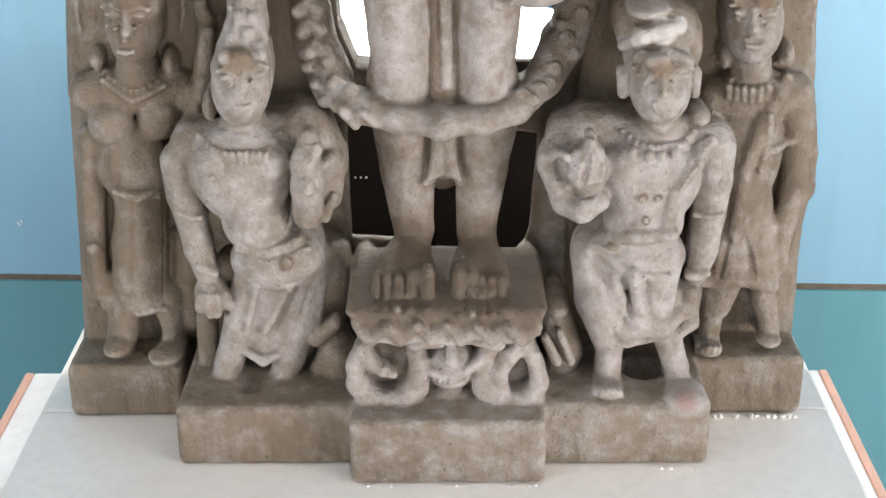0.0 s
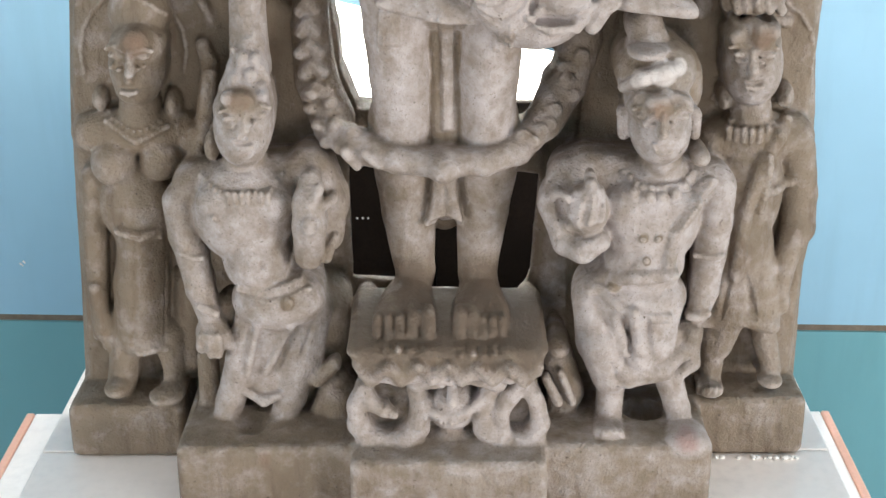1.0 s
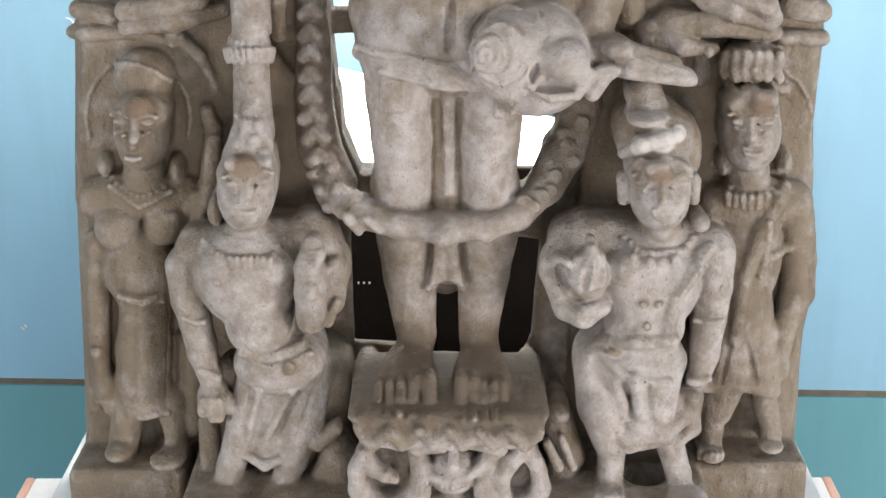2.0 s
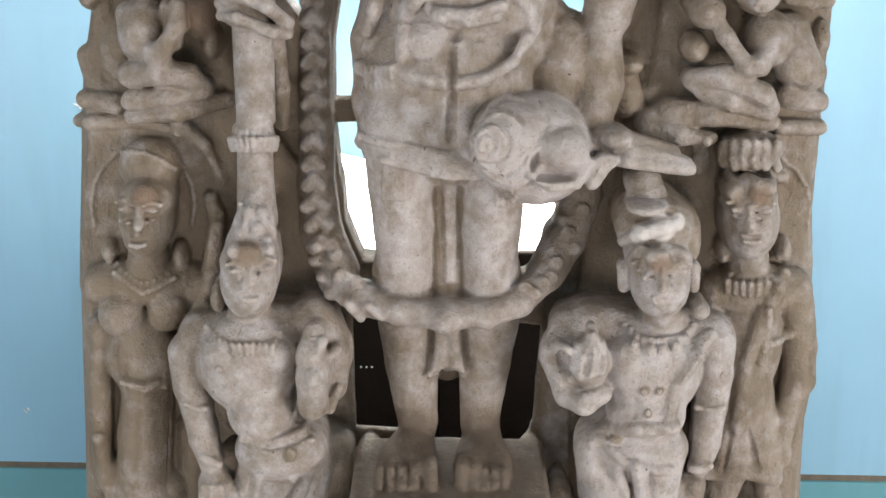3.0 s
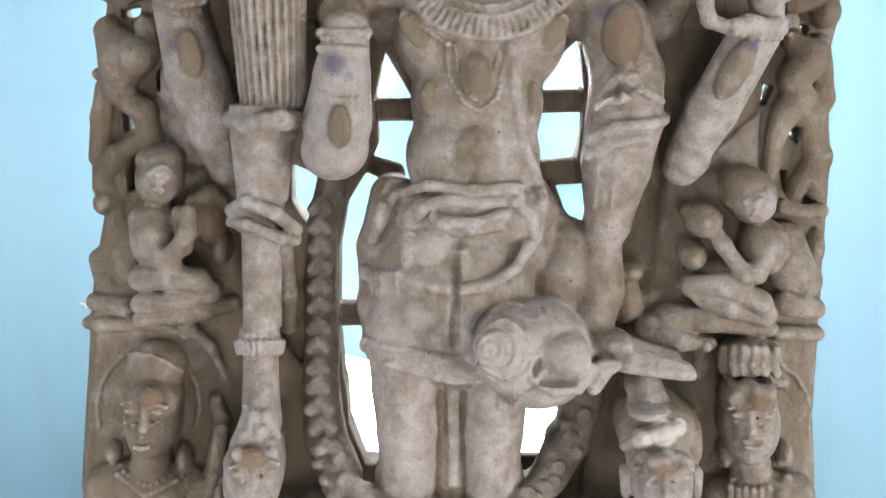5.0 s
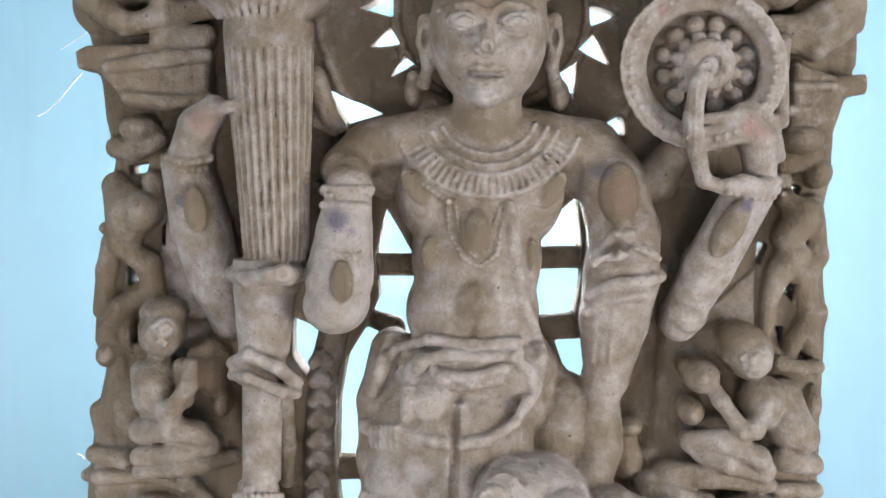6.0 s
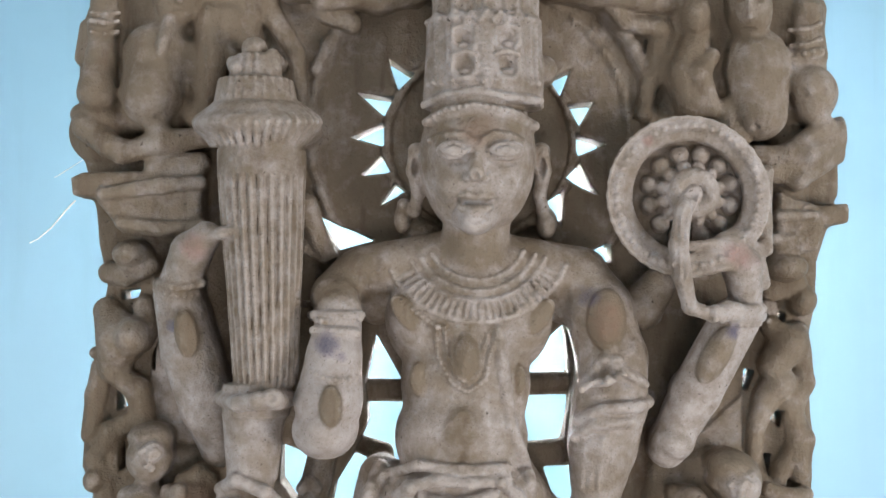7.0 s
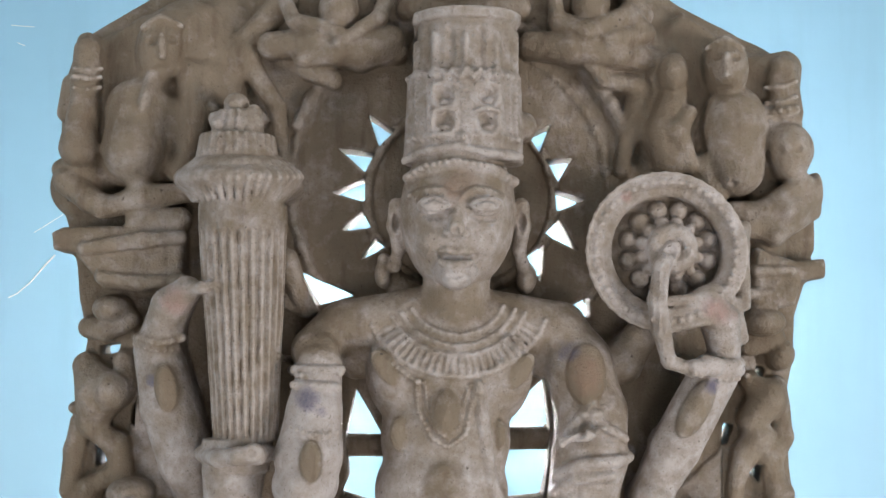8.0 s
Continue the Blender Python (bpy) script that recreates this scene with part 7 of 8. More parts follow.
line(((-244.8, 194.3, 3.8), (-235.7, 189.4, 4.6), (-228, 185.1, 3.9)), 2, 0.4)
line(((-241.9, 164.8, 5.3), (-248.7, 124.2, 5.2)), 1.5, 0.4)
line(((-234.1, 165.4, 5.3), (-233.8, 144.2, 5)), 1.5, 0.4)
line(((-226.8, 164.3, 5.3), (-227.3, 142.5, 5)), 1.5, 0.4)
line(((-220.1, 161.8, 5.4), (-217.7, 149.3, 5)), 1.5, 0.4)
knob(-123.3, 294.2, 7.8, 10.1, 8, 0, 3, 0.5)
knob(217.5, 415, 12.8, 9.6, 8, 0, 4, 0.15)
line(((198.4, 420.8, 4.9), (224.6, 424.8, 4.9), (244, 418.8, 4.9)), 3, 0.4)
line(((194, 448.6, 3.3), (213, 455.6, 3.2), (234.3, 458, 3.3)), 2, None)
knob(209.7, 399, 6.5, 4, 5, 0, 3, 0.7)
line(((215.8, 398.3, 2.2), (209.8, 394.9, 2.2), (203.4, 395.6, 2.2)), 1.5, None)
line(((216.1, 403.1, 2.2), (209.3, 404.7, 2.2), (203.3, 398.8, 2.2)), 1.5, None)
line(((215.9, 405.8, 2.2), (209.2, 407.8, 2.3), (202.6, 400.5, 2.2)), 3, 0.7)
line(((215.8, 387.5, 2.2), (213.7, 388.5, 2.2)), 1.5, None)
knob(226.8, 400.1, 6.4, 4, 5, 0, 3, 0.7)
line(((220.5, 398.5, 2.2), (226.9, 396, 2.2), (234.5, 398.1, 2.2)), 1.5, None)
line(((219.9, 403.2, 2.2), (226.6, 405.4, 2.2), (234.5, 401, 2.2)), 1.5, None)
line(((219.7, 405.9, 2.2), (226.3, 408.8, 2.3), (235.3, 402.9, 2.2)), 3, 0.7)
line(((220.8, 387.7, 2.2), (223, 389.1, 2.2)), 1.5, None)
line(((218, 403, 2.7), (218.2, 394.7, 3.6), (218.3, 389.5, 5)), 3, 0.7)
line(((211.8, 381.5, 2.2), (218.5, 383.9, 2.7), (225.8, 382.6, 2.2)), 2, 0.7)
line(((212.9, 378.3, 2.2), (218.9, 377.9, 2.9), (225, 378.8, 2.2)), 2, 0.7)
line(((210.8, 379.8, 2.2), (218.7, 381, 2.2), (227, 380.9, 2.2)), 1, None)
knob(198.3, 250.7, 4, 4, 3.5, 0, 2, None)
knob(208.5, 276.8, 4.5, 4, 4, 0, 2, 0.1)
knob(223, 277, 4, 4, 3.5, 0, 2, 0.1)
knob(212.5, 254.2, 4, 4.5, 4.1, 0, 2, 0.1)
beads(((190.3, 333.5), (207.2, 325.9), (226.4, 324.8), (250.8, 325.3), (264.6, 334)), 3.7, 6.8, 1.5, 0.5)
knob(198.6, 320.3, 5.6, 6.2, 5.5, 0, 2, 0.55)
knob(215, 317.2, 5.6, 6.2, 5.5, 0, 2, 0.55)
knob(227.3, 317.1, 5.6, 6.2, 5.5, 0, 2, 0.55)
knob(240.3, 319.7, 5.6, 6.2, 5.5, 0, 2, 0.55)
knob(250.9, 322.4, 5.6, 6.2, 5.6, 0, 2, 0.55)
line(((277.5, 323.8, 6.6), (257, 305.4, 6.5), (241.2, 282.6, 5.8), (234.2, 242.3, 5.9)), 4, 0.6)
beads(((277.5, 323.8), (257, 305.4), (244, 285.1)), 2.9, 6.1, 1.5, 0.5)
line(((267.6, 245.5, 3), (281, 243.8, 3), (294.1, 246, 3)), 2, 0.4)
line(((263.2, 182.4, 4.6), (270.9, 181.9, 5.3), (281.7, 185.6, 4.6)), 2, 0.45)
line(((137.4, 290.3, 6.6), (142.6, 323.4, 5.8)), 2, 0.55)
line(((144.8, 298.8, 6.5), (149.1, 326, 5.8)), 2, 0.55)
line(((153.4, 302.2, 6.5), (155.5, 335.2, 5.8)), 2, 0.55)
line(((162.4, 303.7, 6.5), (163.7, 325.9, 5.8)), 2, 0.55)
line(((141.4, 276.7, 2.2), (161.8, 283, 2.2)), 2, None)
line(((125.9, 314.9, 6), (133, 289.5, 6.1), (140.5, 278.2, 5.4)), 2, None)
line(((151.7, 328.5, 3.4), (146.9, 300, 3.3)), 2, None)
line(((166.7, 325.2, 3.4), (162.5, 299.6, 3.3)), 2, None)
line(((157.5, 215.8, 6), (200.3, 237.2, 6.6), (240.5, 240.6, 5.9)), 3, 0.5)
line(((159.1, 214.8, 5.4), (168.6, 217.5, 5.2), (201.7, 195.5, 4.5), (237.3, 191.5, 5.2)), 3, 0.6)
knob(182.9, 220.8, 6.9, 5.2, 5, 0, 2, 0.05)
line(((184, 193.3, 5.2), (193.9, 154.4, 6)), 4, 0.7)
line(((202.6, 201.8, 5.2), (210.2, 158.2, 6)), 4, 0.7)
line(((193, 201.3, 2.4), (201.6, 150.5, 2.8)), 2, None)
line(((174.1, 191.6, 2.2), (183.4, 151.4, 2.2)), 2, None)
line(((216.1, 195.1, 2.2), (220.5, 152.9, 2.2)), 2, None)
line(((180.9, 141.7, 2.8), (187.8, 123.7, 2.8)), 2, None)
line(((168, 74.1, 3.4), (166.5, 70.5, 3.4)), 1.5, 0.5)
line(((173.6, 75.7, 3.4), (172.5, 72.6, 3.4)), 1.5, 0.5)
line(((179.4, 75.9, 3.4), (178.7, 73.4, 3.4)), 1.5, 0.5)
line(((185.2, 75.8, 3.4), (185.1, 73.3, 3.4)), 1.5, 0.5)
line(((191.4, 74.1, 3.4), (192.1, 70.9, 3.4)), 1.5, 0.5)
knob(-312.5, 436.7, 6.2, 4, 5, 0, 3, 0.2)
line(((-305.9, 435.5, 2.2), (-312.9, 432, 2.2), (-321, 433.7, 2.2)), 1.5, None)
line(((-305.3, 440.2, 2.2), (-312.6, 441.4, 2.2), (-320.8, 436.9, 2.2)), 1.5, None)
line(((-305.1, 442.6, 2.2), (-312.2, 444.8, 2.2), (-322.5, 437.8, 2.2)), 3, 0.2)
line(((-306.9, 424, 2.2), (-308.9, 425.4, 2.2)), 1.5, None)
knob(-295.2, 436.7, 6.2, 4, 5, 0, 3, 0.2)
line(((-301.2, 435.6, 2.2), (-295.4, 432.5, 2.2), (-288.9, 434.5, 2.2)), 1.5, None)
line(((-301.5, 440.2, 2.2), (-294.9, 442, 2.2), (-288.8, 437.7, 2.2)), 1.5, None)
line(((-301.4, 442.6, 2.2), (-294.7, 445.2, 2.2), (-288.2, 439.4, 2.2)), 3, 0.2)
line(((-301.8, 424.1, 2.2), (-299.5, 425.4, 2.2)), 1.5, None)
line(((-303.4, 440.2, 2.6), (-303.7, 431.6, 3.4), (-304.1, 426.2, 4.9)), 3, 0.2)
line(((-312.7, 418, 2.2), (-304.7, 420.2, 2.6), (-297.8, 418.9, 2.2)), 2, 0.2)
line(((-311.5, 414.8, 2.2), (-305.3, 414.2, 2.8), (-299.4, 414.9, 2.2)), 2, 0.2)
line(((-313.9, 416.4, 2.2), (-305, 417.2, 2.2), (-297.2, 416.8, 2.2)), 1, None)
line(((-340.2, 371.8, 3.1), (-308.6, 354.1, 3.9), (-277.8, 365.3, 3.1)), 3, 0.2)
beads(((-339.8, 377.1), (-308, 363.5), (-281, 370.7)), 3.1, 6.5, 1.5, 0.2)
line(((-331.9, 258.9, 3.9), (-310.7, 254.1, 4.6), (-291.3, 249.7, 3.9)), 3, 0.2)
line(((-264.5, 334.1, 6.9), (-251.1, 357.8, 6.9)), 3, 0.25)
knob(326.5, 465.4, 12.5, 11.4, 10, 0, 4, 0.08)
knob(308.2, 440.9, 6.9, 4, 5, 0, 3, 0.45)
line(((314.3, 440.3, 2.2), (308.2, 436.4, 2.2), (301.9, 437.5, 2.2)), 1.5, None)
line(((314.6, 445.6, 2.2), (308, 446.7, 2.2), (302, 440.8, 2.2)), 1.5, None)
line(((314.5, 448.1, 2.2), (307.7, 450.3, 2.5), (301, 443.1, 2.2)), 3, 0.45)
line(((314.3, 428.5, 2.2), (311.9, 429.8, 2.2)), 1.5, None)
knob(325.7, 442.7, 6.8, 4, 5, 0, 3, 0.45)
line(((319, 440.9, 2.2), (325.7, 438.3, 2.2), (333.9, 440.7, 2.2)), 1.5, None)
line(((318.5, 445.8, 2.2), (325.7, 448.1, 2.2), (334, 443.9, 2.2)), 1.5, None)
line(((318.4, 448.4, 2.2), (325.6, 451.4, 2.4), (334.9, 446, 2.2)), 3, 0.45)
line(((319.3, 429.1, 2.2), (321.6, 430.6, 2.2)), 1.5, None)
line(((316.6, 445.6, 2.9), (316.5, 436.6, 3.8), (316.7, 430.9, 5.3)), 3, 0.45)
line(((310.1, 422.4, 2.2), (317, 424.7, 2.9), (324.5, 423.8, 2.2)), 2, 0.45)
line(((311.6, 418.3, 2.2), (317.4, 418.3, 3.1), (323.6, 419.7, 2.2)), 2, 0.45)
line(((309.1, 420.5, 2.2), (317.2, 421.6, 2.2), (325.8, 422, 2.2)), 1, None)
line(((295.8, 507.3, 5.3), (294.4, 498.9, 6)), 2, 0.4)
line(((304.3, 509.6, 5.3), (303.1, 501, 6)), 2, 0.4)
line(((313.4, 511.1, 5.3), (312.4, 502.1, 6)), 2, 0.4)
line(((323.4, 511.4, 5.2), (322.5, 502.5, 6)), 2, 0.4)
line(((334, 511.2, 5.2), (333, 502.2, 6)), 2, 0.4)
line(((346.3, 509.2, 5.3), (344.8, 500.6, 6)), 2, 0.4)
line(((293.9, 492.4, 5.3), (305.8, 471.7, 5.5)), 2, 0.35)
line(((302.3, 495, 5.3), (304.8, 486.6, 5.3)), 2, 0.35)
line(((311.5, 496.4, 5.2), (313.4, 488.7, 5.3)), 2, 0.35)
line(((321.4, 496.8, 5.2), (323.4, 489.2, 5.2)), 2, 0.35)
line(((331.8, 496.7, 5.2), (334.1, 488.8, 5.2)), 2, 0.35)
line(((343.3, 495.4, 5.2), (346.9, 486.1, 5.3)), 2, 0.35)
line(((300, 463.8, 6.3), (318.8, 475.7, 6), (365.3, 463.6, 6.3)), 3, 0.35)
beads(((294, 384.1), (311.2, 364.1), (327.2, 362.7), (349, 367.6), (359.8, 385)), 3.9, 7.1, 1.5, 0.25)
line(((303.6, 362.9, 3.9), (303.8, 353.7, 3.8)), 2, 0.3)
line(((311.2, 362.3, 3.8), (311.2, 352.9, 3.8)), 2, 0.3)
line(((318.4, 362.9, 3.8), (318.7, 352.5, 3.8)), 2, 0.3)
line(((326.1, 363.1, 3.8), (326.1, 352.8, 3.8)), 2, 0.3)
line(((334.1, 363.7, 3.8), (334, 353.2, 3.8)), 2, 0.3)
line(((342.9, 364, 3.8), (342.3, 353.6, 3.8)), 2, 0.3)
line(((351.9, 364.4, 3.8), (350.9, 354.3, 3.8)), 2, 0.3)
line(((363.1, 370.2, 6.2), (336.3, 323.5, 6.9), (322.5, 282, 6.1), (317.4, 205.3, 7)), 4, 0.25)
line(((339.7, 299.5, 4.5), (374.7, 301.2, 4.6)), 3, 0.2)
line(((344.9, 337.6, 3.8), (338, 281.3, 4.6)), 3, 0.2)
line(((311.5, 205.1, 2.2), (305.7, 159.4, 2.2)), 3, None)
line(((329.6, 204.6, 2.2), (342.9, 157.3, 2.2)), 3, None)
line(((284.9, 82.6, 3.2), (284.3, 75.2, 3.2)), 1.5, 0.3)
line(((290.2, 83.3, 3.2), (288.4, 80.1, 3.2)), 1.5, 0.3)
line(((295.1, 84.8, 3.2), (293.7, 81.2, 3.2)), 1.5, 0.3)
line(((300.7, 84.5, 3.2), (299.6, 81, 3.2)), 1.5, 0.3)
line(((306.8, 83, 3.2), (305.8, 79.8, 3.2)), 1.5, 0.3)
knob(-282.7, 690.4, 10.4, 10.4, 8, 0, 3, 0.7)
line(((-381.4, 522.5, 6.4), (-314.7, 527.5, 6.2), (-269.7, 515.7, 4.7)), 5, 0.15)
line(((275.5, 473, 6.3), (276.6, 510.6, 6)), 4, 0.45)
knob(-289.7, 688.5, 4.4, 4, 3.9, 0, 3, 0.45)
line(((-285.4, 687.3, 2.2), (-289.5, 685.6, 2.2), (-294.4, 687.7, 2.2)), 1.5, None)
line(((-285.4, 690.4, 2.2), (-290, 691.9, 2.2), (-294.7, 689.7, 2.2)), 1.5, None)
line(((-285.5, 692.1, 2.2), (-290, 694, 2.2), (-295.2, 691.2, 2.2)), 3, 0.45)
line(((-285.7, 679.6, 2.2), (-286.9, 680.7, 2.2)), 1.5, None)
knob(-278.9, 687.8, 4.4, 4, 4, 0, 3, 0.45)
line(((-282.4, 687.2, 2.2), (-278.8, 684.9, 2.2), (-274.8, 686.5, 2.2)), 1.5, None)
line(((-282.8, 690.4, 2.2), (-279.2, 691.3, 2.2), (-274.9, 688.6, 2.2)), 1.5, None)
line(((-283.1, 691.9, 2.2), (-279.2, 693.4, 2.2), (-274.5, 689.9, 2.2)), 3, 0.45)
line(((-282.4, 679.5, 2.2), (-281, 680.3, 2.2)), 1.5, None)
line(((-284.1, 690.4, 2.2), (-283.8, 684.6, 2.4), (-283.9, 681, 3.4)), 3, 0.45)
line(((-288.5, 676.6, 2.2), (-284, 677.1, 2.2), (-279.7, 676, 2.2)), 2, 0.45)
line(((-288.1, 673.9, 2.2), (-284.5, 672.9, 2.2), (-280.8, 673.3, 2.2)), 2, 0.45)
line(((-289.5, 675.4, 2.2), (-284.2, 675.1, 2.2), (-279.3, 674.6, 2.2)), 1, None)
knob(313.1, 661, 4.4, 4, 3.9, 0, 3, 0.45)
line(((317, 660.2, 2.2), (313.2, 658, 2.2), (308.8, 659.7, 2.2)), 1.5, None)
line(((317.3, 663.5, 2.2), (313.1, 664.6, 2.2), (308.8, 661.9, 2.2)), 1.5, None)
line(((317.3, 665.1, 2.2), (313.1, 666.6, 2.2), (308.2, 663.3, 2.2)), 3, 0.45)
line(((317.4, 652.3, 2.2), (315.7, 653.3, 2.2)), 1.5, None)
knob(324.2, 661.6, 4.3, 4, 3.9, 0, 3, 0.45)
line(((320, 660.4, 2.2), (324.2, 658.7, 2.2), (329.1, 660.7, 2.2)), 1.5, None)
line(((319.7, 663.6, 2.2), (324.3, 665.1, 2.2), (329.1, 662.9, 2.2)), 1.5, None)
line(((319.8, 665.2, 2.2), (324.2, 667.1, 2.2), (329.7, 664.2, 2.2)), 3, 0.45)
line(((320.4, 652.7, 2.2), (321.7, 653.7, 2.2)), 1.5, None)
line(((318.4, 663.6, 2.2), (318.5, 657.6, 2.4), (318.6, 654, 3.4)), 3, 0.45)
line(((314.8, 648.7, 2.2), (318.9, 650, 2.2), (323.8, 649.3, 2.2)), 2, 0.45)
line(((317, 645.3, 2.2), (320, 645.5, 2.2), (323.2, 646.8, 2.2)), 2, 0.45)
line(((314.5, 647.3, 2.2), (319.2, 648, 2.2), (324.6, 648.2, 2.2)), 1, None)
knob(-290.3, 1041.2, 4, 4, 3.5, 0, 2, None)
beads(((-368.2, 1145.5), (-351, 1144.3)), 4.8, 7.4, 1.5, 0.15)
knob(344.6, 1035.7, 4, 4, 3.5, 0, 2, None)
beads(((394.8, 1116.6), (420.6, 1120.7)), 4.8, 7.4, 1.5, 0.15)
# whorls of the conch
line(((87.1, 567.6, 2.5), (74.2, 570.2, 2.5), (61.3, 567.7, 2.5), (49.9, 560.3, 2.5), (41.4, 549.0, 2.5), (36.9, 535.1, 2.5), (36.9, 520.2, 2.5), (41.5, 506.1, 2.5), (50.0, 494.6, 2.5), (61.6, 487.0, 2.5), (74.7, 484.4, 2.5), (87.8, 487.0, 2.5), (99.2, 494.5, 2.5), (107.6, 506.0, 2.5)), 1.5, None)
line(((85.4, 563.4, 2.7), (74.1, 565.7, 2.7), (62.9, 563.5, 2.7), (53.0, 557.0, 2.7), (45.6, 547.0, 2.7), (41.7, 534.7, 2.7), (41.7, 521.5, 2.7), (45.7, 509.1, 2.7), (53.1, 498.9, 2.7), (63.2, 492.2, 2.7), (74.6, 489.9, 2.7), (86.0, 492.2, 2.7), (95.9, 498.8, 2.7), (103.2, 509.0, 2.7)), 2, 0.85)
line(((83.7, 550.4, 2.5), (76.4, 557.3, 2.5), (67.6, 561.1, 2.5), (58.2, 561.1, 2.5), (49.3, 557.4, 2.5), (42.1, 550.5, 2.5), (37.4, 541.1, 2.5), (35.8, 530.4, 2.5), (37.4, 519.7, 2.5), (42.2, 510.2, 2.5), (49.5, 503.1, 2.5), (58.4, 499.3, 2.5), (67.9, 499.3, 2.5), (76.8, 503.1, 2.5), (84.0, 510.1, 2.5), (88.6, 519.6, 2.5)), 1.5, None)
line(((79.9, 547.7, 2.7), (73.9, 553.5, 2.7), (66.7, 556.6, 2.7), (59.0, 556.7, 2.7), (51.8, 553.6, 2.7), (45.9, 547.7, 2.7), (42.0, 539.9, 2.7), (40.7, 530.9, 2.7), (42.0, 521.8, 2.7), (45.9, 513.9, 2.7), (51.9, 507.9, 2.7), (59.2, 504.8, 2.7), (66.9, 504.7, 2.7), (74.2, 507.9, 2.7), (80.1, 513.8, 2.7), (83.9, 521.7, 2.7)), 2, 0.85)
line(((71.7, 532.5, 2.5), (70.6, 539.7, 2.5), (67.4, 545.9, 2.5), (62.6, 550.6, 2.5), (56.8, 553.1, 2.5), (50.6, 553.1, 2.5), (44.7, 550.6, 2.5), (40.0, 546.0, 2.5), (36.9, 539.7, 2.5), (35.8, 532.6, 2.5), (36.9, 525.5, 2.5), (40.0, 519.1, 2.5), (44.8, 514.5, 2.5), (50.7, 511.9, 2.5), (56.9, 511.9, 2.5), (62.8, 514.4, 2.5), (67.6, 519.1, 2.5), (70.6, 525.4, 2.5), (71.7, 532.5, 2.5)), 1.5, None)
line(((66.7, 533.0, 2.7), (65.9, 538.4, 2.7), (63.6, 543.2, 2.7), (60.2, 546.8, 2.7), (55.9, 548.7, 2.7), (51.4, 548.7, 2.7), (47.2, 546.8, 2.7), (43.7, 543.3, 2.7), (41.5, 538.5, 2.7), (40.7, 533.1, 2.7), (41.5, 527.6, 2.7), (43.7, 522.8, 2.7), (47.2, 519.2, 2.7), (51.5, 517.3, 2.7), (56.0, 517.3, 2.7), (60.3, 519.2, 2.7), (63.7, 522.8, 2.7), (66.0, 527.5, 2.7), (66.7, 533.0, 2.7)), 2, 0.85)
line(((57.5, 534.2, 2.5), (57.0, 538.0, 2.5), (55.4, 541.3, 2.5), (52.9, 543.7, 2.5), (49.9, 545.0, 2.5), (46.7, 545.0, 2.5), (43.7, 543.7, 2.5), (41.2, 541.3, 2.5), (39.6, 538.0, 2.5), (39.1, 534.2, 2.5), (39.6, 530.5, 2.5), (41.2, 527.2, 2.5), (43.7, 524.7, 2.5), (46.7, 523.4, 2.5), (49.9, 523.4, 2.5), (53.0, 524.7, 2.5), (55.4, 527.1, 2.5), (57.0, 530.4, 2.5), (57.5, 534.2, 2.5)), 1.5, None)
line(((52.6, 534.7, 2.7), (52.3, 536.7, 2.7), (51.6, 538.5, 2.7), (50.4, 539.9, 2.7), (49.0, 540.6, 2.7), (47.5, 540.6, 2.7), (46.1, 539.9, 2.7), (44.9, 538.6, 2.7), (44.2, 536.8, 2.7), (43.9, 534.7, 2.7), (44.2, 532.6, 2.7), (44.9, 530.8, 2.7), (46.1, 529.5, 2.7), (47.5, 528.7, 2.7), (49.0, 528.7, 2.7), (50.5, 529.4, 2.7), (51.6, 530.8, 2.7), (52.4, 532.6, 2.7), (52.6, 534.7, 2.7)), 2, 0.85)
line(((98.9, 571.6, 2.2), (109.4, 547.7, 2.4), (95.6, 524.1, 2.4)), 2, None)
# faint round halos behind the standing figures
line(((-262.3, 414.3, 2.4), (-258.1, 436.4, 2.4), (-260.5, 458.5, 2.4), (-269.3, 477.7, 2.4), (-283.4, 492.0, 2.4), (-301.1, 499.6, 2.4), (-320.2, 499.6, 2.4), (-338.7, 492.1, 2.4), (-354.1, 477.9, 2.4), (-364.8, 458.7, 2.4), (-369.4, 436.6, 2.4), (-367.3, 414.4, 2.4)), 3, 0.15)
line(((393.7, 407.2, 2.4), (396.4, 429.2, 2.4), (391.5, 451.2, 2.4), (379.7, 470.4, 2.4), (362.4, 484.6, 2.4)), 3, 0.15)
# folds of the long skirt
line(((-316.0, 250.1, 1.8), (-329.7, 120.2, 1.9)), 2, None)
line(((-288.5, 249.9, 1.8), (-297.6, 120.0, 1.9)), 2, None)
line(((-334.8, 258.1, 3.0), (-309.1, 252.3, 3.6), (-278.5, 260.9, 3.0)), 3, 0.25)
line(((-315.7, 209.2, 1.8), (-295.7, 210.4, 1.8)), 2, None)
line(((-324.6, 115.4, 3.7), (-310.1, 118.1, 4.3), (-296.7, 115.3, 3.7)), 3, 0.2)
# folds and belt of the attendant
line(((-200.4, 220.0, 3.5), (-171.7, 216.2, 4.0), (-128.0, 224.6, 3.5)), 3, 0.5)
line(((-198.5, 212.6, 2.3), (-172.2, 207.5, 2.3), (-128.4, 215.9, 2.3)), 2, 0.4)
line(((-187.6, 180.1, 2.3), (-159.2, 177.5, 2.3), (-129.8, 182.3, 2.3)), 2, None)
line(((-191.0, 177.3, 1.7), (-205.9, 123.2, 1.8)), 2, None)
line(((-184.0, 177.3, 3.5), (-197.8, 119.9, 3.5)), 3, 0.5)
line(((-149.2, 174.0, 3.5), (-178.9, 119.8, 3.5)), 3, 0.55)
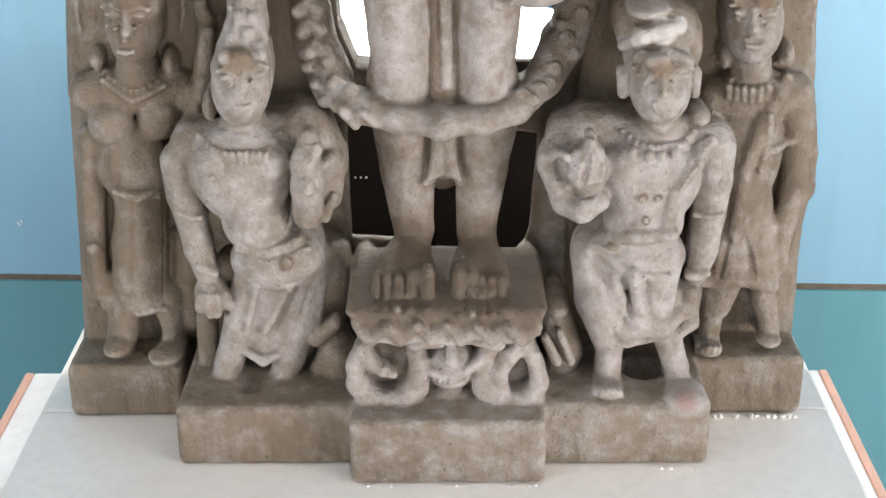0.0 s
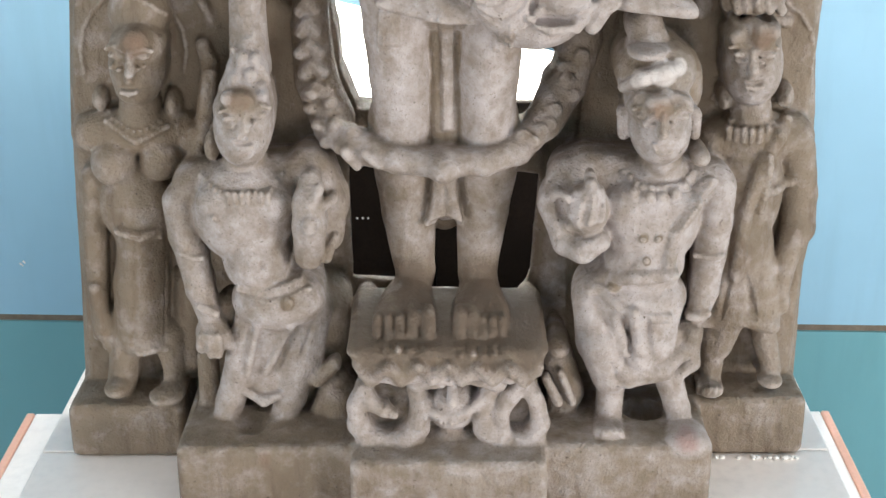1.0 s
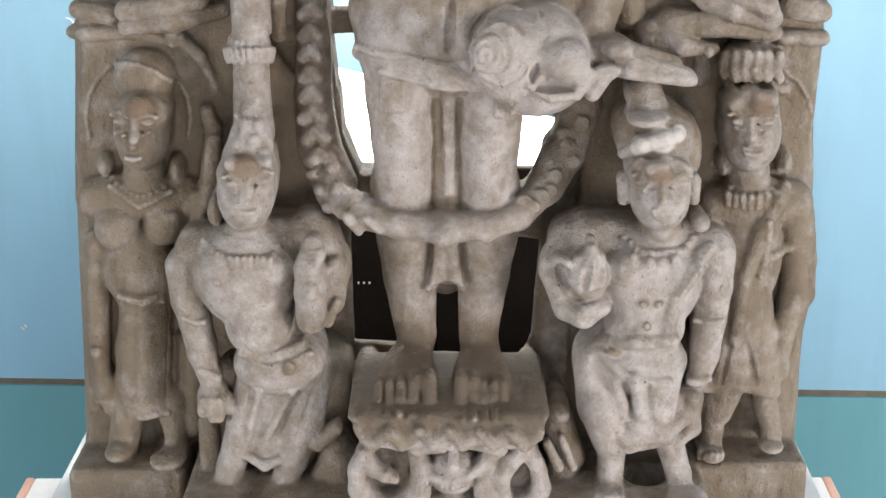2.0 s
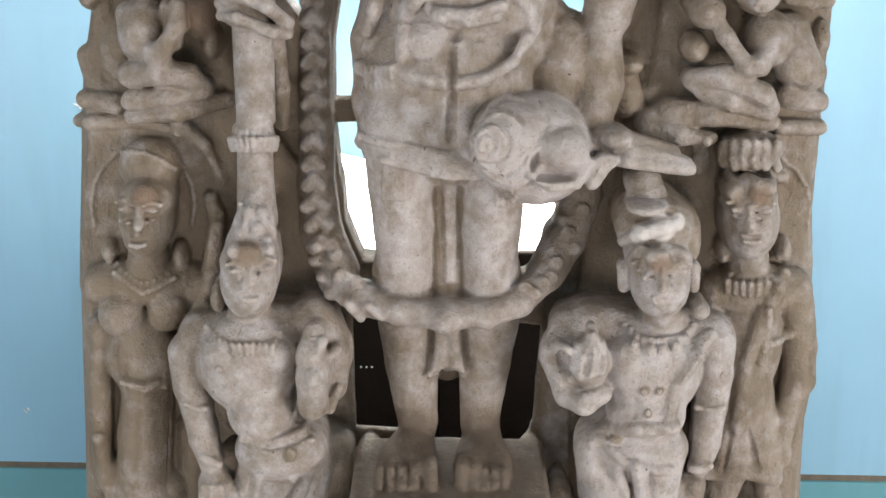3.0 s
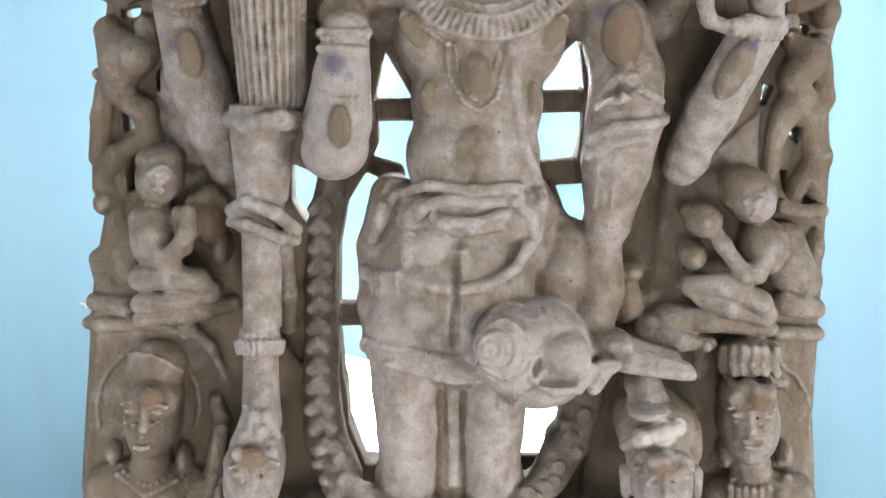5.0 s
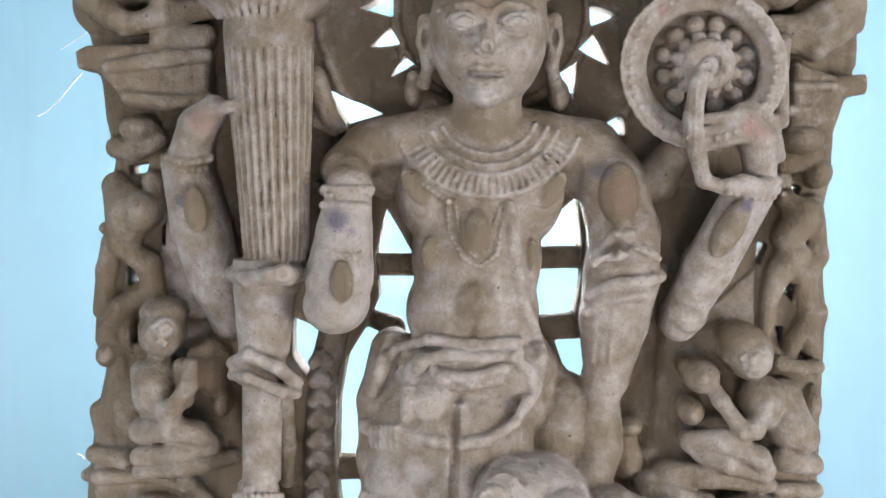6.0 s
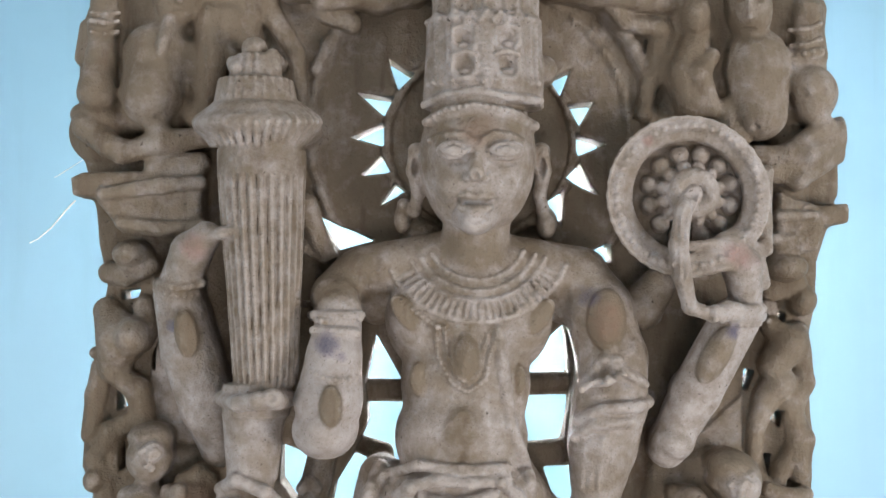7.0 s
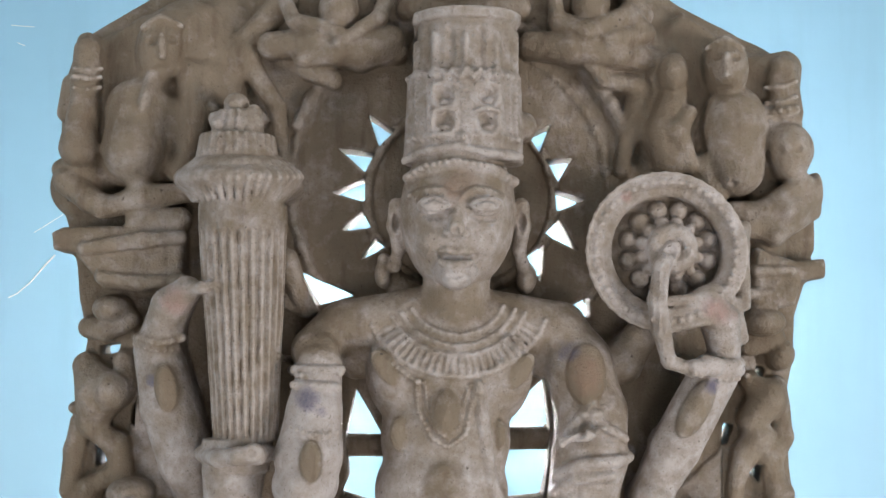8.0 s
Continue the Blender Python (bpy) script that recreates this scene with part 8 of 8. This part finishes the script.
line(((-142.2, 173.9, 2.3), (-169.5, 119.8, 2.4)), 2, None)
line(((-128.4, 170.7, 2.3), (-147.0, 119.7, 2.4)), 2, None)
knob(-151.4, 206.2, 8.1, 7.5, 5, 45, 2, 0.15)
# teeth of the mask
knob(-9.6, 100.2, 2.4, 3.5, 4, 0, 1, 0.65)
knob(-4.4, 99.4, 2.4, 3.5, 4, 0, 1, 0.65)
knob(0.8, 98.6, 2.4, 3.5, 4, 0, 1, 0.65)
knob(6.0, 97.8, 2.4, 3.5, 4, 0, 1, 0.65)
knob(11.2, 97.0, 2.4, 3.5, 4, 0, 1, 0.65)
knob(16.4, 97.7, 2.4, 3.5, 4, 0, 1, 0.65)
knob(21.6, 98.5, 2.4, 3.5, 4, 0, 1, 0.65)
knob(26.7, 99.2, 2.4, 3.5, 4, 0, 1, 0.65)
knob(31.9, 100.0, 2.4, 3.5, 4, 0, 1, 0.65)
line(((-10.8, 90.7, 1.8), (12.3, 88.7, 1.9), (33.1, 92.4, 1.8)), 1.5, None)
# cracks in the base
line(((30.3, 63.8, 1.7), (26.3, 47.8, 1.7), (24.0, 28.5, 1.7)), 1, None)
line(((91.4, 69.9, 1.7), (92.4, 37.9, 1.7)), 1, None)
line(((-26.4, 59.0, 1.7), (-13.3, 65.9, 1.7), (12.2, 62.6, 1.7)), 1, None)
line(((43.4, 63.8, 1.7), (55.4, 41.3, 1.7), (74.8, 36.7, 1.7)), 1, None)
# petals of the bud and curls of the cap
line(((-197.9, 501.6, 1.9), (-190.0, 483.8, 1.9), (-181.6, 497.1, 1.9)), 2, None)
line(((-181.6, 497.1, 1.9), (-174.5, 482.6, 1.9), (-164.9, 499.2, 1.9)), 2, None)
line(((-192.7, 435.5, 2.2), (-188.6, 449.5, 2.2), (-196.8, 460.6, 2.2)), 2, 0.6)
line(((-175.3, 452.2, 2.2), (-168.0, 443.8, 2.2), (-162.0, 429.8, 2.2)), 2, 0.6)
# toe nails and joints
knob(-57.1, 183.4, 3.4, 2.8, 4, 0, 1.5, 1.0)
knob(-47.5, 180.8, 3.4, 2.8, 4, 0, 1.5, 1.0)
knob(-35.6, 178.9, 3.4, 2.8, 4, 0, 1.5, 1.0)
knob(-23.1, 177.6, 3.4, 2.8, 4, 0, 1.5, 1.0)
knob(-6.0, 178.2, 3.4, 2.8, 4, 0, 1.5, 1.0)
knob(25.3, 174.9, 3.4, 2.9, 4, 0, 1.5, 1.0)
knob(37.9, 175.5, 3.4, 2.8, 4, 0, 1.5, 1.0)
knob(48.7, 174.8, 3.4, 2.8, 4, 0, 1.5, 1.0)
knob(59.0, 175.4, 3.4, 2.8, 4, 0, 1.5, 1.0)
line(((-52.5, 200.1, 1.5), (-53.0, 177.9, 1.5)), 1.5, None)
line(((-41.1, 200.1, 1.5), (-41.5, 177.9, 1.5)), 1.5, None)
line(((-29.1, 200.0, 1.5), (-29.5, 177.8, 1.5)), 1.5, None)
line(((-14.9, 199.9, 1.5), (-15.2, 177.7, 1.5)), 1.5, None)
line(((31.7, 199.7, 1.5), (31.7, 177.5, 1.5)), 1.5, None)
line(((43.1, 199.6, 1.5), (43.1, 177.4, 1.5)), 1.5, None)
line(((53.9, 199.6, 1.5), (54.0, 177.4, 1.5)), 1.5, None)
line(((64.1, 199.5, 1.5), (64.3, 177.3, 1.5)), 1.5, None)
# medallions and panels of the crown
line(((21.5, 1127.4, 2.3), (21.1, 1111.9, 2.6), (28.1, 1103.7, 2.9), (39.8, 1103.8, 2.9), (46.7, 1112.2, 2.6), (46.0, 1127.7, 2.3)), 2, 0.6)
line(((22.1, 1128.6, 2.0), (33.7, 1131.7, 2.3), (45.4, 1128.9, 2.0)), 2, 0.5)
knob(33.8, 1116.8, 8.1, 8.7, 7, 0, 2, None)
knob(34.0, 1111.4, 6.4, 4.1, 5, 0, 2, 0.6)
line(((65.2, 1128.5, 2.3), (64.7, 1113.0, 2.6), (71.7, 1104.8, 2.9), (83.3, 1104.9, 2.9), (90.3, 1113.3, 2.6), (89.7, 1128.8, 2.3)), 2, 0.6)
line(((65.8, 1129.7, 2.0), (77.4, 1132.8, 2.3), (89.1, 1130.0, 2.0)), 2, 0.5)
knob(77.5, 1117.9, 8.1, 8.7, 7, 0, 2, None)
knob(77.8, 1112.5, 6.4, 4.1, 5, 0, 2, 0.6)
line(((21.8, 1099.4, 2.3), (21.3, 1084.0, 2.6), (28.4, 1075.8, 2.9), (39.9, 1076.0, 2.9), (46.8, 1084.3, 2.6), (46.2, 1099.7, 2.3)), 2, 0.6)
line(((22.4, 1100.6, 2.0), (33.9, 1103.7, 2.3), (45.6, 1100.9, 2.0)), 2, 0.5)
knob(34.1, 1088.9, 8.1, 8.7, 7, 0, 2, None)
knob(34.2, 1083.4, 6.4, 4.1, 5, 0, 2, 0.6)
line(((65.3, 1099.9, 2.3), (64.8, 1084.5, 2.6), (71.8, 1076.3, 2.9), (83.4, 1076.4, 2.9), (90.3, 1084.8, 2.6), (89.7, 1100.2, 2.3)), 2, 0.6)
line(((65.9, 1101.1, 2.0), (77.5, 1104.2, 2.3), (89.1, 1101.4, 2.0)), 2, 0.5)
knob(77.6, 1089.4, 8.1, 8.7, 7, 0, 2, None)
knob(77.8, 1083.9, 6.4, 4.1, 5, 0, 2, 0.6)
line(((8.7, 1133.0, 2.0), (9.3, 1070.6, 2.0)), 2, 0.5)
line(((16.8, 1133.1, 2.0), (17.4, 1070.7, 2.0)), 2, 0.5)
line(((51.8, 1133.5, 2.0), (52.2, 1071.1, 2.0)), 2, 0.5)
line(((60.0, 1133.6, 2.0), (60.3, 1071.2, 2.0)), 2, 0.5)
line(((93.3, 1134.0, 2.0), (93.4, 1071.6, 2.0)), 2, 0.5)
line(((101.4, 1134.1, 2.0), (101.5, 1071.6, 2.0)), 2, 0.5)
line(((33.8, 1134.9, 2.3), (40.7, 1144.6, 2.6), (47.8, 1135.1, 2.3)), 2, 0.5)
line(((49.0, 1135.1, 2.3), (55.9, 1144.8, 2.6), (63.0, 1135.3, 2.3)), 2, 0.5)
line(((63.0, 1135.3, 2.3), (69.9, 1144.9, 2.6), (77.0, 1135.4, 2.3)), 2, 0.5)
# mouth and lids of the large face
line(((4.9, 1007.1, 2.0), (17.3, 1015.3, 2.2), (32.1, 1016.6, 2.2), (42.4, 1010.9, 1.9)), 4, 0.2)
line(((52.7, 1011.1, 1.9), (62.9, 1016.9, 2.2), (78.9, 1015.9, 2.2), (93.7, 1008.0, 2.1)), 4, 0.2)
line(((7.3, 994.0, 2.6), (18.7, 987.8, 3.1), (32.9, 989.1, 2.9), (41.3, 994.4, 2.5)), 1.5, None)
line(((58.3, 993.4, 2.5), (67.4, 987.7, 2.9), (82.2, 987.9, 3.1), (93.5, 993.7, 2.6)), 1.5, None)
line(((8.4, 999.8, 2.2), (23.1, 1006.8, 2.3), (40.1, 1000.1, 2.2)), 1.5, None)
line(((59.4, 1000.3, 2.2), (76.5, 1006.8, 2.3), (92.4, 1000.1, 2.2)), 1.5, None)
line(((30.4, 942.0, 2.3), (45.2, 937.6, 4.5), (59.9, 942.3, 2.3)), 4, 0.35)
line(((23.6, 950.5, 2.5), (34.9, 946.0, 2.8), (46.3, 946.1, 2.8), (55.9, 946.2, 2.8), (65.5, 950.9, 2.5)), 1.5, None)
knob(45.9, 971.0, 3.4, 3.4, 5, 0, 2, None)
# eyes, nose and mouth of the smaller faces
line(((194.4, 405.4, 2.0), (203.3, 401.4, 2.2), (211.8, 405.3, 2.0)), 1.5, None)
line(((193.6, 412.6, 2.2), (202.7, 415.3, 2.3), (212.0, 412.5, 2.2)), 3, 0.2)
knob(203.0, 407.0, 7.1, 3.3, 3, 0, 2, 0.4)
line(((230.2, 405.2, 2.0), (239.1, 401.3, 2.2), (247.6, 405.1, 2.0)), 1.5, None)
line(((229.4, 412.4, 2.2), (238.4, 415.2, 2.3), (247.8, 412.4, 2.2)), 3, 0.2)
knob(238.8, 406.8, 7.1, 3.3, 3, 0, 2, 0.4)
line(((219.6, 411.6, 2.7), (220.2, 397.2, 3.2), (220.4, 392.7, 4.9)), 3, 0.35)
line(((212.3, 378.9, 2.0), (222.2, 377.2, 2.2), (232.0, 378.9, 2.0)), 1.5, None)
line(((215.3, 373.8, 2.2), (222.4, 372.1, 2.7), (229.5, 373.8, 2.2)), 2, 0.5)
line(((-204.3, 404.4, 2.0), (-195.7, 400.5, 2.2), (-186.8, 404.4, 2.0)), 1.5, None)
line(((-204.5, 411.7, 2.2), (-195.0, 414.5, 2.3), (-185.8, 411.7, 2.2)), 3, 0.2)
knob(-195.4, 406.1, 7.1, 3.3, 3, 0, 2, 0.4)
line(((-176.9, 404.3, 2.0), (-168.3, 400.3, 2.2), (-159.3, 404.2, 2.0)), 1.5, None)
line(((-177.1, 411.6, 2.2), (-167.6, 414.4, 2.3), (-158.4, 411.5, 2.2)), 3, 0.2)
knob(-168.0, 406.0, 7.1, 3.3, 3, 0, 2, 0.4)
line(((-180.4, 410.7, 2.7), (-181.0, 398.4, 3.3), (-181.2, 393.9, 4.9)), 3, 0.35)
line(((-192.9, 381.8, 2.0), (-183.0, 380.0, 2.2), (-173.0, 381.7, 2.0)), 1.5, None)
line(((-190.4, 376.6, 2.2), (-183.3, 374.9, 2.8), (-176.0, 376.6, 2.2)), 2, 0.5)
line(((295.7, 447.1, 2.0), (304.9, 443.1, 2.3), (313.7, 447.1, 2.0)), 1.5, None)
line(((294.7, 454.5, 2.2), (304.1, 457.3, 2.4), (313.8, 454.4, 2.2)), 3, 0.2)
knob(304.6, 448.8, 7.3, 3.4, 3, 0, 2, 0.4)
line(((322.7, 447.0, 2.0), (331.9, 443.0, 2.3), (340.6, 446.9, 2.0)), 1.5, None)
line(((321.6, 454.4, 2.2), (331.0, 457.2, 2.4), (340.7, 454.3, 2.2)), 3, 0.2)
knob(331.5, 448.7, 7.3, 3.4, 3, 0, 2, 0.4)
line(((316.2, 453.1, 2.8), (317.1, 439.0, 3.4), (317.4, 434.4, 5.0)), 3, 0.35)
line(((309.6, 421.9, 2.0), (319.9, 420.1, 2.3), (329.9, 421.8, 2.0)), 1.5, None)
line(((312.7, 416.7, 2.3), (320.2, 414.9, 2.8), (327.4, 416.6, 2.3)), 2, 0.5)
line(((-326.1, 448.3, 2.0), (-317.4, 444.2, 2.3), (-308.0, 448.2, 2.0)), 1.5, None)
line(((-326.1, 455.7, 2.3), (-316.2, 458.5, 2.4), (-306.8, 455.6, 2.3)), 3, 0.2)
knob(-316.9, 449.9, 7.4, 3.4, 3, 0, 2, 0.4)
line(((-297.8, 448.1, 2.0), (-289.0, 444.1, 2.3), (-279.6, 448.1, 2.0)), 1.5, None)
line(((-297.8, 455.6, 2.3), (-288.0, 458.4, 2.4), (-278.5, 455.5, 2.3)), 3, 0.2)
knob(-288.6, 449.8, 7.4, 3.4, 3, 0, 2, 0.4)
line(((-300.7, 454.3, 2.8), (-301.9, 438.3, 3.4), (-302.3, 433.7, 5.1)), 3, 0.35)
line(((-315.4, 418.3, 2.1), (-305.3, 416.5, 2.3), (-294.9, 418.2, 2.1)), 1.5, None)
line(((-312.9, 413.0, 2.3), (-305.7, 411.2, 2.9), (-298.1, 412.9, 2.3)), 2, 0.5)
# bangles and broken faces of the riders
line(((-367.8, 1156.3, 2.4), (-354.3, 1153.9, 2.7), (-341.1, 1157.8, 2.4)), 2, 0.2)
line(((-367.4, 1146.3, 2.4), (-353.9, 1143.9, 2.7), (-340.7, 1147.8, 2.4)), 2, 0.2)
line(((-366.8, 1135.0, 2.4), (-353.4, 1132.7, 2.7), (-340.2, 1136.6, 2.4)), 2, 0.2)
line(((388.3, 1146.2, 2.5), (404.9, 1145.1, 2.8), (419.2, 1151.6, 2.5)), 2, 0.2)
line(((387.9, 1128.6, 2.4), (404.4, 1127.6, 2.8), (418.7, 1134.0, 2.4)), 2, 0.2)
line(((387.4, 1111.7, 2.4), (403.9, 1110.7, 2.7), (418.2, 1117.1, 2.4)), 2, 0.2)
knob(327.9, 1171.8, 5.5, 3.0, 5, 0, 3, None)
knob(344.9, 1169.5, 5.5, 3.0, 5, 0, 3, None)
line(((336.2, 1174.1, 2.4), (335.8, 1152.3, 3.6)), 3, 0.25)
line(((326.5, 1141.1, 2.4), (342.2, 1140.0, 2.4)), 2, None)
line(((319.6, 1184.2, 3.0), (336.2, 1191.9, 3.6), (354.3, 1182.1, 3.0)), 3, 0.2)
knob(-281.4, 1183.3, 6.0, 4.2, 5, 10, 4, None)
knob(-260.2, 1186.5, 5.4, 3.6, 5, 0, 4, None)
line(((-270.8, 1189.6, 3.0), (-270.0, 1167.9, 4.2)), 4, 0.15)
line(((-279.1, 1153.5, 2.4), (-259.9, 1155.0, 2.4)), 3, None)
line(((-292.5, 1199.7, 3.6), (-274.7, 1210.6, 4.3), (-253.3, 1203.3, 3.6)), 3, 0.15)
line(((-241.9, 1134.9, 1.8), (-242.8, 1073.4, 1.8)), 3, None)
line(((-282.8, 1146.4, 5.4), (-285.6, 1124.8, 5.4), (-288.6, 1109.4, 4.2)), 4, 0.35)
knob(395.4, 1073.9, 5.4, 4.8, 4, 0, 3, None)
knob(414.9, 1074.1, 5.5, 4.8, 4, 0, 3, None)

# ---- marks of old paint, rubbed spots and browner feet ----
STAINS = {"rust": [], "red": [], "blue": [], "foot_brown": [], "chipped": []}


def stain(kind, x, z, d, r):
    STAINS[kind].append((x, z, d, r))


stain("red", 313, 897, 112, 17)
stain("red", -243, 903, 96, 17)
stain("red", 224, 1015, 108, 7)
stain("red", 329, 892, 100, 9)
stain("red", 258, 73, 178, 13)
stain("blue", -102, 806, 140, 14)
stain("blue", 161, 856, 98, 14)
stain("blue", -268, 821, 80, 8)
stain("blue", 309, 819, 120, 9)
stain("blue", -86, 792, 150, 8)
stain("rust", -185, 422, 156, 14)
stain("rust", 218, 415, 164, 13)
stain("rust", -295, 463, 94, 15)
stain("rust", 325, 467, 98, 13)
stain("rust", -175, 51, 167, 11)
stain("rust", -238, 638, 46, 24)
stain("rust", 48, 1021, 130, 20)
stain("rust", 180, 831, 106, 22)
stain("rust", -212, 56, 167, 6)
# darker brown over the feet and the platform top
for foot_x in (-60, -20, 20, 60, 95):
    stain("foot_brown", foot_x, 182, 150, 34)
    stain("foot_brown", foot_x, 186, 90, 34)
for foot_x in (-30, 48):
    stain("foot_brown", foot_x, 205, 80, 30)
stain("chipped", 222, 443, 150, 16)
stain("chipped", 200, 437, 146, 12)
stain("chipped", 240, 449, 140, 10)
stain("chipped", 258, 66, 172, 7)


def sculpture():
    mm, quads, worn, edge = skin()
    mesh = bpy.data.meshes.new("stone_sculpture")
    rough = 1.6 * value_noise(mm, 46, 1) + 1.1 * value_noise(mm, 19, 2) + 0.8 * value_noise(mm, 8, 3) + 0.3 * value_noise(mm, 4.5, 5) - 1.8 * np.maximum(0, value_noise(mm, 9, 6) - 0.5) - 1.6 * np.maximum(0, value_noise(mm, 22, 4) - 0.45)
    mm = mm + np.stack((0.5 * rough, rough, 0.4 * np.roll(rough, 1)), 1) * 0.6
    metres = np.stack((mm[:, 0], 1000 * Y_FACE + LEAN_BACK * mm[:, 2] - mm[:, 1], np.maximum(mm[:, 2], 0.6)), 1) / 1000
    mesh.vertices.add(len(metres))
    mesh.vertices.foreach_set("co", metres.ravel())
    mesh.loops.add(quads.size)
    mesh.loops.foreach_set("vertex_index", quads.ravel())
    mesh.polygons.add(len(quads))
    mesh.polygons.foreach_set("loop_start", np.arange(0, quads.size, 4))
    mesh.polygons.foreach_set("use_smooth", np.ones(len(quads), bool))
    mesh.update(calc_edges=True)
    mesh.attributes.new("worn", "FLOAT", "POINT").data.foreach_set("value", worn.astype(np.float32))
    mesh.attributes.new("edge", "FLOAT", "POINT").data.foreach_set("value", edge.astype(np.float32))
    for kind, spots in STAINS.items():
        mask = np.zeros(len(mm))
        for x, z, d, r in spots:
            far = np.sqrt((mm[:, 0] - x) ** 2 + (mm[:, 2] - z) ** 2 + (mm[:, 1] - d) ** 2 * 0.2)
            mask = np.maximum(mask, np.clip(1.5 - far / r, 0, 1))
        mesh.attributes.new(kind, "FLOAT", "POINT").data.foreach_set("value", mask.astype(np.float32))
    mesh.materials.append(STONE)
    ob = new("stone_sculpture", mesh)
    tagged(ob, "weathered brown sandstone relief sculpture with pierced slab, standing on a plinth", "sculpture")


sculpture()
